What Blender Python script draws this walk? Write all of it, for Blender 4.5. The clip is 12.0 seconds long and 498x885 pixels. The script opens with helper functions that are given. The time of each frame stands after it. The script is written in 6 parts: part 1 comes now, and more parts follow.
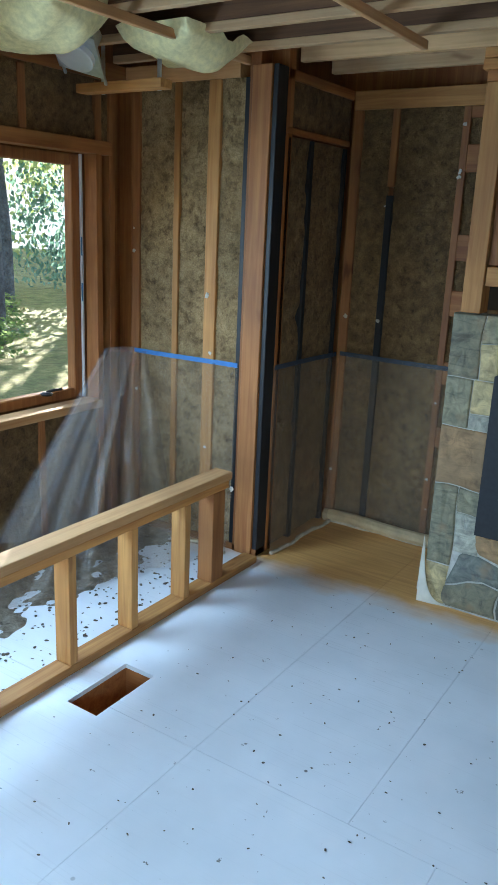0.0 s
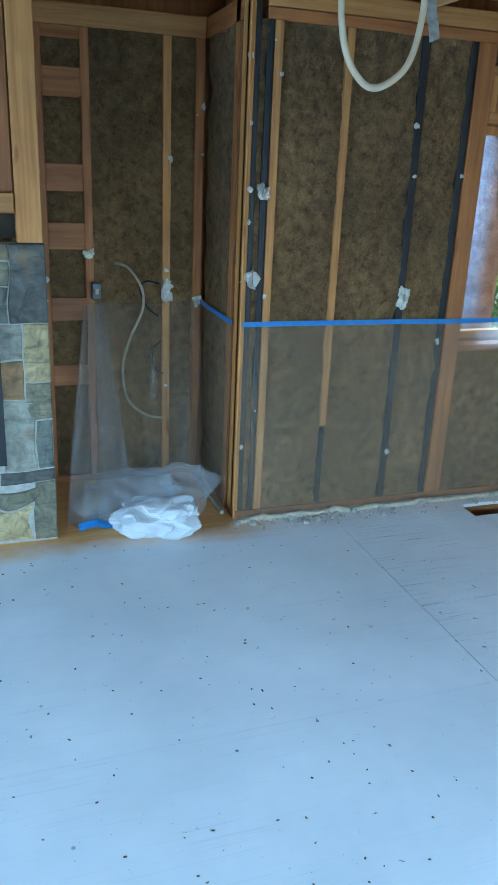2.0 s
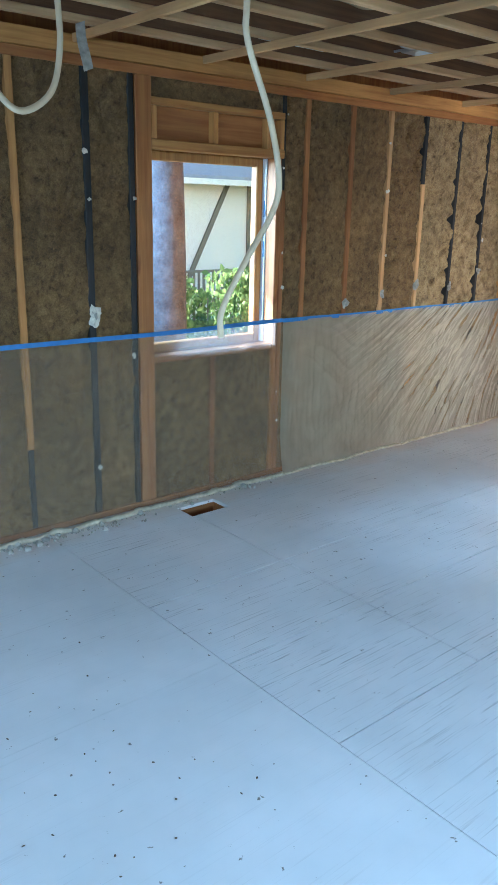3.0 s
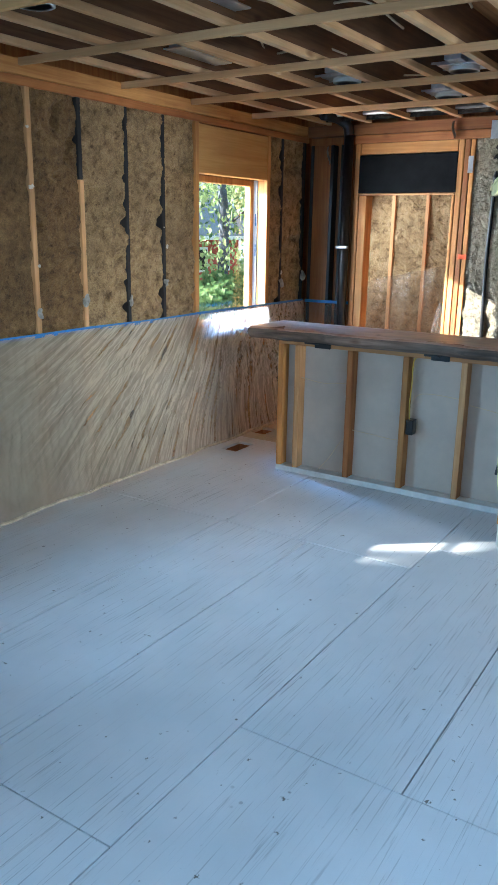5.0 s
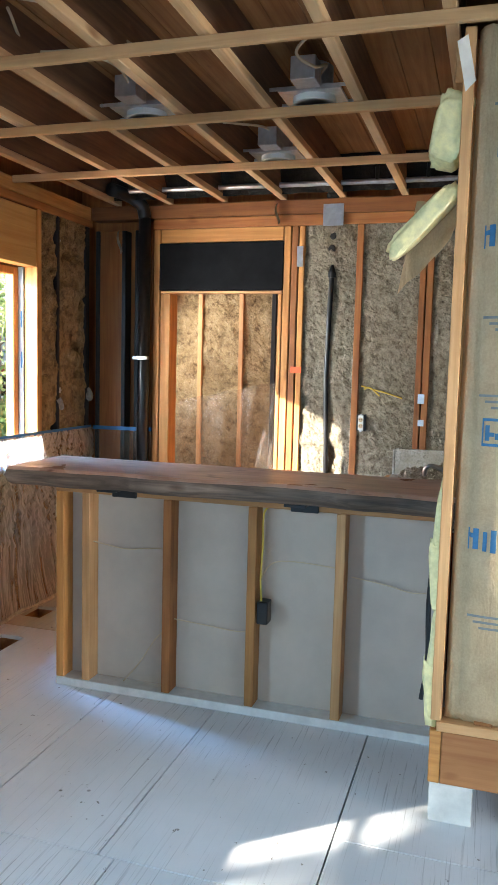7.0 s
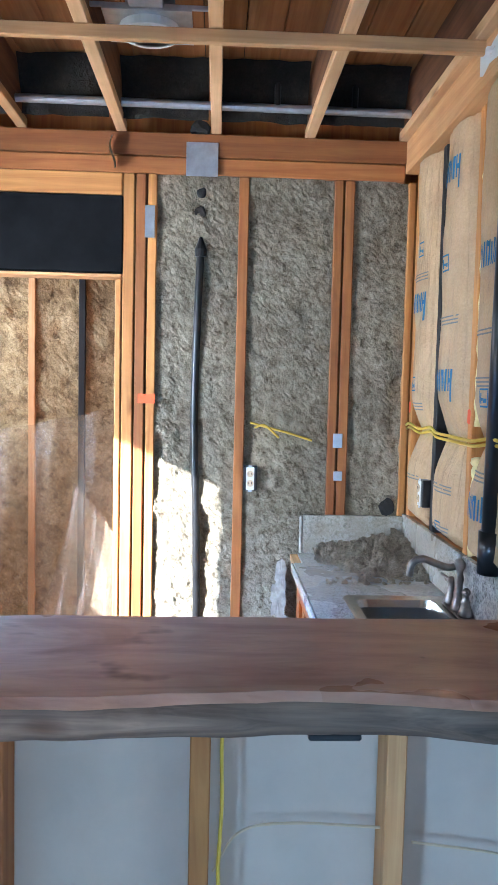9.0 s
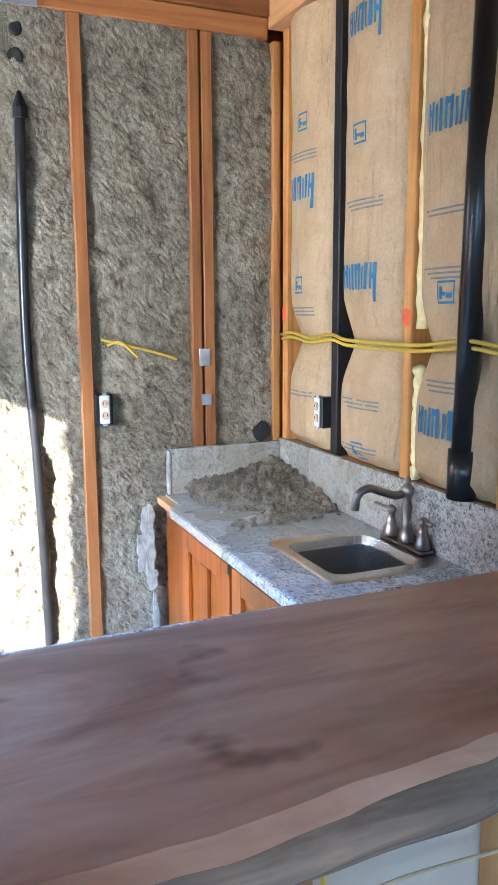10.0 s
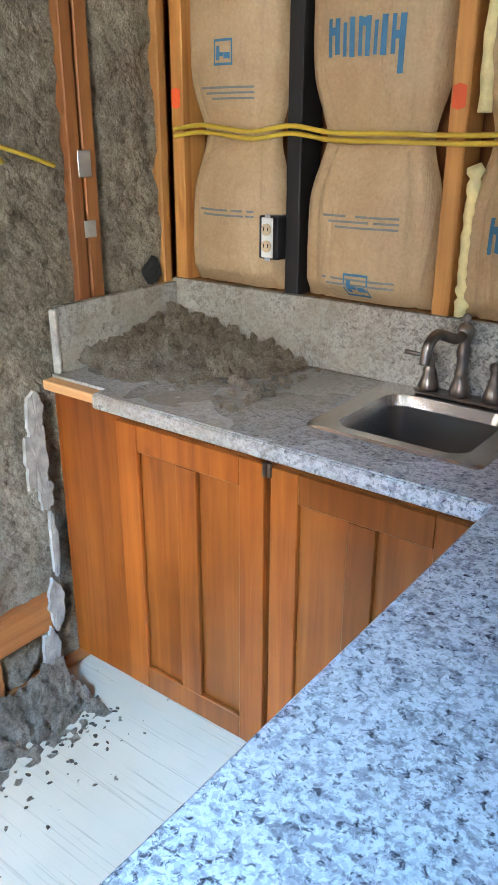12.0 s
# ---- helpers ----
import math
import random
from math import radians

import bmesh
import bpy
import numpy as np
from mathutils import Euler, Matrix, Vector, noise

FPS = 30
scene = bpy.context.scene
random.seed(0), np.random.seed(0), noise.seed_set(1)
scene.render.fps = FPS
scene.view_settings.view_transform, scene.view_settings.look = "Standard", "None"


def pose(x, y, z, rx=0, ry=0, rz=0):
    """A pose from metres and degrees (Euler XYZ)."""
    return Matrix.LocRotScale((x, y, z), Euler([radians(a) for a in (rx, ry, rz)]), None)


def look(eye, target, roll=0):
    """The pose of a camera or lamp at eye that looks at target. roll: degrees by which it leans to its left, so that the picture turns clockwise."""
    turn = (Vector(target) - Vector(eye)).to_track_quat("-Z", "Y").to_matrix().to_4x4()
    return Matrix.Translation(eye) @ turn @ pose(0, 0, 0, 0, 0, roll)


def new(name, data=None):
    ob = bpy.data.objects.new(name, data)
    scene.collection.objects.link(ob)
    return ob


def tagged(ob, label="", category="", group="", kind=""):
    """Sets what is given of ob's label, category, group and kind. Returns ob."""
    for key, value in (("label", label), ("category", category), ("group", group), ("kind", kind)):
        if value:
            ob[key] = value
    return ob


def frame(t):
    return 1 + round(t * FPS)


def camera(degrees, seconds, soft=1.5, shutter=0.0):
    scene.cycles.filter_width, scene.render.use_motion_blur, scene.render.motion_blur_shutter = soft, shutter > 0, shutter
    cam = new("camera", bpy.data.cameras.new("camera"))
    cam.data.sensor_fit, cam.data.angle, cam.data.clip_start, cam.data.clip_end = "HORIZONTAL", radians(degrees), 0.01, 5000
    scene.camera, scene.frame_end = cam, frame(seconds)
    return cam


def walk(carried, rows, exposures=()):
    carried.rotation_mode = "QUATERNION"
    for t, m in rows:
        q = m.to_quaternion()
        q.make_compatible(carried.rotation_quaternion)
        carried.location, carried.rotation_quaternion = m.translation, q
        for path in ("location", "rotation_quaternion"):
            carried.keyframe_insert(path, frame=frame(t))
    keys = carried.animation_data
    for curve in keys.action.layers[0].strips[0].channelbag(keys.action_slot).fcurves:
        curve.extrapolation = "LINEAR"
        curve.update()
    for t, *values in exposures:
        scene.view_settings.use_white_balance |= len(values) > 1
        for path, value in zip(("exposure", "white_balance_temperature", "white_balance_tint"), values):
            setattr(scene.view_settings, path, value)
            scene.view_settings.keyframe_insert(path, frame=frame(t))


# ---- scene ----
cam = camera(35.7, 12.0)
METRES, EYE, TILT, LEAN, TURN = 7.4, 1.81, 0.0, 0.0, 32.8
ROWS = [
    (0.0, 0.0, 0.0, 0.0, 0.69, -15.82, -2.43),
    (0.5, 0.0022, -0.0026, -0.0007, -11.08, -15.98, -2.56),
    (1.0, -0.0014, -0.004, -0.0008, -23.6, -17.46, -2.02),
    (1.5, -0.004, -0.0078, -0.0016, -37.78, -19.19, -1.89),
    (2.0, -0.0072, -0.0165, -0.0007, -51.48, -19.39, -2.37),
    (2.5, -0.018, -0.0259, -0.0027, -62.86, -17.1, -1.81),
    (3.0, -0.0135, -0.0349, -0.004, -72.76, -16.82, -1.25),
    (3.5, 0.0091, -0.0423, -0.003, -81.56, -17.68, -0.37),
    (5.5, 0.1995, -0.113, -0.0223, -92.67, -14.08, -1.44),
    (6.0, 0.2559, -0.1112, -0.0336, -97.69, -11.88, -1.76),
    (6.5, 0.3198, -0.1077, -0.0435, -102.61, -7.99, -1.67),
    (7.0, 0.3881, -0.1159, -0.0372, -105.41, -5.74, -1.47),
    (9.0, 0.6463, -0.1335, -0.0323, -125.14, -4.16, -1.32),
    (9.5, 0.704, -0.1372, -0.0364, -133.64, -5.02, -1.02),
    (10.0, 0.7519, -0.1332, -0.0411, -146.0, -9.56, 0.28),
    (10.5, 0.7905, -0.1274, -0.0435, -158.89, -16.25, 0.16),
    (11.0, 0.828, -0.1403, -0.0508, -164.79, -20.86, -0.75),
    (11.5, 0.8661, -0.1513, -0.0526, -170.52, -22.41, -1.49),
    (12.0, 0.9043, -0.1707, -0.0517, -175.63, -22.06, -0.19),
]
walk(cam, [(t, pose(0, 0, EYE, TILT, LEAN, TURN) @ pose(METRES * x, METRES * y, METRES * z, 90 + pitch, roll, yaw)) for t, x, y, z, yaw, pitch, roll in ROWS],
     exposures=[(0.0, 2.6, 6500, 12), (1.0, 2.8, 5400, 2), (2.5, 3.0, 5750, 5), (3.5, 2.7, 6000, 8), (5.5, 2.6, 5700, 5), (6.2, 2.75, 6100, 8), (7.0, 2.8, 6600, 10), (9.0, 3.1, 5400, 9), (10.5, 3.25, 5800, 9), (11.0, 3.15, 5700, 9), (11.5, 2.8, 5350, 7), (12.0, 2.6, 6900, 11)])

# ---- plan, metres ----
XL, YW, YL, YA, XK, YB, YR = -3.10, 3.54, 3.42, 4.25, 7.80, 0.95, -3.0
XA0, XA1 = -2.13, 1.24          # the fireplace alcove
XP = 5.46                       # the raised partition beside the bar
ZP, ZS, ZJ, ZD = 2.45, 2.55, 2.59, 2.80   # plate, straps, joists, deck
TAPE = 1.07

# ---- light ----
SUN_AZ, SUN_EL = 50.8, 19.6
world = bpy.data.worlds.new("sky_world")
scene.world = world
world.use_nodes = True
wn, wl = world.node_tree.nodes, world.node_tree.links
sky = wn.new("ShaderNodeTexSky")
sky.sky_type, sky.sun_disc = "NISHITA", False
sky.sun_elevation = radians(SUN_EL)
sky.sun_rotation = radians(SUN_AZ - 90)
wl.new(sky.outputs["Color"], wn["Background"].inputs["Color"])
wn["Background"].inputs["Strength"].default_value = 0.1
sun_data = bpy.data.lights.new("sun", "SUN")
sun_data.energy, sun_data.angle, sun_data.color = 5.0, radians(0.5), (1.0, 0.93, 0.82)
sun = new("sun", sun_data)
ca, sa, te = math.cos(radians(SUN_AZ)), math.sin(radians(SUN_AZ)), math.tan(radians(SUN_EL))
sun.matrix_world = look((0, 0, 20), (10 * ca, -10 * sa, 20 - 10 * te))


def window_light(name, eye, target, w, h, watts, colour):
    d = bpy.data.lights.new(name, "AREA")
    d.shape, d.size, d.size_y, d.energy, d.color = "RECTANGLE", w, h, watts, colour
    ob = new(name, d)
    ob.matrix_world = look(eye, target)
    return ob


SKYC = (0.42, 0.695, 1.0)
window_light("rear_door_light", (1.2, -2.95, 1.9), (1.2, -1.2, 0.0), 3.2, 0.6, 26, SKYC).data.spread = radians(110)
# Fill lamp added to brighten the north wall film from behind.
window_light("rear_fill_light", (4.4, -2.95, 1.5), (6.0, 3.5, 1.1), 1.6, 1.4, 3.6, (0.9, 0.94, 1.0)).data.spread = radians(42)
window_light("west_window_light", (-3.22, 1.4, 1.6), (-0.3, 1.2, 0.0), 1.6, 1.0, 17, SKYC)
window_light("north_sky_light", (1.95, 4.9, 2.0), (3.3, 3.2, 1.35), 1.2, 1.4, 50, (0.42, 0.7, 1.0))
window_light("kitchen_sky_light", (5.35, 4.9, 2.0), (5.9, 1.2, 1.1), 1.3, 1.6, 52, (0.82, 0.92, 1.0)).data.spread = radians(125)
window_light("kitchen_ground_light", (5.6, 4.9, 0.75), (6.5, 1.6, 2.4), 1.3, 0.8, 13, (1.0, 0.95, 0.86)).data.spread = radians(120)
# Narrow blue lamp added to brighten and tint the counter.
window_light("counter_fill_light", (6.25, 4.9, 2.85), (6.36, 1.95, 0.87), 0.9, 0.6, 23, (0.2, 0.5, 1.0)).data.spread = radians(64)
# Fill lamp added inside the closet; no window stands there.
window_light("closet_fill_light", (8.3, 3.4, 1.8), (8.4, 2.2, 1.3), 0.6, 1.0, 3.6, (0.92, 0.96, 1.0))

# ---- materials ----


def mat(name, rough=0.7, metal=0.0):
    m = bpy.data.materials.new(name)
    m.use_nodes = True
    b = m.node_tree.nodes["Principled BSDF"]
    b.inputs["Roughness"].default_value, b.inputs["Metallic"].default_value = rough, metal
    return m, m.node_tree.nodes, m.node_tree.links, b


def coords(n, l, scale=(1, 1, 1), kind="Object"):
    tc, mp = n.new("ShaderNodeTexCoord"), n.new("ShaderNodeMapping")
    mp.inputs["Scale"].default_value = scale
    l.new(tc.outputs[kind], mp.inputs["Vector"])
    return mp.outputs["Vector"]


def turned(n, l, angle, scale, offset=0.0):
    """Object coordinates turned in the x-z plane and then stretched."""
    tc, a, c = n.new("ShaderNodeTexCoord"), n.new("ShaderNodeMapping"), n.new("ShaderNodeMapping")
    a.inputs["Rotation"].default_value = (0, radians(angle), 0)
    a.inputs["Location"].default_value = (offset, offset, offset)
    c.inputs["Scale"].default_value = scale
    l.new(tc.outputs["Object"], a.inputs["Vector"])
    l.new(a.outputs["Vector"], c.inputs["Vector"])
    return c.outputs["Vector"]


def noise_tex(n, l, vec, scale, detail=4.0, rough=0.55, distort=0.0):
    t = n.new("ShaderNodeTexNoise")
    t.inputs["Scale"].default_value, t.inputs["Detail"].default_value = scale, detail
    t.inputs["Roughness"].default_value, t.inputs["Distortion"].default_value = rough, distort
    l.new(vec, t.inputs["Vector"])
    return t.outputs["Fac"]


def ramp(n, l, fac, stops):
    r = n.new("ShaderNodeValToRGB")
    e = r.color_ramp.elements
    while len(e) < len(stops):
        e.new(0.5)
    for k, (p, c) in zip(e, stops):
        k.position, k.color = p, (*c, 1)
    l.new(fac, r.inputs["Fac"])
    return r.outputs["Color"]


def mix(n, l, fac, a, b, blend="MIX"):
    m = n.new("ShaderNodeMix")
    m.data_type, m.blend_type = "RGBA", blend
    for sock, v in ((m.inputs["Factor"], fac), (m.inputs["A"], a), (m.inputs["B"], b)):
        if isinstance(v, (int, float)):
            sock.default_value = v
        elif isinstance(v, tuple):
            sock.default_value = (*v, 1)
        else:
            l.new(v, sock)
    return m.outputs["Result"]


def bump(n, l, b, height, strength=0.3, dist=0.01):
    k = n.new("ShaderNodeBump")
    k.inputs["Strength"].default_value, k.inputs["Distance"].default_value = strength, dist
    l.new(height, k.inputs["Height"])
    l.new(k.outputs["Normal"], b.inputs["Normal"])


def obj_random(n):
    return n.new("ShaderNodeObjectInfo").outputs["Random"]


def wood(name, axis, dark, light, rough=0.65, stain=0.25):
    """Sawn softwood: grain along one axis, knots, stains, a tone for each piece."""
    m, n, l, b = mat(name, rough)
    sc = [34, 34, 34]
    sc[axis] = 1.6
    v = coords(n, l, tuple(sc))
    g = noise_tex(n, l, v, 1.0, 5, 0.6, 0.6)
    c = ramp(n, l, g, [(0.3, dark), (0.7, light)])
    sc2 = [9, 9, 9]
    sc2[axis] = 3.0
    k = noise_tex(n, l, coords(n, l, tuple(sc2)), 1.0, 2, 0.5)
    kn = ramp(n, l, k, [(0.70, (1, 1, 1)), (0.78, (0.45, 0.3, 0.2))])
    c = mix(n, l, 1.0, c, kn, "MULTIPLY")
    st = ramp(n, l, noise_tex(n, l, coords(n, l), 2.3, 3), [(0.35, (1 - stain,) * 3), (0.65, (1.0, 1.0, 1.0))])
    c = mix(n, l, 1.0, c, st, "MULTIPLY")
    tone = ramp(n, l, obj_random(n), [(0.0, (0.72, 0.68, 0.64)), (0.5, (1, 1, 1)), (1.0, (1.1, 1.04, 0.95))])
    l.new(mix(n, l, 1.0, c, tone, "MULTIPLY"), b.inputs["Base Color"])
    bump(n, l, b, g, 0.25, 0.002)
    return m


FIR = [wood("fir_" + a, i, (0.45, 0.175, 0.042), (0.71, 0.35, 0.105)) for i, a in enumerate("xyz")]
OLD = [wood("old_fir_" + a, i, (0.29, 0.09, 0.022), (0.48, 0.195, 0.055)) for i, a in enumerate("xyz")]
PALE = [wood("pale_pine_" + a, i, (0.62, 0.3, 0.11), (0.82, 0.47, 0.21)) for i, a in enumerate("xyz")]
DARK = [wood("tarred_timber_" + a, i, (0.006, 0.006, 0.007), (0.018, 0.017, 0.018), 0.55) for i, a in enumerate("xyz")]
JOIST = wood("joist_timber", 0, (0.68, 0.39, 0.18), (0.88, 0.58, 0.31))
STRAP = wood("strap_timber", 1, (0.54, 0.28, 0.12), (0.72, 0.42, 0.19))
DECK = wood("deck_planks", 0, (0.4, 0.15, 0.04), (0.64, 0.3, 0.1), 0.8)


def fibre(name, dark, mid, light, scale=1.0, pit_shade=0.0):
    m, n, l, b = mat(name, 0.95)
    v = coords(n, l)
    a = noise_tex(n, l, v, 9 * scale, 6, 0.7)
    f = noise_tex(n, l, v, 90 * scale, 4, 0.7, 0.8)
    big = noise_tex(n, l, v, 2.2, 3)
    c = ramp(n, l, a, [(0.28, dark), (0.5, mid), (0.74, light)])
    c = mix(n, l, 1.0, c, ramp(n, l, f, [(0.3, (0.5, 0.48, 0.45)), (0.7, (1.2, 1.2, 1.2))]), "MULTIPLY")
    c = mix(n, l, 1.0, c, ramp(n, l, big, [(0.3, (0.68, 0.66, 0.62)), (0.7, (1.1, 1.08, 1.02))]), "MULTIPLY")
    h = mix(n, l, 0.5, a, f)
    if pit_shade:
        p = noise_tex(n, l, v, 13 * scale, 4, 0.65, 0.15)
        # Pits are darkened in the colour too, for the shade inside them.
        c = mix(n, l, 1.0, c, ramp(n, l, p, [(0.3 + 0.04 * pit_shade, (0.55, 0.51, 0.47)), (0.45, (1, 1, 1))]), "MULTIPLY")
        h = mix(n, l, 0.45, h, p)
    l.new(c, b.inputs["Base Color"])
    bump(n, l, b, h, 1.0, 0.045)
    return m


CELL = fibre("cellulose_fill", (0.15, 0.08, 0.03), (0.29, 0.165, 0.066), (0.44, 0.27, 0.115), 2.0, 0.6)
CELLK = fibre("grey_cellulose_fill", (0.2, 0.165, 0.12), (0.45, 0.395, 0.305), (0.64, 0.58, 0.47), 2.6, 0.9)
CELLW = fibre("warm_cellulose_fill", (0.17, 0.1, 0.045), (0.47, 0.31, 0.15), (0.66, 0.47, 0.26), 1.6, 1.0)
FLUFF = fibre("loose_fluff", (0.18, 0.14, 0.1), (0.4, 0.33, 0.25), (0.62, 0.55, 0.45), 2.0)


def plain(name, colour, rough=0.5, metal=0.0, vary=0.12, scale=14.0, bumpy=0.15):
    m, n, l, b = mat(name, rough, metal)
    f = noise_tex(n, l, coords(n, l), scale, 5, 0.6)
    lo = tuple(c * (1 - vary) for c in colour)
    hi = tuple(min(1, c * (1 + vary)) for c in colour)
    l.new(ramp(n, l, f, [(0.3, lo), (0.7, hi)]), b.inputs["Base Color"])
    bump(n, l, b, f, bumpy, 0.002)
    return m


def floor_paint(name, lo=(0.63, 0.65, 0.66), hi=(0.78, 0.79, 0.8)):
    """White paint over plywood: raised grain, scuffs, dirt spots, a satin sheen."""
    m, n, l, b = mat(name, 0.4)
    v = coords(n, l)
    grain = noise_tex(n, l, coords(n, l, (2.6, 120, 1)), 1.0, 5, 0.6, 0.5)
    sep = n.new("ShaderNodeSeparateXYZ")
    l.new(v, sep.inputs["Vector"])
    east = n.new("ShaderNodeMapRange")
    east.inputs["From Min"].default_value, east.inputs["From Max"].default_value = 1.78, 1.80
    east.inputs["To Min"].default_value = 0.25
    l.new(sep.outputs["X"], east.inputs["Value"])
    patch = ramp(n, l, noise_tex(n, l, v, 0.9, 3), [(0.38, (0.25, 0.25, 0.25)), (0.6, (1, 1, 1))])
    patch = mix(n, l, 1.0, patch, east.outputs["Result"], "MULTIPLY")
    big = noise_tex(n, l, v, 1.4, 4, 0.6)
    c = ramp(n, l, big, [(0.3, lo), (0.7, hi)])
    lines = ramp(n, l, grain, [(0.34, (0.5, 0.5, 0.5)), (0.43, (1, 1, 1))])
    c = mix(n, l, mix(n, l, 0.85, (0, 0, 0), patch), c, mix(n, l, 1.0, c, lines, "MULTIPLY"))
    vo = n.new("ShaderNodeTexVoronoi")
    vo.inputs["Scale"].default_value = 7.0
    l.new(coords(n, l, (1, 1, 0.01)), vo.inputs["Vector"])
    spot = noise_tex(n, l, v, 21, 3, 0.7)
    spots = ramp(n, l, spot, [(0.285, (0.25, 0.23, 0.2)), (0.325, (1, 1, 1))])
    near = ramp(n, l, vo.outputs["Distance"], [(0.035, (0.2, 0.18, 0.16)), (0.06, (1, 1, 1))])
    keep = ramp(n, l, noise_tex(n, l, v, 1.7, 2), [(0.5, (0, 0, 0)), (0.6, (1, 1, 1))])
    c = mix(n, l, 1.0, c, spots, "MULTIPLY")
    c = mix(n, l, keep, c, mix(n, l, 1.0, c, near, "MULTIPLY"))
    wob = n.new("ShaderNodeMath")
    wob.operation = "MULTIPLY_ADD"
    wob.inputs[1].default_value = 0.34
    l.new(noise_tex(n, l, v, 3.2, 4, 0.6), wob.inputs[0])
    l.new(sep.outputs["Y"], wob.inputs[2])
    bare = n.new("ShaderNodeMapRange")
    bare.inputs["From Min"].default_value, bare.inputs["From Max"].default_value = 3.44, 3.66
    l.new(wob.outputs["Value"], bare.inputs["Value"])
    west = n.new("ShaderNodeMapRange")
    west.inputs["From Min"].default_value, west.inputs["From Max"].default_value = 1.5, 1.2
    west.inputs["To Min"].default_value = 0.3
    l.new(sep.outputs["X"], west.inputs["Value"])
    ply = ramp(n, l, noise_tex(n, l, coords(n, l, (2.2, 34, 1)), 1.0, 5, 0.6, 0.6), [(0.3, (0.6, 0.28, 0.08)), (0.7, (0.78, 0.42, 0.14))])
    c = mix(n, l, mix(n, l, 1.0, bare.outputs["Result"], west.outputs["Result"], "MULTIPLY"), c, ply)
    l.new(c, b.inputs["Base Color"])
    l.new(ramp(n, l, big, [(0.3, (0.34,) * 3), (0.7, (0.5,) * 3)]), b.inputs["Roughness"])
    bump(n, l, b, mix(n, l, 0.4, mix(n, l, patch, (0.5, 0.5, 0.5), grain), big), 0.5, 0.004)
    return m


PAINT = floor_paint("white_floor_paint")
# Same floor paint, toned cream for the kitchen's warm light and its grime.
WARMPAINT = floor_paint("grimy_warm_lit_floor_paint", (0.46, 0.4, 0.29), (0.61, 0.54, 0.41))
GLASSWOOL = plain("glass_wool", (0.82, 0.71, 0.36), 0.95, 0, 0.16, 36, 0.9)
MORTAR = plain("pale_mortar", (0.42, 0.4, 0.35), 0.9, 0, 0.2, 30, 0.5)


def stone_mat(name, tone, stain):
    """Split slate: cloudy colour, dark veins, a rusty bloom."""
    m, n, l, b = mat(name, 0.75)
    v = coords(n, l)
    shift = ramp(n, l, obj_random(n), [(0.0, (0.8, 0.8, 0.82)), (1.0, (1.2, 1.18, 1.12))])
    f = noise_tex(n, l, v, 16, 6, 0.65, 0.7)
    streak = noise_tex(n, l, coords(n, l, (5, 5, 34)), 1.0, 4, 0.6, 0.8)
    c = mix(n, l, 1.0, tone, shift, "MULTIPLY")
    c = mix(n, l, 1.0, c, ramp(n, l, f, [(0.3, (0.5, 0.51, 0.5)), (0.7, (1.55, 1.48, 1.32))]), "MULTIPLY")
    c = mix(n, l, 1.0, c, ramp(n, l, streak, [(0.34, (0.7, 0.7, 0.7)), (0.46, (1, 1, 1))]), "MULTIPLY")
    rust = ramp(n, l, noise_tex(n, l, v, 6, 3), [(0.6 - stain, (0, 0, 0)), (0.72 - stain, (0.6, 0.6, 0.6))])
    l.new(mix(n, l, rust, c, (0.26, 0.16, 0.08)), b.inputs["Base Color"])
    bump(n, l, b, mix(n, l, 0.4, f, streak), 0.8, 0.012)
    return m


STONES = [stone_mat("slate_" + nm, tone, st) for nm, tone, st in (("olive", (0.2, 0.185, 0.13), 0.04), ("blue", (0.14, 0.15, 0.14), 0.0), ("dark", (0.09, 0.09, 0.085), 0.0),
                                                                 ("tan", (0.4, 0.32, 0.18), 0.0), ("rust", (0.3, 0.18, 0.09), 0.14), ("ash", (0.29, 0.285, 0.255), 0.0))]
IRON = plain("black_iron", (0.016, 0.018, 0.021), 0.5, 0.2, 0.25, 40, 0.1)
FIREGLASS = plain("smoked_glass", (0.006, 0.007, 0.009), 0.12, 0, 0.3, 4, 0.0)
FIREGLASS.node_tree.nodes["Principled BSDF"].inputs["Specular IOR Level"].default_value = 0.12
PIPE = plain("black_pipe", (0.012, 0.012, 0.013), 0.28, 0, 0.3, 20, 0.05)
WHITE = plain("white_plastic", (0.75, 0.75, 0.72), 0.4, 0, 0.05)
WIREW = plain("cream_cable", (0.6, 0.46, 0.3), 0.5, 0, 0.1)
YELLOW = plain("yellow_cable", (0.62, 0.42, 0.05), 0.45, 0, 0.12)
GALV = plain("galvanised_steel", (0.55, 0.57, 0.6), 0.35, 0.85, 0.15, 25, 0.1)
STEEL = plain("brushed_steel", (0.6, 0.58, 0.55), 0.25, 1.0, 0.08, 60, 0.05)
NICKEL = plain("aged_nickel", (0.3, 0.27, 0.25), 0.28, 1.0, 0.2, 30, 0.05)
DRYWALL = plain("grey_drywall_back", (0.54, 0.45, 0.37), 0.9, 0, 0.08, 5, 0.08)
GYPSUM = plain("broken_gypsum", (0.36, 0.335, 0.29), 0.95, 0, 0.35, 26, 1.0)
BLUETAPE = plain("blue_tape", (0.03, 0.17, 0.42), 0.5, 0, 0.15, 30, 0.1)
INK = plain("blue_ink", (0.045, 0.17, 0.31), 0.8, 0, 0.2, 20, 0.0)
WRAP = plain("white_house_wrap", (0.66, 0.67, 0.68), 0.55, 0, 0.08, 8, 0.3)
BLACKBOARD = plain("black_membrane", (0.006, 0.006, 0.007), 0.7, 0, 0.6, 5, 0.2)
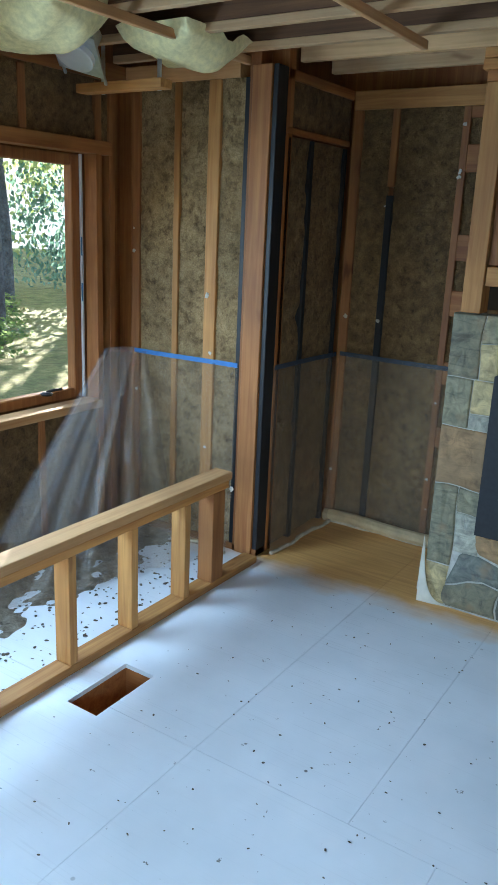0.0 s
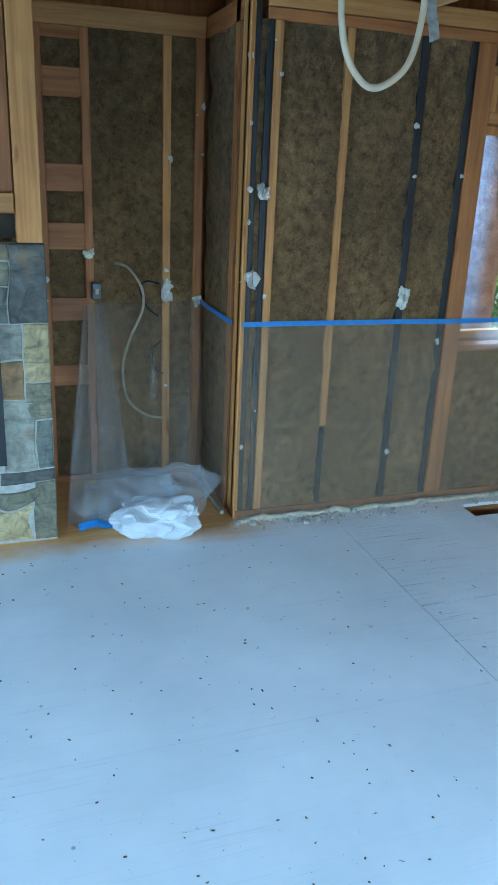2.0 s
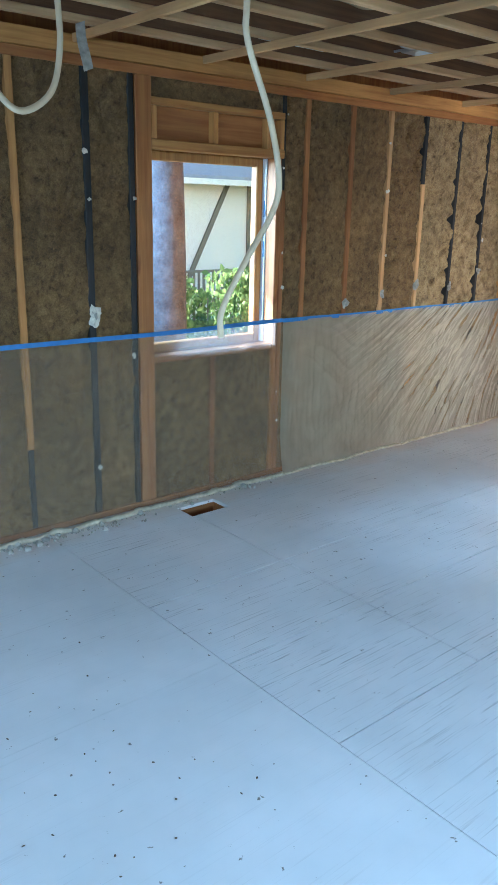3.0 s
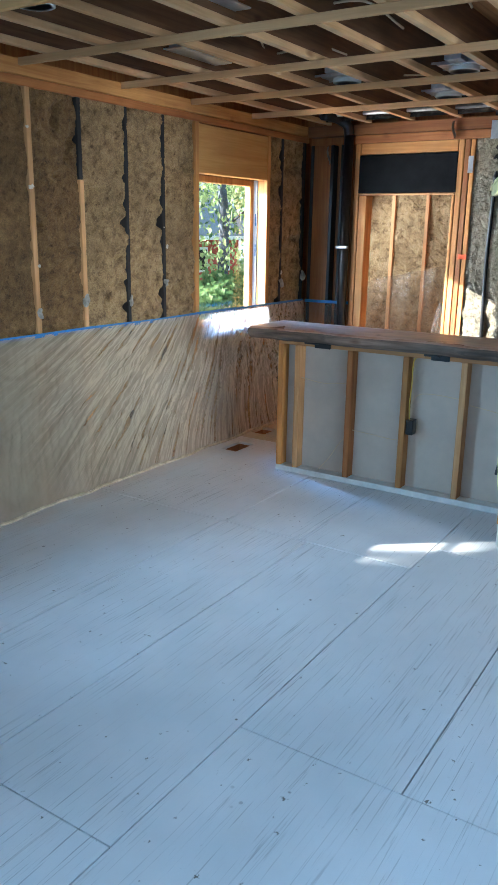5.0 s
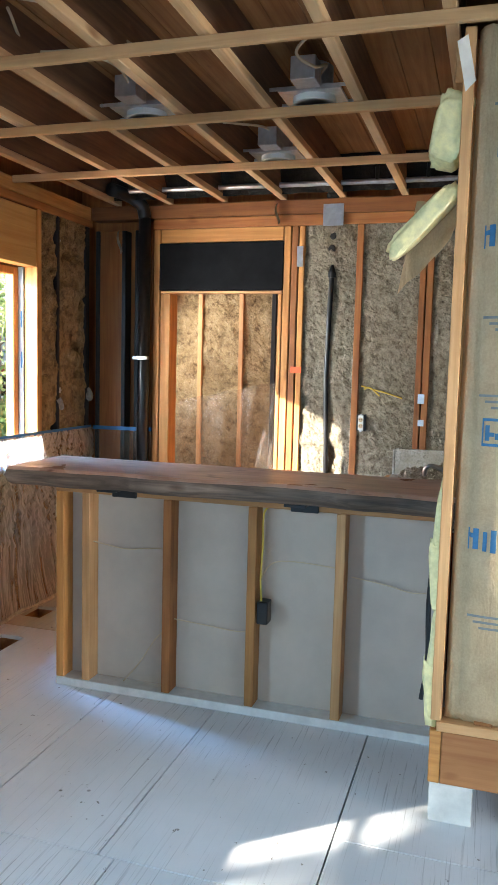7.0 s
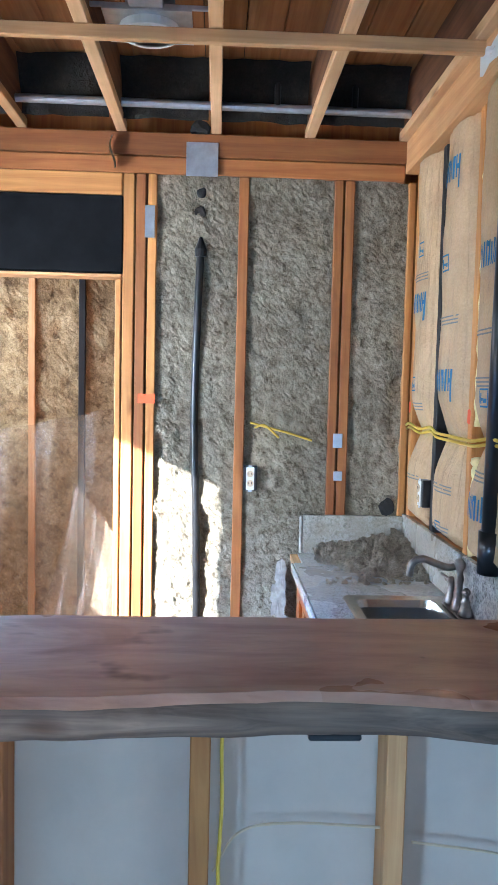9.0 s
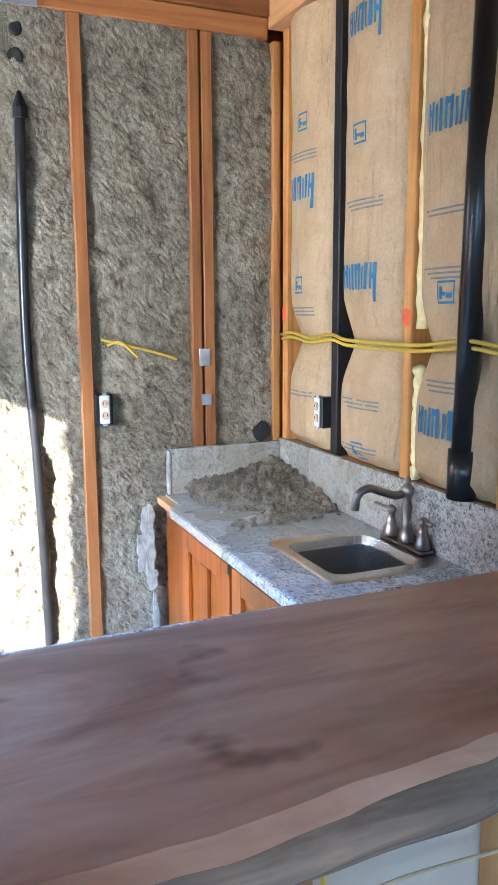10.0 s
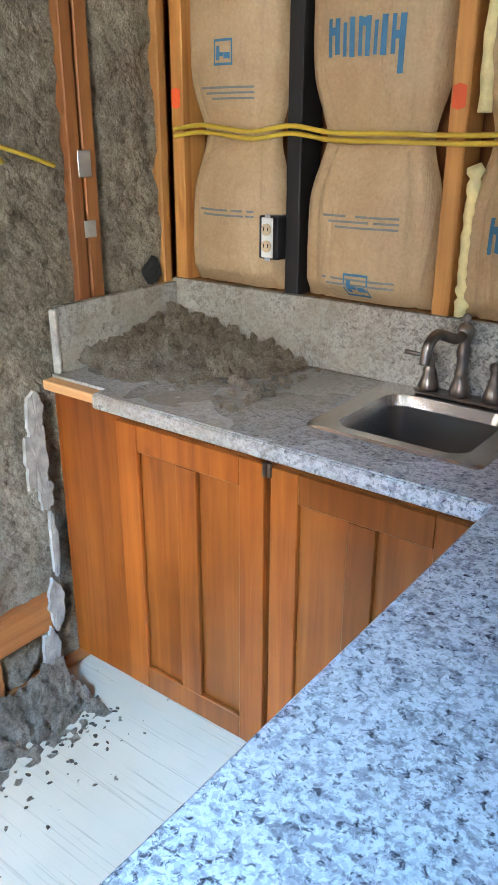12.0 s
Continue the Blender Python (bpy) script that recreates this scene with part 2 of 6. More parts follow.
BLACKBOARD.node_tree.nodes["Principled BSDF"].inputs["Specular IOR Level"].default_value = 0.1
# Near-black stands in for the unlit depth of gaps, holes and slots.
VOID = plain("unlit_void", (0.02, 0.018, 0.016), 0.95)
ORANGE = plain("orange_marking", (0.85, 0.12, 0.03), 0.6)


def kraft():
    m, n, l, b = mat("kraft_paper", 0.6)
    v = coords(n, l)
    f = noise_tex(n, l, v, 7, 5, 0.6, 0.6)
    fine = noise_tex(n, l, v, 130, 2)
    c = ramp(n, l, f, [(0.3, (0.44, 0.28, 0.14)), (0.7, (0.58, 0.4, 0.22))])
    c = mix(n, l, 0.25, c, ramp(n, l, fine, [(0.3, (0.36, 0.25, 0.13)), (0.7, (0.64, 0.47, 0.29))]))
    l.new(c, b.inputs["Base Color"])
    folds = noise_tex(n, l, coords(n, l, (9, 9, 2.2)), 1.0, 5, 0.62, 1.2)
    bump(n, l, b, mix(n, l, 0.65, f, folds), 0.75, 0.03)
    return m


KRAFT = kraft()


def granite():
    m, n, l, b = mat("speckled_granite", 0.16)
    v = coords(n, l)

    def cells(scale, lo, hi, warp):
        t, w = n.new("ShaderNodeTexVoronoi"), n.new("ShaderNodeTexNoise")
        t.inputs["Scale"].default_value, w.inputs["Scale"].default_value = scale, scale * 1.1
        l.new(v, w.inputs["Vector"])
        l.new(mix(n, l, warp, v, w.outputs["Color"]), t.inputs["Vector"])
        sep = n.new("ShaderNodeSeparateColor")
        l.new(t.outputs["Color"], sep.inputs["Color"])
        return sep.outputs["Red"], t.outputs["Distance"]
    r1, _ = cells(210, 0, 1, 0.008)
    c = ramp(n, l, r1, [(0.0, (0.3, 0.29, 0.27)), (0.35, (0.5, 0.485, 0.45)), (0.8, (0.6, 0.585, 0.55)), (1.0, (0.38, 0.37, 0.35))])
    grey = ramp(n, l, noise_tex(n, l, v, 66, 4, 0.65, 0.4), [(0.41, (0.56, 0.56, 0.59)), (0.5, (1, 1, 1))])
    black = ramp(n, l, noise_tex(n, l, coords(n, l, (1, 1, 1.01)), 112, 4, 0.6, 0.5), [(0.31, (0.12, 0.12, 0.135)), (0.38, (0.42, 0.42, 0.45)), (0.44, (1, 1, 1))])
    c = mix(n, l, 1.0, mix(n, l, 1.0, c, grey, "MULTIPLY"), black, "MULTIPLY")
    dust = noise_tex(n, l, v, 3, 3)
    sep = n.new("ShaderNodeSeparateXYZ")
    l.new(v, sep.inputs["Vector"])
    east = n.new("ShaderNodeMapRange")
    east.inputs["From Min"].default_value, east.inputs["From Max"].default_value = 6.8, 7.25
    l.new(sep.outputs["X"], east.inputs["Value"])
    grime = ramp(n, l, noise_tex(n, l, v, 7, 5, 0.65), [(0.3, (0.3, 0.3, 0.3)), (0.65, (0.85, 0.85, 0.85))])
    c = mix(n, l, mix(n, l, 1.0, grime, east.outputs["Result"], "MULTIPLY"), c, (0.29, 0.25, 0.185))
    l.new(c, b.inputs["Base Color"])
    l.new(ramp(n, l, dust, [(0.35, (0.16,) * 3), (0.7, (0.4,) * 3)]), b.inputs["Roughness"])
    return m


GRANITE = granite()


def slab_wood():
    """Oiled slab: faint grain, reddish and grey clouds, knots, a worn sheen."""
    m, n, l, b = mat("stained_slab", 0.35)
    g = noise_tex(n, l, coords(n, l, (16, 2.4, 16)), 1.0, 7, 0.62, 1.6)
    c = ramp(n, l, g, [(0.25, (0.37, 0.205, 0.145)), (0.5, (0.5, 0.3, 0.215)), (0.75, (0.59, 0.37, 0.27))])
    cloud = noise_tex(n, l, coords(n, l, (5, 2.2, 5)), 1.0, 4, 0.6, 0.8)
    c = mix(n, l, 1.0, c, ramp(n, l, cloud, [(0.32, (0.68, 0.56, 0.5)), (0.5, (1, 0.97, 0.95)), (0.68, (1.12, 1.1, 1.12))]), "MULTIPLY")
    k = noise_tex(n, l, coords(n, l, (9, 5, 9)), 1.0, 3, 0.5)
    c = mix(n, l, 1.0, c, ramp(n, l, k, [(0.66, (1, 1, 1)), (0.73, (0.42, 0.35, 0.32))]), "MULTIPLY")
    vo = n.new("ShaderNodeTexVoronoi")
    vo.inputs["Scale"].default_value = 6.0
    l.new(coords(n, l), vo.inputs["Vector"])
    c = mix(n, l, 1.0, c, ramp(n, l, vo.outputs["Distance"], [(0.025, (0.3, 0.25, 0.24)), (0.055, (1, 1, 1))]), "MULTIPLY")
    l.new(c, b.inputs["Base Color"])
    dust = noise_tex(n, l, coords(n, l), 2.5, 4)
    l.new(ramp(n, l, dust, [(0.3, (0.24,) * 3), (0.7, (0.42,) * 3)]), b.inputs["Roughness"])
    bump(n, l, b, mix(n, l, 0.5, g, cloud), 0.2, 0.004)
    return m


SLAB = slab_wood()
CHERRY = wood("cherry_cabinet", 2, (0.24, 0.05, 0.007), (0.43, 0.12, 0.02), 0.28, 0.4)


def osb():
    """Strand board: long flat flakes lying in three directions."""
    m, n, l, b = mat("strand_board", 0.7)
    layers = []
    for ang, off in ((3, 0.0), (-24, 3.1), (27, 7.7), (-9, 5.2)):
        vo = n.new("ShaderNodeTexVoronoi")
        vo.inputs["Scale"].default_value = 1.0
        l.new(turned(n, l, ang, (11, 11, 44), off), vo.inputs["Vector"])
        sep = n.new("ShaderNodeSeparateColor")
        l.new(vo.outputs["Color"], sep.inputs["Color"])
        layers.append((sep.outputs["Red"], sep.outputs["Green"]))
    stops = [(0.05, (0.4, 0.14, 0.028)), (0.5, (0.66, 0.27, 0.055)), (0.95, (0.82, 0.43, 0.13))]
    c, h = ramp(n, l, layers[0][0], stops), layers[0][0]
    for r, g in layers[1:]:
        pick = ramp(n, l, g, [(0.5, (0, 0, 0)), (0.52, (1, 1, 1))])
        c = mix(n, l, pick, c, ramp(n, l, r, stops))
        h = mix(n, l, pick, h, r)
    c = mix(n, l, 1.0, c, ramp(n, l, noise_tex(n, l, coords(n, l), 5, 3), [(0.3, (0.72, 0.7, 0.68)), (0.7, (1.1, 1.08, 1.05))]), "MULTIPLY")
    l.new(c, b.inputs["Base Color"])
    bump(n, l, b, h, 0.4, 0.003)
    return m


OSB = osb()


def spokes(n, l, px, pz, many, far, close):
    """Gathered folds fanning out of one point of the x-z plane."""
    sep = n.new("ShaderNodeSeparateXYZ")
    l.new(coords(n, l), sep.inputs["Vector"])

    def calc(op, a, c):
        k = n.new("ShaderNodeMath")
        k.operation = op
        for sock, v in zip(k.inputs, (a, c)):
            if isinstance(v, (int, float)):
                sock.default_value = v
            else:
                l.new(v, sock)
        return k.outputs["Value"]
    dx, dz = calc("SUBTRACT", sep.outputs["X"], px), calc("SUBTRACT", pz, sep.outputs["Z"])
    th = calc("MULTIPLY", calc("ARCTAN2", dz, dx), many)
    r = calc("SQRT", calc("ADD", calc("MULTIPLY", dx, dx), calc("MULTIPLY", dz, dz)), 0.0)
    join_v = n.new("ShaderNodeCombineXYZ")
    l.new(th, join_v.inputs["X"])
    l.new(r, join_v.inputs["Y"])
    g = noise_tex(n, l, join_v.outputs["Vector"], 1.0, 4, 0.6, 0.25)
    near = n.new("ShaderNodeMapRange")
    near.inputs["From Min"].default_value, near.inputs["From Max"].default_value = far, close
    l.new(r, near.inputs["Value"])
    return g, near.outputs["Result"]


def film_mat(name, clear, tint=(0.85, 0.86, 0.86), pulls=()):
    m, n, l, b = mat(name, 0.2)
    b.inputs["Base Color"].default_value = (*tint, 1)
    f = noise_tex(n, l, coords(n, l), 5, 3, 0.5, 0.8)
    fac = ramp(n, l, f, [(0.3, (clear - 0.05,) * 3), (0.7, (clear + 0.04,) * 3)])
    h = mix(n, l, 0.4, f, noise_tex(n, l, coords(n, l), 24, 3, 0.6, 0.6))
    for px, pz, many, far, close in pulls:
        g, near = spokes(n, l, px, pz, many, far, close)
        # Opacity varies by fold: doubled film, plus painted streaks of raking light.
        fold = ramp(n, l, g, [(0.46, (0, 0, 0)), (0.51, (0.9, 0.9, 0.9)), (0.57, (0, 0, 0))])
        slack = ramp(n, l, g, [(0.36, (0.55, 0.55, 0.55)), (0.45, (0, 0, 0))])
        fac = mix(n, l, mix(n, l, 1.0, fold, near, "MULTIPLY"), fac, (clear * 0.25,) * 3)
        fac = mix(n, l, mix(n, l, 1.0, slack, near, "MULTIPLY"), fac, (0.95,) * 3)
        h = mix(n, l, near, h, g)
    bump(n, l, b, h, 0.6 if pulls else 0.45, 0.02 if pulls else 0.012)
    tr, mx = n.new("ShaderNodeBsdfTransparent"), n.new("ShaderNodeMixShader")
    tl, both = n.new("ShaderNodeBsdfTranslucent"), n.new("ShaderNodeMixShader")
    tl.inputs["Color"].default_value = (0.7, 0.72, 0.75, 1)
    both.inputs["Fac"].default_value = 0.35
    l.new(b.outputs["BSDF"], both.inputs[1])
    l.new(tl.outputs["BSDF"], both.inputs[2])
    l.new(fac, mx.inputs["Fac"])
    l.new(both.outputs["Shader"], mx.inputs[1])
    l.new(tr.outputs["BSDF"], mx.inputs[2])
    l.new(mx.outputs["Shader"], n["Material Output"].inputs["Surface"])
    return m


FILM = film_mat("plastic_film", 0.74, (0.48, 0.37, 0.26))
FILMB = film_mat("creased_plastic_film", 0.5, (0.68, 0.55, 0.39), ((6.75, 2.0, 46.0, 3.0, 1.9), (7.6, 1.7, 24.0, 1.6, 1.0)))
FILMTHICK = film_mat("bunched_plastic_film", 0.8)


def glass_mat():
    m, n, l, b = mat("window_glass", 0.02)
    gl, tr, mx = n.new("ShaderNodeBsdfGlossy"), n.new("ShaderNodeBsdfTransparent"), n.new("ShaderNodeMixShader")
    lw, pw, ma = n.new("ShaderNodeLayerWeight"), n.new("ShaderNodeMath"), n.new("ShaderNodeMath")
    pw.operation, ma.operation = "POWER", "MULTIPLY_ADD"
    pw.inputs[1].default_value = 5.0
    ma.inputs[1].default_value, ma.inputs[2].default_value = 0.5, 0.02
    gl.inputs["Roughness"].default_value = 0.02
    l.new(lw.outputs["Facing"], pw.inputs[0])
    l.new(pw.outputs["Value"], ma.inputs[0])
    l.new(ma.outputs["Value"], mx.inputs["Fac"])
    l.new(tr.outputs["BSDF"], mx.inputs[1])
    l.new(gl.outputs["BSDF"], mx.inputs[2])
    l.new(mx.outputs["Shader"], n["Material Output"].inputs["Surface"])
    return m


GLASS = glass_mat()
GRASS = fibre("grass_and_leaf_litter", (0.1, 0.13, 0.04), (0.25, 0.28, 0.1), (0.45, 0.42, 0.2), 0.3)
BARK = fibre("bark", (0.055, 0.062, 0.08), (0.13, 0.15, 0.2), (0.22, 0.26, 0.34), 1.0)


def leaf_mat(name, a, c2):
    m, n, l, b = mat(name, 0.6)
    g = n.new("ShaderNodeNewGeometry")
    l.new(ramp(n, l, g.outputs["Random Per Island"], [(0.0, a), (1.0, c2)]), b.inputs["Base Color"])
    t, mx = n.new("ShaderNodeBsdfTranslucent"), n.new("ShaderNodeMixShader")
    l.new(ramp(n, l, g.outputs["Random Per Island"], [(0.0, a), (1.0, c2)]), t.inputs["Color"])
    mx.inputs["Fac"].default_value = 0.55
    l.new(b.outputs["BSDF"], mx.inputs[1])
    l.new(t.outputs["BSDF"], mx.inputs[2])
    l.new(mx.outputs["Shader"], n["Material Output"].inputs["Surface"])
    return m


LEAF = leaf_mat("green_leaves", (0.08, 0.16, 0.06), (0.26, 0.38, 0.14))
NEEDLE = leaf_mat("conifer_needles", (0.08, 0.17, 0.14), (0.2, 0.34, 0.26))
AUTUMN = leaf_mat("yellow_green_leaves", (0.24, 0.34, 0.12), (0.6, 0.66, 0.34))
STUCCO = plain("cream_stucco", (0.86, 0.84, 0.76), 0.9, 0, 0.06, 10, 0.2)
TIMBER = plain("weathered_beam", (0.2, 0.17, 0.13), 0.8)
SHINGLE = plain("grey_shingle", (0.27, 0.29, 0.33), 0.85, 0, 0.25, 25, 0.5)
REDWALL = plain("red_siding", (0.4, 0.06, 0.04), 0.8)

# ---- building helpers ----


def mesh(bm, name, m=None, smooth=False):
    me = bpy.data.meshes.new(name)
    bm.to_mesh(me)
    bm.free()
    if m:
        me.materials.append(m)
    if smooth:
        me.polygons.foreach_set("use_smooth", [True] * len(me.polygons))
    return me


def part(name, bm, material, parent, label="", smooth=False):
    ob = new(name, mesh(bm, name, material, smooth))
    ob.parent = parent
    return tagged(ob, label)


def thing(name, label, category, group="", kind="", at=(0, 0, 0)):
    ob = new(name)
    ob.location = at
    ob.empty_display_size = 0.1
    return tagged(ob, label, category, group, kind)


def add_box(bm, x0, x1, y0, y1, z0, z1, bevel=0.003):
    t = bmesh.new()
    vs = [t.verts.new((x, y, z)) for x in sorted((x0, x1)) for y in sorted((y0, y1)) for z in sorted((z0, z1))]
    for f in ((0, 1, 3, 2), (4, 6, 7, 5), (0, 4, 5, 1), (2, 3, 7, 6), (0, 2, 6, 4), (1, 5, 7, 3)):
        t.faces.new([vs[i] for i in f])
    if bevel:
        bmesh.ops.bevel(t, geom=t.edges[:], offset=bevel, segments=1, affect="EDGES")
    join(bm, t)
    return bm


def join(bm, t, m=None):
    t.verts.index_update()
    vs = [bm.verts.new(m @ v.co if m else v.co) for v in t.verts]
    for f in t.faces:
        bm.faces.new([vs[v.index] for v in f.verts])
    t.free()


def box(*a, bevel=0.003):
    return add_box(bmesh.new(), *a, bevel=bevel)


def lathe(bm, profile, seg=20, m=None, cap=True):
    """A turned solid about z from (radius, height) pairs."""
    t = bmesh.new()
    rings = [[t.verts.new((r * math.cos(k * math.tau / seg), r * math.sin(k * math.tau / seg), z)) for k in range(seg)] for r, z in profile]
    for a, b in zip(rings, rings[1:]):
        for k in range(seg):
            t.faces.new((a[k], a[(k + 1) % seg], b[(k + 1) % seg], b[k]))
    if cap:
        t.faces.new(rings[0][::-1])
        t.faces.new(rings[-1])
    join(bm, t, m)
    return bm


def tube(bm, pts, r, seg=8, close=True):
    """A round bar along a smooth line of points."""
    pts = [Vector(p) for p in pts]
    rings, up = [], None
    for i, p in enumerate(pts):
        d = (pts[min(i + 1, len(pts) - 1)] - pts[max(i - 1, 0)]).normalized()
        side = d.orthogonal().normalized() if up is None else (up - up.dot(d) * d).normalized()
        up = side
        o = d.cross(side)
        rr = r[i] if isinstance(r, (list, tuple)) else r
        rings.append([bm.verts.new(p + rr * (math.cos(k * math.tau / seg) * side + math.sin(k * math.tau / seg) * o)) for k in range(seg)])
    for a, b in zip(rings, rings[1:]):
        for k in range(seg):
            bm.faces.new((a[k], a[(k + 1) % seg], b[(k + 1) % seg], b[k]))
    if close:
        bm.faces.new(rings[0][::-1])
        bm.faces.new(rings[-1])
    return bm


def spline(pts, n=8):
    """Points along a Catmull-Rom line."""
    p = [Vector(q) for q in pts]
    p = [2 * p[0] - p[1]] + p + [2 * p[-1] - p[-2]]
    out = []
    for i in range(1, len(p) - 2):
        for k in range(n):
            t = k / n
            a, b, c, d = p[i - 1:i + 3]
            out.append(0.5 * (2 * b + (c - a) * t + (2 * a - 5 * b + 4 * c - d) * t * t + (3 * b - a - 3 * c + d) * t ** 3))
    return out + [p[-2]]


def sheet(f, nu, nv):
    """A surface from f(u, v), u and v from 0 to 1."""
    bm = bmesh.new()
    g = [[bm.verts.new(f(i / nu, j / nv)) for j in range(nv + 1)] for i in range(nu + 1)]
    for i in range(nu):
        for j in range(nv):
            bm.faces.new((g[i][j], g[i + 1][j], g[i + 1][j + 1], g[i][j + 1]))
    return bm


class Wall:
    """A framed wall: a runs along it, d goes outward from the stud face."""

    def __init__(self, name, axis, face, out, label, category="wall"):
        self.axis, self.face, self.out = axis, face, out
        self.ob = thing(name, label, category, kind="structure")

    def at(self, a, d, z):
        return (a, self.face + self.out * d, z) if self.axis == 0 else (self.face + self.out * d, a, z)

    def box(self, name, m, a0, a1, d0, d1, z0, z1, label="", bevel=0.003):
        p, q = self.at(a0, d0, z0), self.at(a1, d1, z1)
        return part(name, box(p[0], q[0], p[1], q[1], p[2], q[2], bevel=bevel), m, self.ob, label)

    def stud(self, a, m=None, z0=0.04, z1=ZP, w=0.038, proud=0.0, depth=0.09):
        return self.box("stud", (m or FIR)[2], a - w / 2, a + w / 2, -proud, depth, z0, z1)

    def plate(self, a0, a1, z0, z1, m=None, d0=0.0, d1=0.09, name="plate"):
        return self.box(name, (m or FIR)[self.axis], a0, a1, d0, d1, z0, z1)

    def fill(self, a0, a1, z0, z1, m=None, rough=0.014, back=0.016, step=0.02, seed=0, caves=0.0):
        """Blown-in fibre: swept lumps, crumbs and torn hollows."""
        nu, nv = max(4, round((a1 - a0) / step)), max(4, round((z1 - z0) / step))

        def f(u, v):
            a, z = a0 + (a1 - a0) * u, z0 + (z1 - z0) * v
            q = Vector((a * 7 + seed, z * 8, seed * 3.1 + self.face))
            k = noise.noise(q) + 0.6 * noise.noise(q * 2.7) + 0.55 * abs(noise.noise(q * 5.1)) + 0.35 * noise.noise(q * 11.0)
            pit = max(0.0, noise.noise(q * 0.8 + Vector((9, 4, 2))) - 0.35) * 0.05
            pit += caves * max(0.0, noise.noise(q * 1.5 + Vector((3, 7, 5))) - 0.22) * 0.22
            edge = min(u, 1 - u) * (a1 - a0)
            return self.at(a, back + min(pit, 0.09) + rough * k * 0.6 - 0.006 * min(1, edge / 0.05), z)
        return part("insulation", sheet(f, nu, nv), m or CELL, self.ob, smooth=step > 0.025)

    def backing(self, a0, a1, z0, z1, holes=(), d0=0.14, d1=0.2, m=None):
        bm = bmesh.new()
        for r in cut((a0, a1, z0, z1), holes):
            p, q = self.at(r[0], d0, r[2]), self.at(r[1], d1, r[3])
            add_box(bm, p[0], q[0], p[1], q[1], p[2], q[2], bevel=0)
        return part("sheathing", bm, m or OLD[2], self.ob)


def cut(r, holes):
    out = [r]
    for h in holes:
        nxt = []
        for a0, a1, b0, b1 in out:
            if h[1] <= a0 or h[0] >= a1 or h[3] <= b0 or h[2] >= b1:
                nxt.append((a0, a1, b0, b1))
                continue
            if h[0] > a0:
                nxt.append((a0, h[0], b0, b1))
            if h[1] < a1:
                nxt.append((h[1], a1, b0, b1))
            m0, m1 = max(a0, h[0]), min(a1, h[1])
            if h[2] > b0:
                nxt.append((m0, m1, b0, h[2]))
            if h[3] < b1:
                nxt.append((m0, m1, h[3], b1))
        out = nxt
    return out


# ---- window wall: fireplace alcove to kitchen ----
WB, WC, WA = (2.55, 3.47, 0.93, 2.07), (6.15, 7.10, 0.93, 2.06), (0.6, 3.17, 0.82, 2.09)
wall_n = Wall("wall_north", 0, YW, 1, "opened stud wall packed with brown cellulose insulation")
wall_n.backing(XA1, XK + 0.2, -0.3, ZD, [WB, WC])
wall_n.plate(XA1 + 0.09, XK, ZP, 2.50, OLD)
wall_n.plate(XA1 + 0.09, XK, 2.504, ZJ, FIR, 0.012, 0.1)
wall_n.plate(XA1, XK, 0.0, 0.038, OLD)
for a, m, z0, z1, w in ((1.255, FIR, 0.04, ZS, 0.03), (1.285, DARK, 0.04, ZS, 0.028), (1.345, DARK, 0.04, ZP, 0.03), (1.385, FIR, 0.04, ZP, 0.04), (1.745, FIR, 0.5, ZP, 0.038), (1.745, DARK, 0.04, 0.496, 0.032),
                        (2.15, DARK, 0.04, ZP, 0.04), (2.42, DARK, 0.04, ZP, 0.035), (2.495, OLD, 0.04, ZP, 0.1),
                        (3.49, OLD, 0.04, 2.13, 0.036), (3.53, DARK, 1.9, ZP, 0.03), (3.53, OLD, 0.04, 1.89, 0.038), (3.73, OLD, 0.04, ZP, 0.038), (4.15, OLD, 0.04, ZP, 0.038),
                        (4.54, PALE, 0.04, ZP, 0.036), (4.94, PALE, 0.04, 1.98, 0.036), (4.94, DARK, 1.984, ZP, 0.034), (5.36, DARK, 0.04, ZP, 0.03), (5.74, DARK, 0.04, ZP, 0.03),
                        (6.12, FIR, 0.04, ZP, 0.055), (7.128, FIR, 0.04, ZP, 0.05), (7.36, DARK, 0.04, ZP, 0.028), (7.74, DARK, 0.04, ZP, 0.05)):
    wall_n.stud(a, m, z0, z1, w, proud=0.002 if m is not DARK else -0.004)
for i, (a0, a1) in enumerate(((1.30, 1.33), (1.40, 1.73), (1.76, 2.13), (2.17, 2.405), (3.54, 3.715), (3.745, 4.135), (4.165, 4.525), (4.555, 4.925), (4.955, 5.35), (5.37, 5.73), (5.75, 6.095), (7.15, 7.35), (7.37, 7.72))):
    wall_n.fill(a0 - 0.005, a1 + 0.005, 0.03, ZP, CELLW if a0 > 4.9 else CELL, seed=i, rough=0.03 if a0 > 4.5 else 0.022, back=0.012, step=0.015, caves=0.6 if a0 > 4.5 else 0.15)
# head and sill framing of the two windows
wall_n.plate(2.545, 3.53, 2.31, 2.35, FIR)
wall_n.plate(2.545, 3.53, 2.085, 2.135, FIR, -0.004)
for a in (2.565, 2.99, 3.40, 3.51):
    wall_n.stud(a, FIR, 2.137, 2.308, 0.035)
wall_n.box("head_panel", OLD[0], 2.55, 3.5, 0.05, 0.06, 2.13, 2.31)
wall_n.fill(2.55, 3.52, 2.35, ZP, CELL, seed=40)
wall_n.plate(2.545, 3.47, 0.89, 0.928, OLD)
wall_n.fill(2.55, 3.47, 0.03, 0.89, CELL, seed=41)
wall_n.stud(2.98, OLD, 0.04, 0.888)
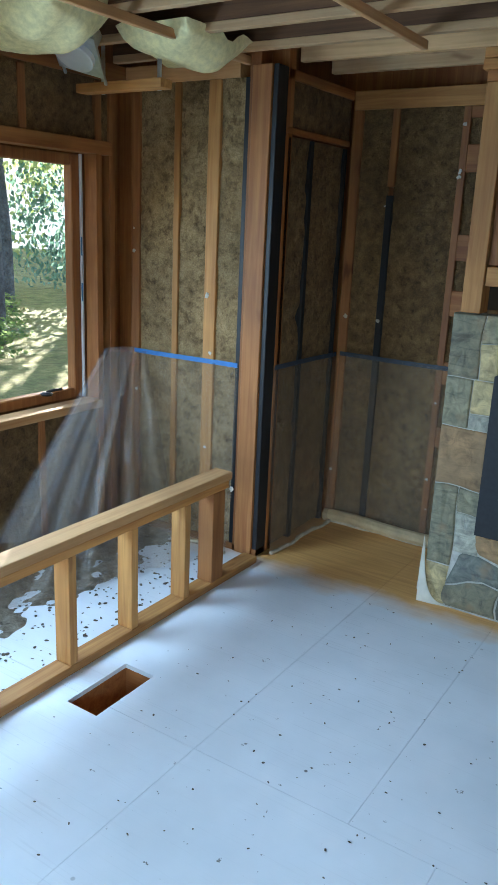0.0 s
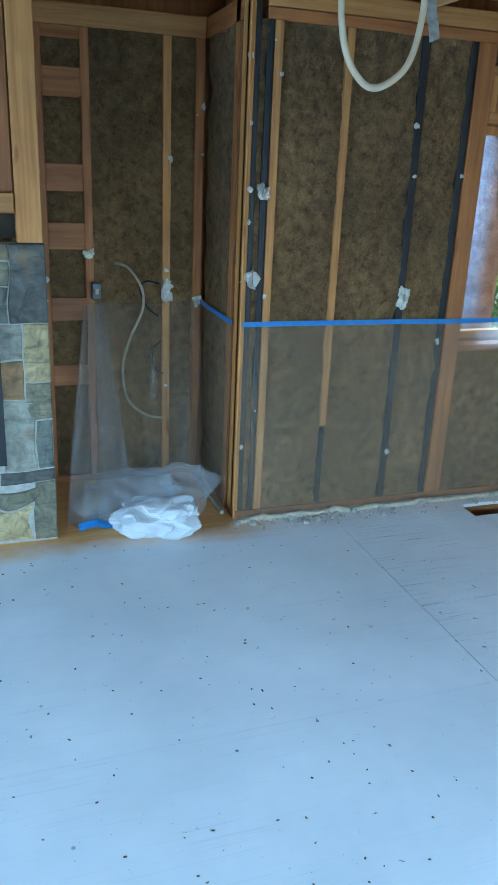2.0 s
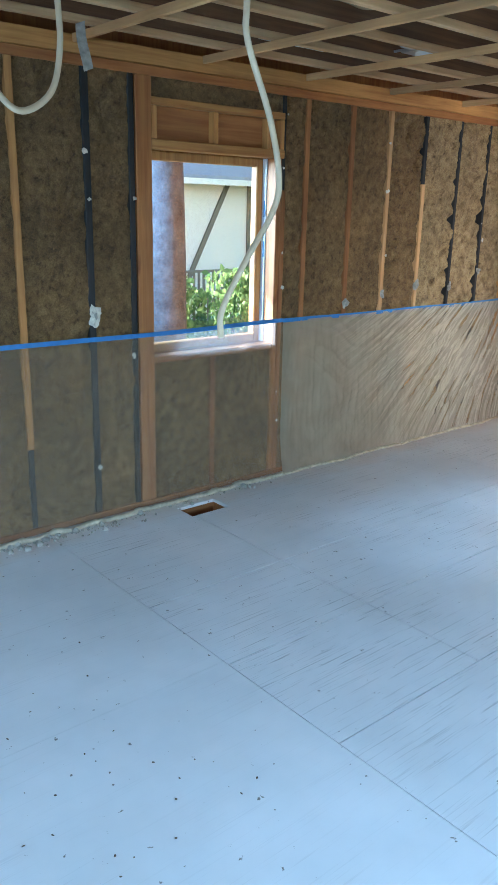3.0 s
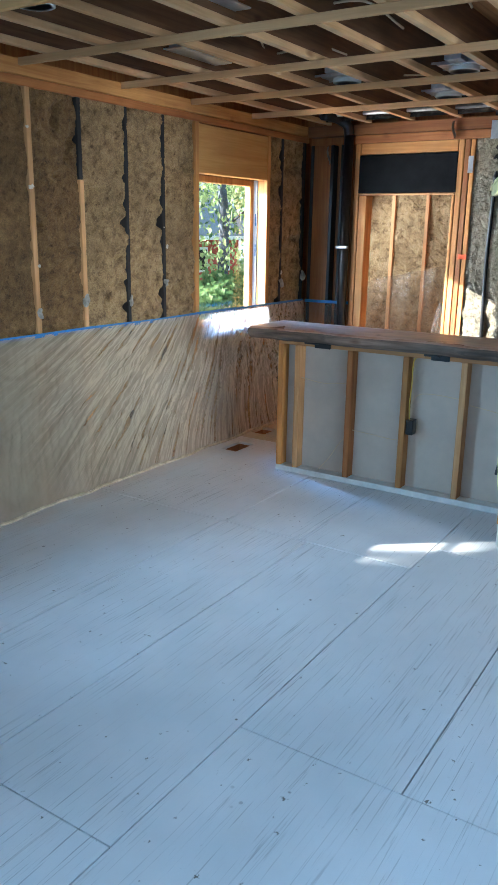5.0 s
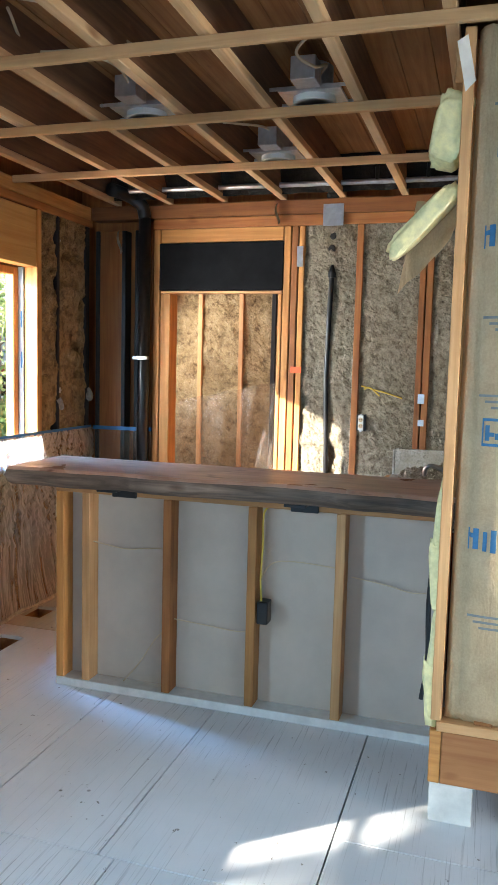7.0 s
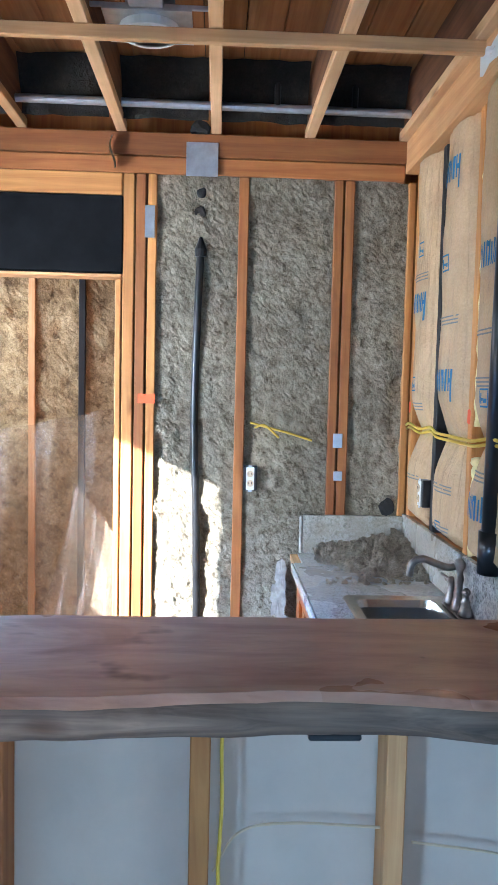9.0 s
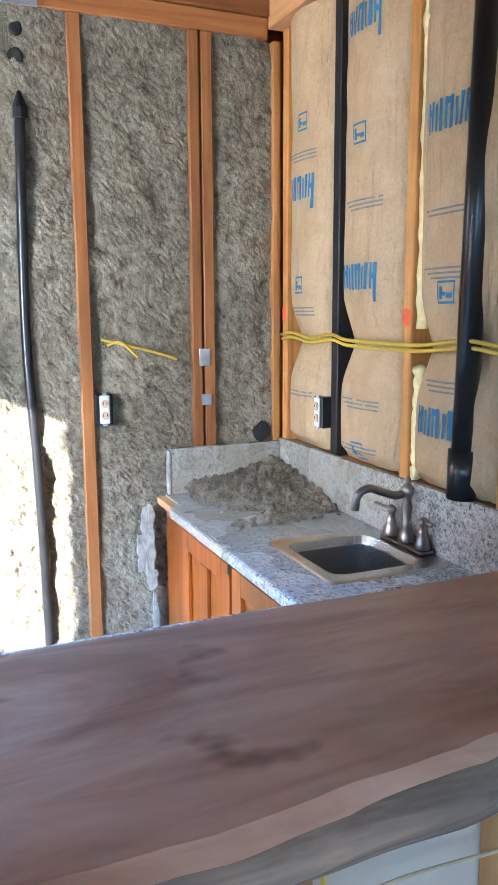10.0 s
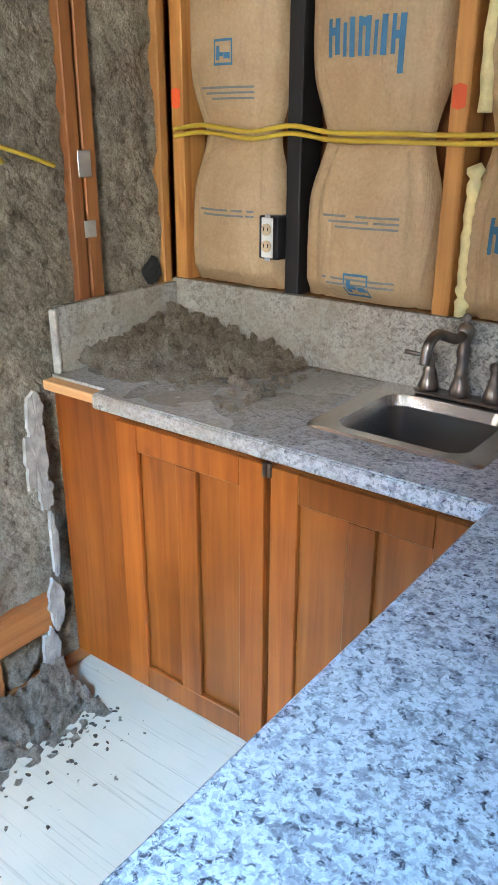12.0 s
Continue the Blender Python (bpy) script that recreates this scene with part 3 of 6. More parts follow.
wall_n.box("header", wood("glued_header", 0, (0.55, 0.27, 0.07), (0.68, 0.39, 0.13), 0.5, 0.1), 6.15, 7.10, 0.0, 0.09, 2.10, 2.44, "orange glued header beam")
wall_n.plate(6.15, 7.10, 0.89, 0.928, OLD)
wall_n.fill(6.15, 7.10, 0.03, 0.89, CELLW, seed=42)
for i, (a, z) in enumerate(((4.54, 1.2), (4.93, 1.25), (5.36, 1.22), (5.74, 1.32), (7.36, 1.25), (7.74, 1.3), (2.15, 1.2), (1.33, 1.72), (1.30, 1.3), (4.15, 1.15))):
    bm = bmesh.new()
    bmesh.ops.create_icosphere(bm, subdivisions=2, radius=0.03)
    for v in bm.verts:
        v.co = Vector(wall_n.at(a + v.co.x * 0.6, -0.008 + v.co.y * 0.4, z + v.co.z * (0.9 + i % 3 * 0.3))) + 0.026 * noise.noise_vector(v.co * 30 + Vector((i, 0, 0)))
    part("foam_scrap", bm, GYPSUM, wall_n.ob, "scrap of pale foam and paper")


def window(name, wall, a0, a1, z0, z1, d, label, m=FIR, sash=0.05, glass_label=""):
    ob = thing(name, label, "window", kind="structure")
    bm = bmesh.new()
    for q in ((a0, a0 + sash, z0, z1), (a1 - sash, a1, z0, z1), (a0 + sash, a1 - sash, z0, z0 + sash), (a0 + sash, a1 - sash, z1 - sash, z1)):
        p, r = wall.at(q[0], d, q[2]), wall.at(q[1], d + 0.06, q[3])
        add_box(bm, p[0], r[0], p[1], r[1], p[2], r[2], bevel=0.006)
    part("window_frame", bm, m[2], ob)
    p, r = wall.at(a0 + sash, d + 0.03, z0 + sash), wall.at(a1 - sash, d + 0.036, z1 - sash)
    pane = part("pane", box(p[0], r[0], p[1], r[1], p[2], r[2], bevel=0), GLASS, ob, "clear window glass")
    pane.visible_shadow = False
    bm = bmesh.new()
    for q in ((a1 + 0.001, a1 + 0.012, z0, z1), (a0 - 0.012, a0 - 0.001, z0, z1)):
        p, r = wall.at(q[0] - 0.004, 0.095, q[2]), wall.at(q[1] - 0.004, d, q[3])
        add_box(bm, p[0], r[0], p[1], r[1], p[2], r[2], bevel=0)
    part("flashing_wrap", bm, WRAP, ob, "white house wrap lapped into the opening")
    for zz in (z0 + 0.55, z0 + 0.8):
        p, r = wall.at(a1 - 0.0055, 0.1, zz), wall.at(a1 - 0.0045, d - 0.02, zz + 0.1)
        part("print_mark", box(p[0], r[0], p[1], r[1], p[2], r[2], bevel=0), INK, ob, "blue printed mark on the wrap")
    return ob


window("window_1", wall_n, 2.55, 3.47, 0.93, 2.085, 0.13, "wood-framed window facing the neighbouring house")
window("window_2", wall_n, 6.15, 7.10, 0.93, 2.10, 0.13, "wood-framed window facing sunlit trees")

# ---- alcove ----
wall_a = Wall("wall_alcove", 0, YA, 1, "recessed stud wall with brown cellulose behind the fireplace")
wall_a.backing(XA0 - 0.2, XA1 + 0.2, -0.3, ZD)
wall_a.plate(XA0, XA1, ZP, ZS, FIR)
wall_a.plate(XA0, XA1, 0, 0.04, OLD)
for a, m, z0, z1, w in ((-2.10, OLD, 0, ZP, 0.06), (-1.87, OLD, 2.0, ZP, 0.04), (-1.87, DARK, 0, 1.996, 0.04), (-1.47, OLD, 0, ZP, 0.04), (0.36, OLD, 0, ZP, 0.05), (0.60, OLD, 0, ZP, 0.045), (1.03, FIR, 0, ZP, 0.045), (1.21, OLD, 0, ZP, 0.05), (-1.1, OLD, 0, ZP, 0.04), (-0.6, OLD, 0, ZP, 0.04), (-0.1, OLD, 0, ZP, 0.04)):
    wall_a.stud(a, m, z0 + 0.041, z1 - 0.001, w)
for i, (a0, a1) in enumerate(((-2.07, -1.89), (-1.85, -1.49), (-1.45, -1.12), (-1.08, 0.34), (0.38, 0.58), (0.62, 1.01), (1.05, 1.19))):
    wall_a.fill(a0 - 0.005, a1 + 0.005, 0.03, ZP, CELL, seed=60 + i, back=0.03 if i == 4 else 0.016)
for z0, z1 in ((2.39, 2.448), (2.12, 2.26), (1.66, 1.8), (1.36, 1.5), (0.97, 1.1), (0.6, 0.72)):
    wall_a.box("block", OLD[0], 0.385, 0.578, 0.0, 0.02, z0, z1)
    wall_a.box("block", OLD[0], -1.45, -1.30, 0.0, 0.02, z0, z1)

wall_al = Wall("wall_alcove_west", 1, XA0, -1, "short return wall with tarred studs")
wall_al.backing(YL, YA, -0.3, ZD, d0=0.1, d1=0.16)
wall_al.plate(YL + 0.1, YA, 2.5, ZS, OLD)
wall_al.fill(YL + 0.1, YA, 2.285, 2.5, CELL, seed=79)
wall_al.plate(YL + 0.1, YA - 0.03, 2.25, 2.28, OLD, -0.004, 0.03)
for a, m, w in ((3.56, DARK, 0.03), (3.8, DARK, 0.035), (4.19, DARK, 0.03)):
    wall_al.stud(a, m, 0.0, 2.238, w, depth=0.06)
wall_al.fill(3.57, 3.79, 0.02, 2.24, CELL, seed=80)
wall_al.fill(3.81, 4.18, 0.02, 2.24, CELL, seed=81)
wall_ar = Wall("wall_alcove_east", 1, XA1, 1, "short return wall packed with cellulose")
wall_ar.backing(YW + 0.21, YA, -0.3, ZD, d0=0.1, d1=0.16)
wall_ar.plate(YW + 0.1, YA, ZP, ZS, OLD)
wall_ar.fill(YW + 0.03, YA, 0.0, ZP, CELL, seed=82)
wall_ar.stud(YW + 0.005, FIR, 0.0, ZS, 0.05, depth=0.012)

# ---- west corner with the big window ----
wall_l = Wall("wall_northwest", 0, YL, 1, "stud wall with cellulose beside the large window")
wall_l.backing(XL - 0.2, XA0, -0.3, ZD, d0=0.1, d1=0.16)
wall_l.plate(XL, XA0 - 0.22, ZP + 0.05, ZJ, PALE)
wall_l.plate(XL, XA0, 0, 0.04, OLD)
for a, m, w in ((-3.03, OLD, 0.06), (-2.74, FIR, 0.038), (-2.50, FIR, 0.075), (-2.30, DARK, 0.03)):
    wall_l.stud(a, m, 0.041, ZP + 0.049, w, depth=0.08)
wall_l.box("post", OLD[2], -2.27, -2.16, -0.01, 0.1, 0.0, ZS, "dark fir corner post")
wall_l.box("post", DARK[2], -2.158, XA0, 0.004, 0.1, 0.0, ZS, "tarred corner post")
for i, (a0, a1) in enumerate(((-3.0, -2.76), (-2.72, -2.54), (-2.46, -2.32))):
    wall_l.fill(a0 - 0.004, a1 + 0.004, 0.03, ZP + 0.05, CELLW, seed=90 + i)

wall_w = Wall("wall_west", 1, XL, -1, "stud wall round the large wood-framed window")
wall_w.backing(YR - 0.2, YL + 0.2, -0.3, ZD, [WA])
wall_w.plate(YR, YL, ZP + 0.05, ZJ, OLD)
wall_w.plate(YR, YL, 0, 0.04, OLD)
wall_w.plate(0.5, 3.3, 2.13, 2.2, OLD, -0.01)
wall_w.plate(0.5, 3.19, 0.755, 0.80, PALE, -0.03)
for a, z0, z1 in ((3.21, 0.04, 2.49), (3.31, 0.04, 2.49), (2.70, 2.2, 2.49), (2.2, 2.2, 2.49), (1.7, 2.2, 2.49), (0.56, 0.04, 2.49), (2.76, 0.04, 0.755), (2.3, 0.04, 0.755), (1.8, 0.04, 0.755), (1.3, 0.04, 0.755)):
    wall_w.stud(a, OLD, z0 + 0.001, z1, 0.045)
wall_w.fill(0.58, 3.3, 2.2, ZP + 0.05, CELL, seed=100)
wall_w.fill(0.58, 3.2, 0.03, 0.76, CELL, seed=101)
wall_w.fill(YR, 0.54, 0.03, ZP, CELL, seed=102, step=0.06)
window("window_3", wall_w, 0.6, 3.17, 0.80, 2.13, 0.11, "large wood-framed crank window facing the woods", OLD, 0.06)
crank = thing("window_crank", "dark folding crank handle on the window sill", "window crank")
bm = lathe(bmesh.new(), [(0.03, 0), (0.035, 0.01), (0.02, 0.02)], 14, pose(XL - 0.07, 2.86, 0.86))
tube(bm, [(XL - 0.07, 2.86, 0.878), (XL - 0.05, 2.9, 0.888), (XL - 0.05, 2.95, 0.885)], 0.008)
part("handle", bm, IRON, crank)

# ---- kitchen end wall with the doorway ----
wall_e = Wall("wall_east", 1, XK, 1, "kitchen stud wall packed with lumpy grey cellulose")
DY0, DY1, DZ = 2.165, 3.02, 2.02
wall_e.backing(YB - 0.2, YW + 0.2, -0.3, ZD, [(DY0, DY1, -0.3, DZ)], d0=0.1, d1=0.14)
wall_e.plate(YB, YW, 2.50, ZJ, OLD, -0.012)
wall_e.plate(DY1 + 0.06, 1.0, 2.43, 2.497, OLD)
wall_e.plate(YB, 2.02, 0, 0.04, OLD)
wall_e.box("header", BLACKBOARD, DY0 - 0.005, DY1 + 0.01, -0.006, 0.05, 2.025, 2.335, "black membrane over the door header")
wall_e.plate(DY0, DY1, 2.34, 2.428, FIR)
wall_e.plate(DY0, DY1, 2.005, 2.02, PALE, -0.004)
for a, m, w in ((DY0 - 0.028, FIR, 0.045), (DY0 - 0.078, OLD, 0.04), (DY0 - 0.125, FIR, 0.036), (DY1 + 0.03, FIR, 0.045), (1.665, OLD, 0.042), (1.272, OLD, 0.036), (1.226, OLD, 0.04), (0.965, FIR, 0.03)):
    wall_e.stud(a, m, 0.041, 2.428, w)
wall_e.stud(DY1 - 0.035, FIR, 0, 2.0, 0.07, depth=0.13)
wall_e.stud(DY0 + 0.012, FIR, 0, 2.0, 0.024, depth=0.13)
for i, (a0, a1) in enumerate(((1.69, 2.02), (1.295, 1.64), (0.98, 1.205))):
    wall_e.fill(a0 - 0.004, a1 + 0.004, 0.03, 2.43, CELLK, seed=120 + i, step=0.0115, rough=0.026, caves=0.12)
for a, m, w in ((3.50, DARK, 0.03), (3.30, DARK, 0.03), (3.19, DARK, 0.05)):
    wall_e.stud(a, m, 0, 2.43, w)
wall_e.box("panel", OLD[2], 3.31, 3.49, 0.01, 0.03, 0, 2.43, "brown plywood infill")
wall_e.box("panel", OLD[2], 3.09, 3.17, 0.02, 0.04, 0, 2.43)

wall_e.box("block", OLD[1], 1.46, 2.02, -0.012, 0.03, 0.17, 0.275, "low nailing board across the bay")

closet = Wall("wall_closet", 1, 8.82, 1, "closet back wall with warm cellulose between studs")
closet.backing(1.7, 3.9, -0.3, ZD)
closet.fill(1.7, 3.9, 0.0, ZP, fibre("dry_cellulose", (0.2, 0.13, 0.06), (0.5, 0.36, 0.19), (0.66, 0.52, 0.32), 1.2, 1.2), seed=140, rough=0.03, back=0.03)
for a, m in ((2.77, PALE), (3.12, PALE), (2.50, DARK), (3.5, PALE), (2.1, PALE)):
    closet.stud(a, m, 0, ZP, 0.036)
wall_cs = Wall("wall_closet_side", 0, 3.75, 1, "closet side wall of old boards")
wall_cs.backing(XK + 0.1, 9.0, -0.3, ZD, d0=0, d1=0.05)
wall_cr = Wall("wall_closet_end", 0, 1.85, -1, "closet side wall of old boards")
wall_cr.backing(XK + 0.14, 9.0, -0.3, ZD, d0=0, d1=0.05)

# ---- kitchen side wall with paper-faced batts ----
wall_s = Wall("wall_south", 0, YB, -1, "stud wall filled with paper-faced insulation batts")
wall_s.backing(XP + 0.01, XK + 0.2, 0.36, ZD, d0=0.12, d1=0.18)
wall_s.backing(5.95, XK + 0.2, -0.3, 0.358, d0=0.12, d1=0.18)
wall_s.plate(XP + 0.1, XK, 2.46, ZJ, PALE, -0.05)
wall_s.plate(6.1, XK, 1.0, 1.04, FIR, -0.012)
BAYS = ((7.765, FIR), (7.40, DARK), (7.0, FIR), (6.6, FIR), (6.2, FIR), (5.8, FIR))
for a, m in BAYS:
    wall_s.stud(a, m, 1.041, 2.459, 0.04)


def batt(wall, a0, a1, z0, z1, pinch, seed, parent):
    """A puffed paper-faced batt, tucked at its edges and pinched by the cable."""
    def f(u, v):
        z = z0 + (z1 - z0) * v
        g = 0.008 + 0.035 * math.exp(-((z - pinch) / 0.09) ** 2)
        a = a0 + g + (a1 - a0 - 2 * g) * u
        k = (4 * u * (1 - u)) ** 0.42
        pin = min(1.0, abs(z - pinch) / 0.13) ** 0.6
        puff = 0.075 * k * (0.3 + 0.7 * pin) * min(1, (z - z0) / 0.06 + 0.3)
        q = Vector((a * 5 + seed, z * 3.5, seed))
        crease = 0.014 * noise.noise(q) + 0.009 * abs(noise.noise(Vector((a * 22, z * 5, seed))))
        return wall.at(a, 0.045 - puff - crease * k + (0.012 if 0.1 < u < 0.14 or 0.86 < u < 0.9 else 0.0), z)
    return part("paper_batt", sheet(f, 30, 100), KRAFT, parent, "tan paper-faced batt", True), f


FACES = []
for i, ((a1, _), (a0, _)) in enumerate(zip(BAYS, BAYS[1:])):
    ob, f = batt(wall_s, a0 + 0.021, a1 - 0.021, 1.045, 2.455, 1.41, i * 7.3, wall_s.ob)
    FACES.append((a0, a1, f))


def print_patch(f, u0, u1, v0, v1, m, parent, name="print", lift=0.003, out=Vector((0, 1, 0)), n=6):
    return part(name, sheet(lambda u, v: Vector(f(u0 + (u1 - u0) * u, v0 + (v1 - v0) * v)) + out * lift, n, n), m, parent)


def big_mark(f, parent, out, u0, u1, v0, v1):
    """Five heavy blue strokes with short links between them."""
    w = (u1 - u0) / 5
    for k in range(5):
        u = u0 + w * k
        tall = v1 - (v1 - v0) * (0.0 if k == 0 else 0.75 if k == 4 else 0.82)
        print_patch(f, u + 0.1 * w, u + 0.42 * w, tall if k else v0 - 0.2 * (v1 - v0), v1, INK, parent, out=out)
        print_patch(f, u + 0.62 * w, u + 0.86 * w, v0 + 0.2 * (v1 - v0), v1 - 0.1 * (k % 2) * (v1 - v0), INK, parent, out=out)
        if k % 2 == 0:
            vm = v0 + (v1 - v0) * (0.5 + 0.15 * (k % 3))
            print_patch(f, u + 0.42 * w, u + 0.62 * w, vm, vm + 0.17 * (v1 - v0), INK, parent, out=out)


def small_mark(f, parent, out, u, v):
    """A framed blue emblem."""
    for a0, a1, b0, b1 in ((0, 0.19, 0, 0.004), (0, 0.19, 0.036, 0.04), (0, 0.012, 0.004, 0.036), (0.178, 0.19, 0.004, 0.036), (0.13, 0.165, 0.008, 0.03), (0.09, 0.13, 0.014, 0.02), (0.02, 0.085, 0.01, 0.019)):
        print_patch(f, u + a0, u + a1, v + b0, v + b1, INK, parent, out=out, n=3)


def fine_print(f, parent, out, u0, u1, v, lines):
    """Rows of print too small to read."""
    for k in range(lines):
        cut_at = u1 - 0.05 * ((k * 7) % 3)
        print_patch(f, u0, cut_at, v - 0.0085 * k, v - 0.0085 * k + 0.0035, BLUETXT, parent, out=out, n=4)


BLUETXT = plain("faded_blue_ink", (0.2, 0.21, 0.2), 0.8, 0, 0.15, 40, 0.0)
NORTH = Vector((0, 1, 0))
for i, (a0, a1, f) in enumerate(FACES):
    big, small, text = (((0.575,), (0.37, 0.74), (0.335, 0.135, 0.69)), ((0.36, 0.86), (0.66, 0.012), (0.14, 0.04, 0.55)), ((0.09, 0.62), (0.34,), (0.4, 0.5, 0.2)))[i % 3]
    for v in big:
        big_mark(f, wall_s.ob, NORTH, 0.24, 0.8, v, v + 0.065)
    for v in small:
        small_mark(f, wall_s.ob, NORTH, 0.4, v)
    for k, v in enumerate(text):
        fine_print(f, wall_s.ob, NORTH, 0.22, 0.78, v, 3 - k % 2)

# ---- raised partition by the bar ----
wall_p = Wall("wall_partition", 1, XP, 1, "raised partition filled with paper-faced batts on an orange rim beam")
wall_p.box("end_stud", PALE[2], 0.935, 0.97, -0.004, 0.09, 0.36, ZJ)
wall_p.plate(YR, YB, 0.325, 0.358, PALE, -0.008, 0.12)
wall_p.box("rim_beam", wood("rim_beam_fir", 1, (0.36, 0.13, 0.04), (0.5, 0.22, 0.08)), YR, YB - 0.02, -0.002, 0.045, 0.14, 0.324, "orange rim beam")
wall_p.box("rim_beam", FIR[1], YB - 0.018, YB + 0.02, -0.002, 0.12, 0.14, 0.324)
wall_p.box("post", plain("chalky_white_paint", (0.66, 0.64, 0.58), 0.7, 0, 0.2, 9, 0.3), 0.82, YB + 0.015, 0.005, 0.1, 0.0, 0.139, "white-painted short post")
wall_p.backing(YR, YB - 0.2, 0.3, ZD, d0=0.13, d1=0.17)
for a in (0.52, 0.12, -0.28):
    wall_p.stud(a, DARK if a > 0.5 else FIR, 0.36, ZJ, 0.038)
ob, fp = batt(wall_p, 0.54, 0.935, 0.36, ZJ, 5.0, 3.3, wall_p.ob)
WEST = Vector((-1, 0, 0))
for v in (0.69, 0.26):
    big_mark(fp, wall_p.ob, WEST, 0.2, 0.92, v, v + 0.04)
for v in (0.82, 0.42):
    small_mark(fp, wall_p.ob, WEST, 0.62, v)
for v in (0.89, 0.6, 0.49, 0.17):
    fine_print(fp, wall_p.ob, WEST, 0.3, 0.85, v, 3)
batt(wall_p, 0.14, 0.50, 0.36, ZJ, 5.0, 5.3, wall_p.ob)
batt(wall_p, -0.26, 0.10, 0.36, ZJ, 5.0, 6.3, wall_p.ob)
# Black board in place of the darkness under the partition.
crawl = tagged(new("wall_crawlspace", mesh(box(5.75, 5.8, YR, YB - 0.2, -0.02, 0.3, bevel=0), "crawl", VOID)), "near-black board for the unlit gap under the partition", "wall", kind="structure")

# ---- rear wall, closing the room, with its unseen glazed door and an added window ----
RD, RW = (-0.7, 2.7, 0.05, 2.15), (3.6, 5.2, 0.8, 2.2)
wall_r = Wall("wall_rear", 0, YR, -1, "plain board wall behind the walker")
wall_r.backing(XL - 0.2, XK, -0.3, ZD, [RD, RW], d0=0, d1=0.12, m=DRYWALL)
window("window_4", wall_r, *RD, 0.03, "wide glazed door to the garden")
window("window_5", wall_r, *RW, 0.03, "plain rear window")

# ---- ceiling ----
ceiling = thing("ceiling", "bare joists and straps under an old plank deck", "ceiling", kind="structure")
bm = bmesh.new()
y = YR - 0.1
rnd = random.Random(4)
while y < YA + 0.2:
    w = rnd.uniform(0.13, 0.15)
    add_box(bm, XL - 0.2, XK + 1.2, y, y + w - 0.004, ZD + rnd.uniform(0, 0.004), ZD + 0.03, bevel=0)
    y += w
part("deck", bm, DECK, ceiling, "old brown deck boards")
part("roof_cover", box(XL - 0.3, XK + 1.3, YR - 0.2, YA + 0.3, ZD + 0.036, ZD + 0.08, bevel=0), VOID, ceiling)
# Aged tone, darkened further for the joist sides' shade above the pale furring.
SHADEDJOIST = wood("aged_shaded_joist", 0, (0.12, 0.05, 0.02), (0.24, 0.11, 0.045), 0.85)
JY = [1.02 + 0.385 * k for k in range(-10, 7)]
for y in JY:
    w = rnd.uniform(-0.01, 0.01)
    z = ZJ + rnd.uniform(0, 0.004)
    part("furring", box(-2.1 if y > YL else XL, XK, y - 0.021 + w, y + 0.021 + w, z, z + 0.036), JOIST, ceiling)
    part("joist", box(-2.1 if y > YL else XL, XK, y - 0.019 + w, y + 0.019 + w, z + 0.037, ZD - 0.001, bevel=0), SHADEDJOIST, ceiling)
for k, x in enumerate((6.86, 6.06, 5.33, 4.5, 3.7, 2.9, 2.1, 1.3, 0.4, -0.5, -1.4, -2.3)):
    part("strap", box(x - 0.012, x + 0.012, YR, YW if x > XA1 else YL, ZS, ZJ - 0.001), STRAP, ceiling)
for k, y in enumerate((3.62, 3.95)):
    part("joist", box(XA0, XA1, y, y + 0.04, ZJ, ZJ + 0.14), JOIST, ceiling)

# ---- floor ----
HOLES = [(-1.965, -1.81, 1.83, 2.165), (2.605, 2.885, 3.24, 3.40), (6.215, 6.485, 3.23, 3.375), (6.80, 7.0, 3.33, 3.47)]
floor = thing("floor", "white-painted plywood subfloor with scuffs and nail marks", "floor", kind="structure")
G = 0.003
panels = []
for x0, x1, ys in ((XL - 0.15, -1.40, (YR - 0.1, -0.5, 1.9, 4.3)), (-1.40, -0.79, (1.9, 4.3)), (-0.79, 1.79, (1.9, 4.3)),
                   (-1.40, -0.5, (YR - 0.1, -0.54, 1.9)), (-0.5, 1.79, (YR - 0.1, -0.54, 1.9)),
                   (1.79, 2.63, (1.25, 1.87, 2.46, 3.7)), (2.63, 4.92, (1.25, 1.87, 2.46, 3.7)), (4.92, 6.64, (1.25, 1.93, 2.44, 3.8)), (6.64, 9.0, (1.25, 2.44, 3.8)),
                   (1.79, 3.3, (YR - 0.1, -1.2, 0.02, 1.25)), (3.3, 5.25, (YR - 0.1, -1.2, 0.02, 0.64, 1.25)), (5.25, 9.0, (YR - 0.1, -1.2, 0.02, 0.64, 1.25))):
    for y0, y1 in zip(ys, ys[1:]):
        g = G if x1 > 1.8 else 0.0007
        panels.append((x0 + g, x1 - g, y0 + g, y1 - g))
for p in panels:
    bm = bmesh.new()
    for a0, a1, b0, b1 in cut(p, HOLES):
        add_box(bm, a0, a1, b0, b1, -0.02, 0.0, bevel=0)
    part("plywood_sheet", bm, WARMPAINT if p[0] > 6.6 else PAINT, floor)
sub = thing("subfloor", "near-black plate for the unlit cavity below the floor openings", "floor", kind="structure")
part("cavity", box(XL - 0.2, 9.1, YR - 0.2, 4.5, -0.34, -0.3, bevel=0), VOID, sub)
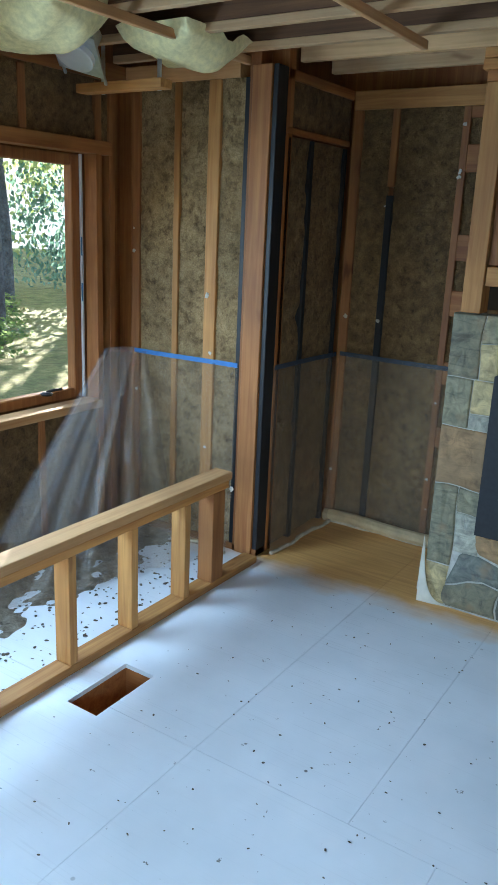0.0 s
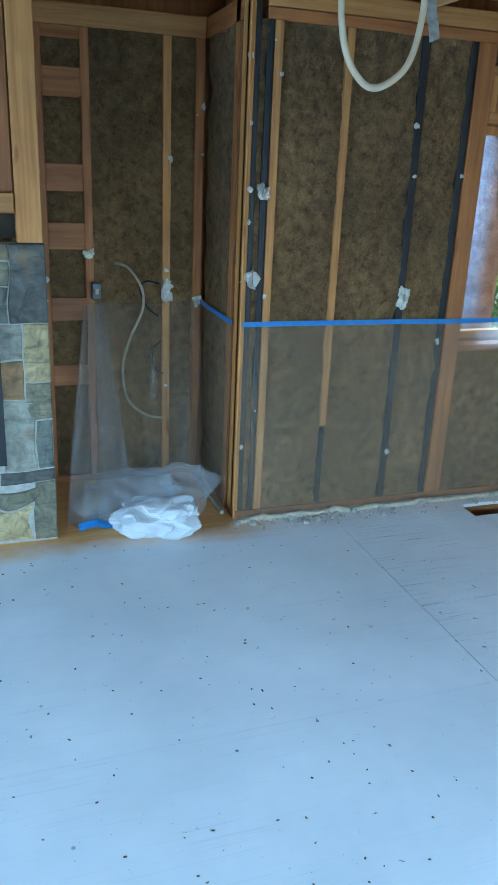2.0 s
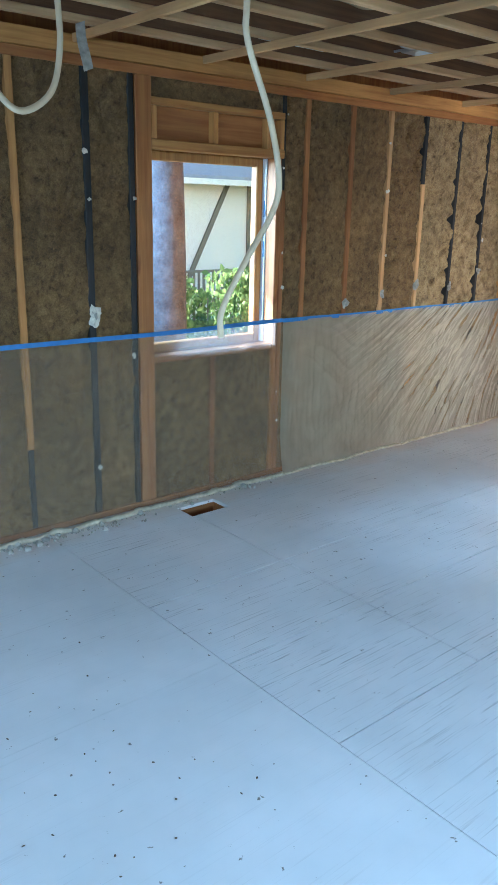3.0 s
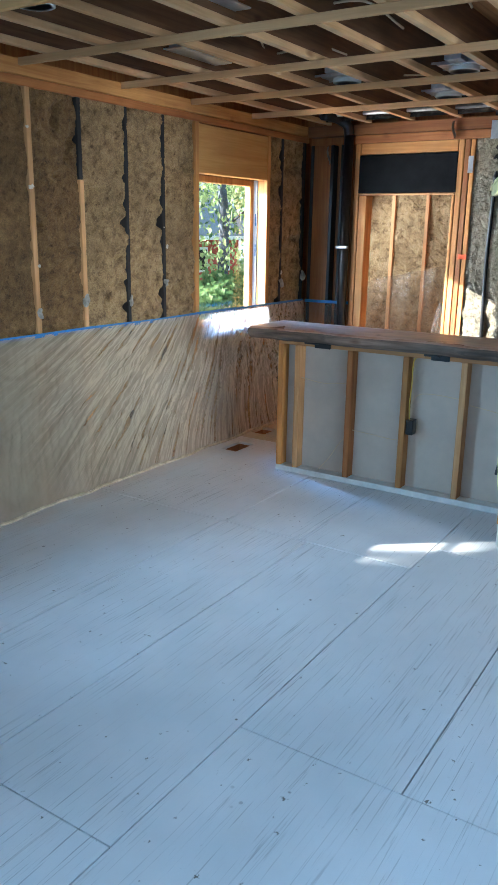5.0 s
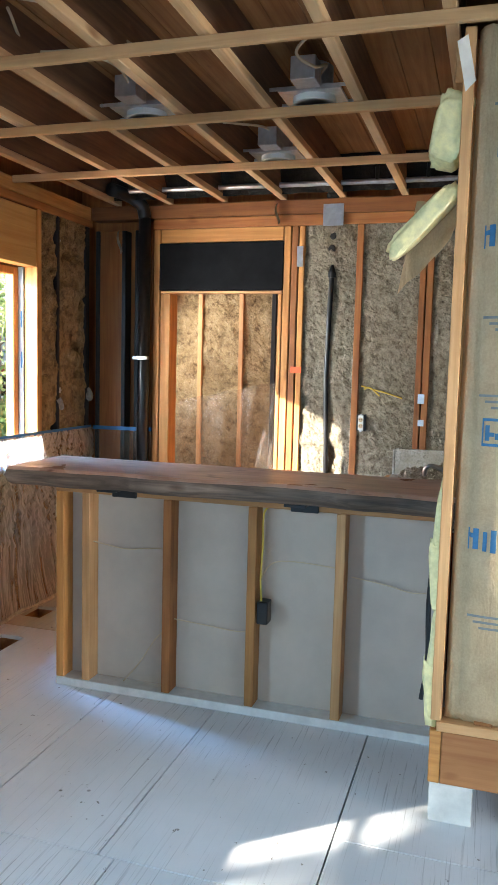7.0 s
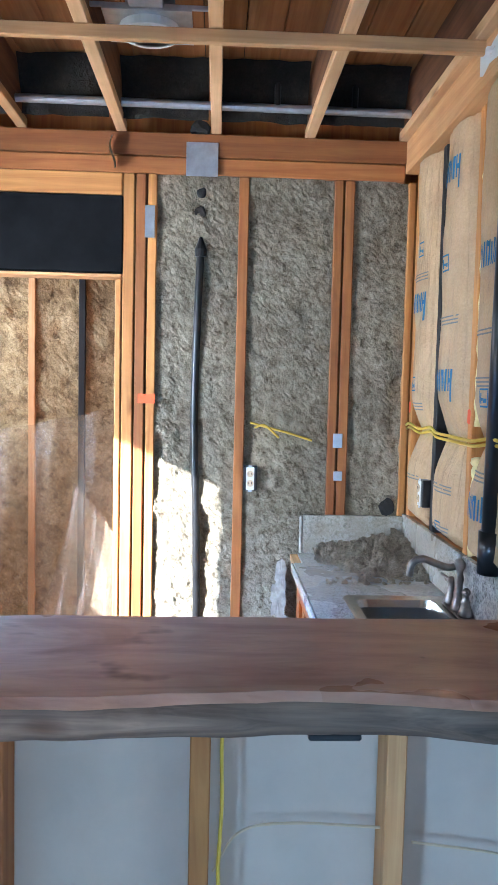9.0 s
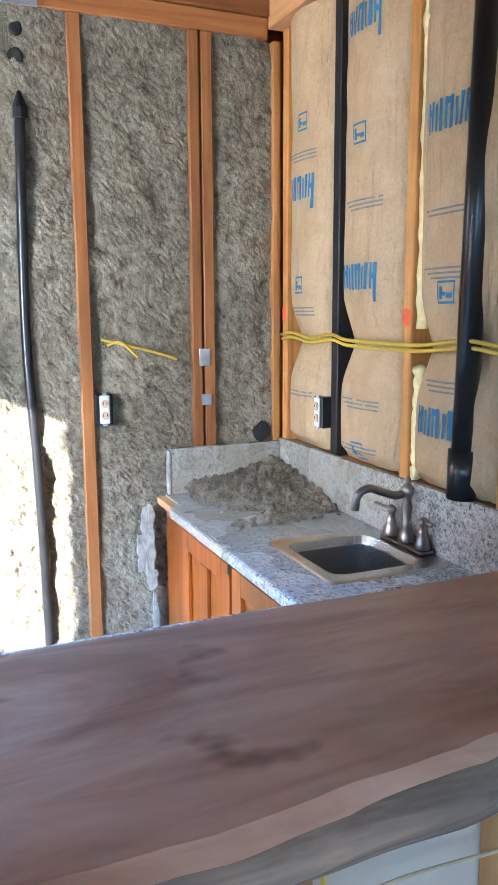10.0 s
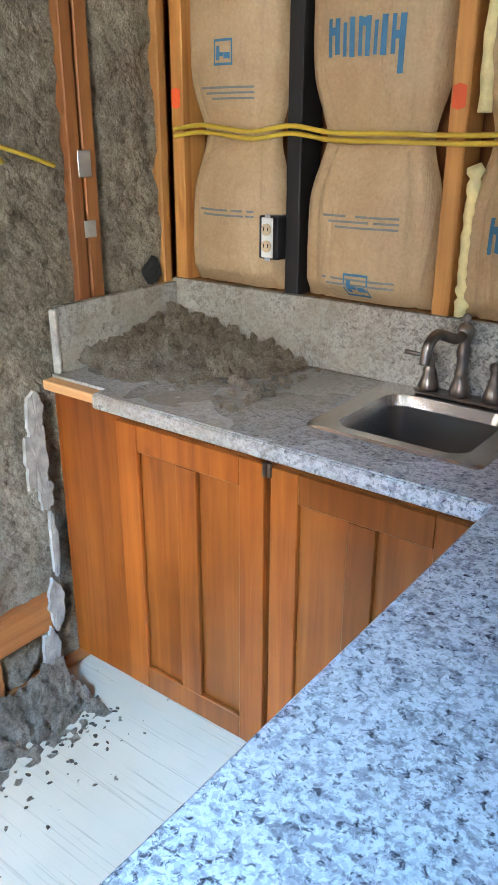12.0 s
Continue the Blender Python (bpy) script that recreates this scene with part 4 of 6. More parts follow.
for h in HOLES:
    v = thing("floor_vent", "open rectangular vent hole with bare wood sides", "floor vent", "floor vents")
    bm = bmesh.new()
    a0, a1, b0, b1 = h
    for q in ((a0 - 0.015, a0, b0, b1), (a1, a1 + 0.015, b0, b1), (a0, a1, b0 - 0.015, b0), (a0, a1, b1, b1 + 0.015)):
        add_box(bm, *q, -0.16, -0.0215, bevel=0)
    part("sleeve", bm, OLD[0], v)
    part("duct_bottom", box(a0, a1, b0, b1, -0.165, -0.161, bevel=0), OLD[1], v)

# ---- fireplace ----
FX0, FX1, FY = -1.18, 0.31, 3.52
fireplace = thing("fireplace", "slate stone fireplace surround with a black iron insert", "fireplace")
for q in cut((FX0 + 0.004, FX1 - 0.004, 0, 1.455), [(-0.88, 0.03, 0.46, 1.16), (-0.72, -0.13, 1.16, 1.26)]):
    part("mortar_bed", box(q[0], q[1], FY + 0.001, FY + 0.11, q[2], q[3], bevel=0), MORTAR, fireplace)
# Dark sheet closes the opening and gives its unlit depth.
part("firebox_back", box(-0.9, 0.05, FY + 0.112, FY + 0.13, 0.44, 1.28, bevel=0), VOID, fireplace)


rnd = random.Random(11)
OLIVE, BLUE, SLATE, TAN, RUST, ASH = range(6)
SIDE_L = ((-1.18, -1.03, 1.16, 1.46, OLIVE), (-1.03, -0.94, 1.16, 1.33, TAN), (-1.03, -0.74, 1.33, 1.46, OLIVE), (-1.18, -1.05, 0.93, 1.16, OLIVE), (-1.05, -0.93, 1.0, 1.16, TAN),
          (-1.05, -0.93, 0.93, 1.0, ASH), (-1.18, -0.93, 0.63, 0.93, RUST), (-1.18, -1.06, 0.22, 0.63, OLIVE), (-1.06, -0.93, 0.5, 0.63, OLIVE), (-1.06, -0.93, 0.3, 0.5, ASH), (-1.18, -1.06, 0.0, 0.22, TAN))
TOP = ((-0.94, -0.74, 1.16, 1.33, BLUE), (-0.74, -0.47, 1.27, 1.46, TAN), (-0.47, -0.37, 1.27, 1.46, SLATE), (-0.37, -0.16, 1.27, 1.46, TAN), (-0.16, 0.0, 1.38, 1.46, ASH), (-0.16, 0.09, 1.16, 1.38, BLUE), (0.0, 0.14, 1.38, 1.46, OLIVE))
SIDE_R = ((0.14, 0.31, 1.1, 1.46, SLATE), (0.09, 0.14, 1.27, 1.38, OLIVE), (0.07, 0.14, 1.1, 1.27, BLUE), (0.07, 0.19, 0.93, 1.1, ASH), (0.19, 0.31, 0.82, 1.1, TAN), (0.07, 0.19, 0.74, 0.93, RUST),
          (0.19, 0.31, 0.64, 0.82, OLIVE), (0.07, 0.23, 0.38, 0.74, ASH), (0.23, 0.31, 0.38, 0.64, BLUE), (0.05, 0.31, 0.32, 0.38, SLATE), (0.2, 0.31, 0.0, 0.32, OLIVE))
FOOT = ((-0.95, -0.63, 0.29, 0.44, RUST), (-0.63, -0.32, 0.28, 0.44, BLUE), (-0.32, 0.04, 0.24, 0.44, SLATE), (0.04, 0.2, 0.21, 0.32, OLIVE), (-1.06, -0.8, 0.15, 0.29, BLUE), (-0.8, -0.62, 0.17, 0.29, OLIVE),
        (-0.62, -0.46, 0.17, 0.28, BLUE), (-1.06, -0.8, 0.0, 0.15, OLIVE), (-0.8, -0.56, 0.0, 0.17, SLATE), (-0.56, -0.34, 0.0, 0.17, BLUE), (-0.46, -0.32, 0.17, 0.28, SLATE), (-0.34, -0.2, 0.11, 0.24, OLIVE),
        (-0.2, 0.04, 0.14, 0.24, RUST), (-0.34, -0.2, 0.0, 0.11, ASH), (-0.2, 0.0, 0.0, 0.14, OLIVE), (0.0, 0.2, 0.0, 0.21, TAN))


def wander(px, pz, far):
    """Bends the joints, least at the outer edges."""
    kx, kz = min(1, 12 * min(px - FX0 + 0.01, FX1 - px + 0.01)), min(1, 12 * min(pz, 1.47 - pz))
    qx = px + far * noise.noise(Vector((px * 5, pz * 5, 1))) * kx
    qz = pz + far * noise.noise(Vector((px * 5, pz * 5, 7))) * kz
    return min(max(qx, FX0 - 0.004), FX1 + 0.004), min(max(qz, 0.006), 1.462)


def stone(x0, x1, z0, z1, tone, far, gap):
    """A split stone: bent outline, cut corners, a rough face."""
    n, cx, cz = 4, (x0 + x1) / 2, (z0 + z1) / 2
    c = min(x1 - x0, z1 - z0) * (rnd.uniform(0.02, 0.1) if far > 0.04 else 0.02)
    ring = []
    for (ax, az), (bx, bz) in zip(((x0, z0), (x1, z0), (x1, z1), (x0, z1)), ((x1, z0), (x1, z1), (x0, z1), (x0, z0))):
        size = abs(bx - ax) + abs(bz - az)
        for k in range(n + 1):
            w = (c + (size - 2 * c) * k / n) / size
            ring.append(wander(ax + (bx - ax) * w, az + (bz - az) * w, far))
    e = rnd.uniform(0.0, 0.01)
    bm = bmesh.new()

    def loop(inset, y, bumps=0.0):
        out = []
        for px, pz in ring:
            w, h = max(0.02, (x1 - x0) / 2), max(0.02, (z1 - z0) / 2)
            out.append(bm.verts.new((cx + (px - cx) * (1 - min(0.6, inset / w)), y + bumps * noise.noise(Vector((px * 16, pz * 16, tone))), cz + (pz - cz) * (1 - min(0.6, inset / h)))))
        return out
    loops = [loop(gap, FY + 0.02), loop(gap, FY + 0.004 - e), loop(gap + 0.006, FY - 0.003 - e, 0.004), loop(gap + 0.03, FY - 0.006 - e, 0.01)]
    for a, b in zip(loops, loops[1:]):
        for k in range(len(a)):
            bm.faces.new((a[k], a[(k + 1) % len(a)], b[(k + 1) % len(a)], b[k]))
    mid = bm.verts.new((cx, FY - 0.008 - e, cz))
    for k in range(len(ring)):
        bm.faces.new((loops[-1][k], loops[-1][(k + 1) % len(ring)], mid))
    bmesh.ops.recalc_face_normals(bm, faces=bm.faces)
    part("stone", bm, STONES[tone], fireplace)


for rows, far, gap in ((SIDE_L, 0.02, 0.0022), (TOP, 0.035, 0.0025), (SIDE_R, 0.02, 0.0022), (FOOT, 0.085, 0.0055)):
    for q in rows:
        stone(*q, far, gap)

IX0, IX1, IZ0, IZ1, IZT = -0.945, 0.085, 0.43, 1.195, 1.325


def arch(x, z_side, rise, x0=IX0, x1=IX1):
    u = (2 * x - x0 - x1) / (x1 - x0)
    return z_side + rise * (1 - u * u)


insert = part("insert_face", bmesh.new(), IRON, fireplace, "black arched iron face")
bm = bmesh.new()
bm.from_mesh(insert.data)
OX0, OX1, OZ0, OZ1, OR = -0.825, -0.025, 0.60, 1.0, 0.105


def arch_bar(bm, x0, x1, lo, hi, y0, y1, n=24):
    """A solid band between two height curves."""
    rows = []
    for k in range(n + 1):
        x = x0 + (x1 - x0) * k / n
        rows.append([bm.verts.new((x, y, z)) for y, z in ((y0, lo(x)), (y0, hi(x)), (y1, hi(x)), (y1, lo(x)))])
    for a, b in zip(rows, rows[1:]):
        for k in range(4):
            bm.faces.new((a[k], b[k], b[(k + 1) % 4], a[(k + 1) % 4]))
    bm.faces.new(rows[0])
    bm.faces.new(rows[-1][::-1])


top = lambda x: arch(x, IZ1, IZT - IZ1)
inner = lambda x: arch(x, OZ1, OR, OX0, OX1)
slot_lo, slot_hi = (lambda x: top(x) - 0.105), (lambda x: top(x) - 0.05)
arch_bar(bm, IX0, OX0, lambda x: IZ0, top, FY - 0.045, FY + 0.02, 6)
arch_bar(bm, OX1, IX1, lambda x: IZ0, top, FY - 0.045, FY + 0.02, 6)
arch_bar(bm, OX0, OX1, slot_hi, top, FY - 0.045, FY + 0.02)
arch_bar(bm, OX0, OX1, inner, slot_lo, FY - 0.045, FY + 0.02)
arch_bar(bm, OX0, OX1, lambda x: IZ0, lambda x: 0.478, FY - 0.045, FY + 0.02, 2)
arch_bar(bm, OX0, OX1, lambda x: 0.535, lambda x: OZ0, FY - 0.045, FY + 0.02, 2)
bm.to_mesh(insert.data)
bm.free()
for name, lo, hi, n in (("upper_grille", slot_lo, slot_hi, 24), ("lower_grille", lambda x: 0.478, lambda x: 0.535, 24)):
    bm = bmesh.new()
    arch_bar(bm, OX0, OX1, lo, hi, FY - 0.012, FY + 0.01, 12)
    for k in range(n):
        x = OX0 + (OX1 - OX0) * (k + 0.5) / n
        for s in (-1, 1):
            a, b = lo(x), hi(x)
            tube(bm, [(x - s * 0.016, FY - 0.034, a), (x, FY - 0.034, (a + b) / 2), (x + s * 0.016, FY - 0.034, b)], 0.0045, 6)
    part(name, bm, IRON, fireplace, "pierced iron grille")
for x in (OX0 + 0.035, OX1 - 0.035):
    part("upright_bar", box(x - 0.007, x + 0.007, FY - 0.05, FY - 0.038, OZ0 + 0.01, OZ1 + 0.03), IRON, fireplace)
part("rail_bar", box(OX0 - 0.03, OX1 + 0.03, FY - 0.062, FY - 0.051, OZ0 + 0.028, OZ0 + 0.04), IRON, fireplace)
part("arched_bar", tube(bmesh.new(), [(OX0 - 0.035 + (OX1 - OX0 + 0.07) * k / 20, FY - 0.058, arch(OX0 + (OX1 - OX0) * k / 20, OZ1 - 0.02, OR, OX0, OX1)) for k in range(21)], 0.007, 8), IRON, fireplace)
bm = bmesh.new()
arch_bar(bm, OX0, OX1, lambda x: OZ0, inner, FY + 0.004, FY + 0.012)
part("fire_glass", bm, FIREGLASS, fireplace, "smoked black glass front")
part("brass_badge", box(0.025, 0.045, FY - 0.048, FY - 0.044, 0.475, 0.487, bevel=0.001), plain("brass", (0.5, 0.25, 0.1), 0.35, 0.9), fireplace)

DARKBACK = plain("dark_brown_back", (0.05, 0.035, 0.022), 0.9, 0, 0.5, 6, 0.4)
chase = thing("fireplace_chase", "fir framing above the fireplace backed by strand board", "framing")
for x0, x1, m in ((-1.15, -1.06, FIR), (-1.055, -0.985, OLD), (0.13, 0.185, OLD), (0.19, 0.30, FIR)):
    part("post", box(x0, x1, FY if m is FIR else FY + 0.02, FY + 0.11, 1.461 if m is FIR else 1.675, 2.43), m[2], chase)
part("beam", box(-1.05, 0.185, FY - 0.006, FY + 0.08, 1.585, 1.67), FIR[0], chase)
for x in (-0.73, -0.41, -0.12):
    part("cripple", box(x - 0.02, x + 0.02, FY + 0.01, FY + 0.08, 1.461, 1.584), FIR[2], chase)
part("top_plate", box(-1.15, 0.30, FY - 0.004, FY + 0.11, 2.431, 2.475), OLD[0], chase)
part("top_plate", box(-1.17, 0.32, FY - 0.01, FY + 0.11, 2.477, 2.52), FIR[0], chase)
part("top_plate", box(-1.17, 0.32, FY - 0.006, FY + 0.11, 2.522, 2.565), FIR[0], chase)
for x0, x1 in ((-1.04, -0.582), (-0.578, -0.182), (-0.178, 0.19)):
    part("strand_board", box(x0, x1, FY + 0.125, FY + 0.14, 1.6, 2.405, bevel=0.001), OSB, chase)
part("cavity_back", box(-1.1, 0.25, FY + 0.145, FY + 0.2, 1.47, 2.43, bevel=0), DARKBACK, chase)
# The cut-out is a black patch on the board, its shade in the colour.
part("wire_hole", box(-0.405, -0.355, FY + 0.118, FY + 0.124, 1.98, 2.08), VOID, chase, "near-black patch for the shade in a cut-out")
sensor = thing("hanging_box", "small white box hanging on a wire from the board", "junction box")
part("box_body", box(-0.44, -0.355, FY + 0.07, FY + 0.12, 1.70, 1.735, bevel=0.006), WHITE, sensor)
part("box_cap", box(-0.43, -0.365, FY + 0.075, FY + 0.115, 1.736, 1.765, bevel=0.006), BLUETAPE, sensor)
part("wire", tube(bmesh.new(), spline([(-0.38, FY + 0.115, 2.0), (-0.395, FY + 0.1, 1.9), (-0.4, FY + 0.1, 1.765)]), 0.004, 6), WIREW, sensor)

# ---- pony wall ----
pony = thing("pony_wall", "low unfinished fir knee wall on a floor plate", "knee wall")
PX = -2.08
part("bottom_plate", box(PX - 0.09, PX, 0.3, 3.36, 0.001, 0.04), FIR[1], pony)
part("cap", box(PX - 0.1, PX + 0.005, 0.3, 3.08, 0.562, 0.602), PALE[1], pony)
part("top_plate", box(PX - 0.09, PX, 0.3, 3.06, 0.521, 0.561), FIR[1], pony)
for y in (0.36, 0.78, 1.18, 1.58, 1.985, 2.355, 2.73):
    part("stud", box(PX - 0.088, PX - 0.002, y - 0.021, y + 0.021, 0.041, 0.52), FIR[2], pony)
part("end_stud", box(PX - 0.09, PX, 2.93, 3.03, 0.041, 0.52), OLD[2], pony)

# ---- bar ----
BX0, BY0, BY1 = 6.0, 0.955, 2.735
bar = thing("bar_wall", "open-framed bar wall with grey drywall on its kitchen side", "bar counter")
part("bottom_plate", box(BX0, BX0 + 0.09, BY0, BY1, 0.001, 0.04), plain("painted_plate", (0.7, 0.69, 0.66), 0.7), bar)
for y, m in ((2.715, FIR), (2.58, PALE), (2.175, OLD), (1.779, FIR), (1.395, PALE), (0.98, OLD)):
    part("stud", box(BX0 + 0.002, BX0 + 0.088, y - 0.02, y + 0.02, 0.041, 0.93), m[2], bar)
part("top_plate", box(BX0, BX0 + 0.09, BY0, BY1, 0.931, 0.965), PALE[1], bar)
part("drywall", box(BX0 + 0.0905, BX0 + 0.103, BY0, BY1 + 0.01, 0.0, 0.965), DRYWALL, bar, "grey back of drywall")
for y in (2.38, 1.55):
    b = thing("steel_bracket", "black steel counter bracket under the bar top", "bracket", "bar brackets")
    part("plate", box(BX0 - 0.014, BX0 - 0.001, y - 0.06, y + 0.06, 0.927, 0.976), IRON, b)
    part("arm", box(BX0 - 0.19, BX0 - 0.001, y - 0.045, y + 0.045, 0.977, 0.9895), IRON, b)
sw = thing("electrical_box", "black plastic electrical box on a bar stud", "electrical box")
part("box_body", box(BX0 - 0.004, BX0 + 0.06, 1.70, 1.749, 0.42, 0.52, bevel=0.004), PIPE, sw)
part("wire", tube(bmesh.new(), spline([(BX0 + 0.02, 1.735, 0.52), (BX0 + 0.015, 1.74, 0.62), (BX0 + 0.02, 1.735, 0.75), (BX0 + 0.025, 1.735, 0.9), (BX0 + 0.03, 1.70, 0.94)]), 0.004, 6), YELLOW, sw)
for i, pts in enumerate((((2.56, 0.7), (2.4, 0.68), (2.3, 0.69), (2.19, 0.7)), ((1.75, 0.6), (1.7, 0.68), (1.6, 0.7), (1.4, 0.69)), ((1.35, 0.66), (1.2, 0.64), (1.1, 0.62), (1.0, 0.63)), ((2.15, 0.38), (2.0, 0.37), (1.85, 0.36), (1.79, 0.37)), ((2.4, 0.05), (2.32, 0.15), (2.25, 0.26), (2.2, 0.32)))):
    c = thing("cable", "thin cream cable strung between the bar studs", "cable", "bar cables")
    part("run", tube(bmesh.new(), spline([(BX0 + 0.04, y, z) for y, z in pts]), 0.003, 6), WIREW, c)


def slab_edge(y, base, amp, s):
    return base + amp * noise.noise(Vector((y * 1.6, s, 0))) + 0.4 * amp * noise.noise(Vector((y * 5.0, s, 3)))


bartop = thing("live_edge_slab", "thick reddish-brown live-edge wood slab on the bar", "countertop")
Z1, Z0 = 1.07, 0.99
bm = bmesh.new()
rows = []
NY = 90
for k in range(NY + 1):
    y = 0.93 + (2.82 - 0.93) * k / NY
    xf, xb = slab_edge(y, 5.735, 0.05, 1.0), slab_edge(y, 6.215 - 0.01 * min(1, max(0, (y - 2.12) / 0.18)), 0.01, 7.0)
    row = []
    for u, dx, z in ((0, 0.05, Z0), (0, 0.012, Z0 + 0.02), (0, 0.0, Z0 + 0.045), (0, 0.014, Z1 - 0.012), (0, 0.035, Z1), (0.33, 0, Z1), (0.66, 0, Z1), (1, -0.012, Z1), (1, 0.0, Z1 - 0.015), (1, 0.0, Z0)):
        w = 0.014 * noise.noise(Vector((y * 4, z * 25, u))) + 0.009 * abs(noise.noise(Vector((y * 11, z * 60, 3)))) if u == 0 else 0
        row.append(bm.verts.new((xf + (xb - xf) * u + dx + w, y, z)))
    rows.append(row)
edge = bmesh.new()
for a, b in zip(rows, rows[1:]):
    for k in range(len(a)):
        if k < 3:
            edge.faces.new([edge.verts.new(v.co) for v in (a[k], a[k + 1], b[k + 1], b[k])])
        else:
            bm.faces.new((a[k], a[(k + 1) % len(a)], b[(k + 1) % len(a)], b[k]))
bmesh.ops.remove_doubles(edge, verts=edge.verts, dist=0.0001)
bmesh.ops.recalc_face_normals(edge, faces=edge.faces)
bm.faces.new(rows[0])
bm.faces.new(rows[-1][::-1])
bmesh.ops.recalc_face_normals(bm, faces=bm.faces)
part("slab", bm, SLAB, bartop, smooth=False)
part("live_edge", edge, wood("live_edge_sapwood", 1, (0.085, 0.05, 0.034), (0.42, 0.29, 0.21), 0.7, 0.6), bartop, "rough brown bark-side edge", smooth=True)
part("riser", box(BX0 + 0.002, BX0 + 0.1, BY0, BY1, 0.966, Z0 - 0.001), PALE[1], bartop)

# ---- kitchen counter ----
CZ = 0.87
counter = thing("granite_counter", "L-shaped speckled grey granite counter, dusty", "counter")
SX0, SX1, SY0, SY1 = 6.775, 7.065, 1.02, 1.295
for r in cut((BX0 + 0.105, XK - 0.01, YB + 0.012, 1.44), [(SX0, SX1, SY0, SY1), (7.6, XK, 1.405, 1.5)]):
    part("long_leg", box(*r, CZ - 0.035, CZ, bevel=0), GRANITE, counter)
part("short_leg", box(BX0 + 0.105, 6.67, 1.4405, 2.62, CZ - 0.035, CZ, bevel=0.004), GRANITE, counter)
part("ply_edge", box(7.601, XK - 0.013, 1.4055, 1.438, CZ - 0.03, CZ - 0.006, bevel=0.002), PALE[0], counter, "bare plywood edge where the stone is cut back")
part("front_edge", box(6.672, 7.6, 1.4405, 1.452, CZ - 0.035, CZ - 0.001, bevel=0.004), GRANITE, counter)
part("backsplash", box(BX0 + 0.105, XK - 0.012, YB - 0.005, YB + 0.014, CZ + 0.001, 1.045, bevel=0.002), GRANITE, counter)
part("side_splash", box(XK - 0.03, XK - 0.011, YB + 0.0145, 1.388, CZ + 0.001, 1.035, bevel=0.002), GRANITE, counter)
part("gypsum_edge", box(XK - 0.034, XK - 0.012, 1.389, 1.403, CZ + 0.002, 1.03, bevel=0.004), GYPSUM, counter)

cab = thing("base_cabinet", "cherry-stained sink base cabinet with two shaker doors", "cabinet")
part("body", box(6.69, XK - 0.012, YB + 0.02, 1.384, 0.06, 0.64, bevel=0.002), CHERRY, cab)
part("face_frame", box(6.69, XK - 0.012, 1.385, 1.405, 0.06, CZ - 0.036, bevel=0.002), CHERRY, cab)
for x in (6.69, XK - 0.03):
    part("side", box(x, x + 0.018, YB + 0.02, 1.384, 0.641, CZ - 0.036, bevel=0), CHERRY, cab)
part("toe_kick", box(6.69, XK - 0.06, YB + 0.05, 1.35, 0.0, 0.059, bevel=0), OLD[0], cab)


def shaker(x0, x1, z0, z1, y):
    r, mid = 0.065, (x0 + x1) / 2
    d = part("door", box(x0, x1, y, y + 0.008, z0, z1, bevel=0.001), CHERRY, cab)
    for nm, q in (("stile", (x0, x0 + r, z0, z1)), ("stile", (x1 - r, x1, z0, z1)), ("rail", (x0 + r, x1 - r, z0, z0 + r)), ("rail", (x0 + r, x1 - r, z1 - r, z1)), ("mullion", (mid - 0.03, mid + 0.03, z0 + r, z1 - r))):
        part(nm, box(q[0], q[1], y + 0.0085, y + 0.021, q[2], q[3], bevel=0.002), CHERRY, d)
    return d


shaker(7.13, 7.553, 0.085, 0.812, 1.406)
shaker(6.70, 7.114, 0.085, 0.812, 1.406)
for x in (7.118, 7.13):
    part("hinge", lathe(bmesh.new(), [(0.005, 0), (0.005, 0.03)], 8, pose(x - 0.003, 1.43, 0.79)), NICKEL, cab)

bcab = thing("bar_cabinet", "plain white base cabinet under the bar granite", "cabinet")
part("body", box(BX0 + 0.105, 6.63, 1.46, 2.58, 0.0, CZ - 0.036, bevel=0.003), CHERRY, bcab)

sink = thing("bar_sink", "small stainless drop-in bar sink", "sink")
bm = bmesh.new()


def rrect(x0, x1, y0, y1, z, r, n=5):
    pts = []
    for cx, cy, a in ((x1 - r, y1 - r, 0), (x0 + r, y1 - r, 90), (x0 + r, y0 + r, 180), (x1 - r, y0 + r, 270)):
        for k in range(n + 1):
            t = radians(a + 90 * k / n)
            pts.append(bm.verts.new((cx + r * math.cos(t), cy + r * math.sin(t), z)))
    return pts


rings = [rrect(SX0 - 0.042, SX1 + 0.044, SY0 - 0.054, SY1 + 0.03, CZ + 0.0005, 0.02), rrect(SX0 - 0.038, SX1 + 0.04, SY0 - 0.05, SY1 + 0.026, CZ + 0.006, 0.02),
         rrect(SX0 + 0.004, SX1 - 0.004, SY0 + 0.01, SY1 - 0.004, CZ + 0.004, 0.04), rrect(SX0 + 0.01, SX1 - 0.01, SY0 + 0.016, SY1 - 0.01, CZ - 0.02, 0.04),
         rrect(SX0 + 0.014, SX1 - 0.014, SY0 + 0.02, SY1 - 0.014, CZ - 0.16, 0.04), rrect(SX0 + 0.05, SX1 - 0.05, SY0 + 0.055, SY1 - 0.05, CZ - 0.18, 0.03)]
for a, b in zip(rings, rings[1:]):
    for k in range(len(a)):
        bm.faces.new((a[k], a[(k + 1) % len(a)], b[(k + 1) % len(a)], b[k]))
bm.faces.new(rings[-1])
bmesh.ops.recalc_face_normals(bm, faces=bm.faces)
part("bowl", bm, STEEL, sink, smooth=False)
part("drain", lathe(bmesh.new(), [(0.035, 0), (0.035, 0.004), (0.02, 0.002)], 18, pose(6.92, 1.16, CZ - 0.179)), NICKEL, sink)

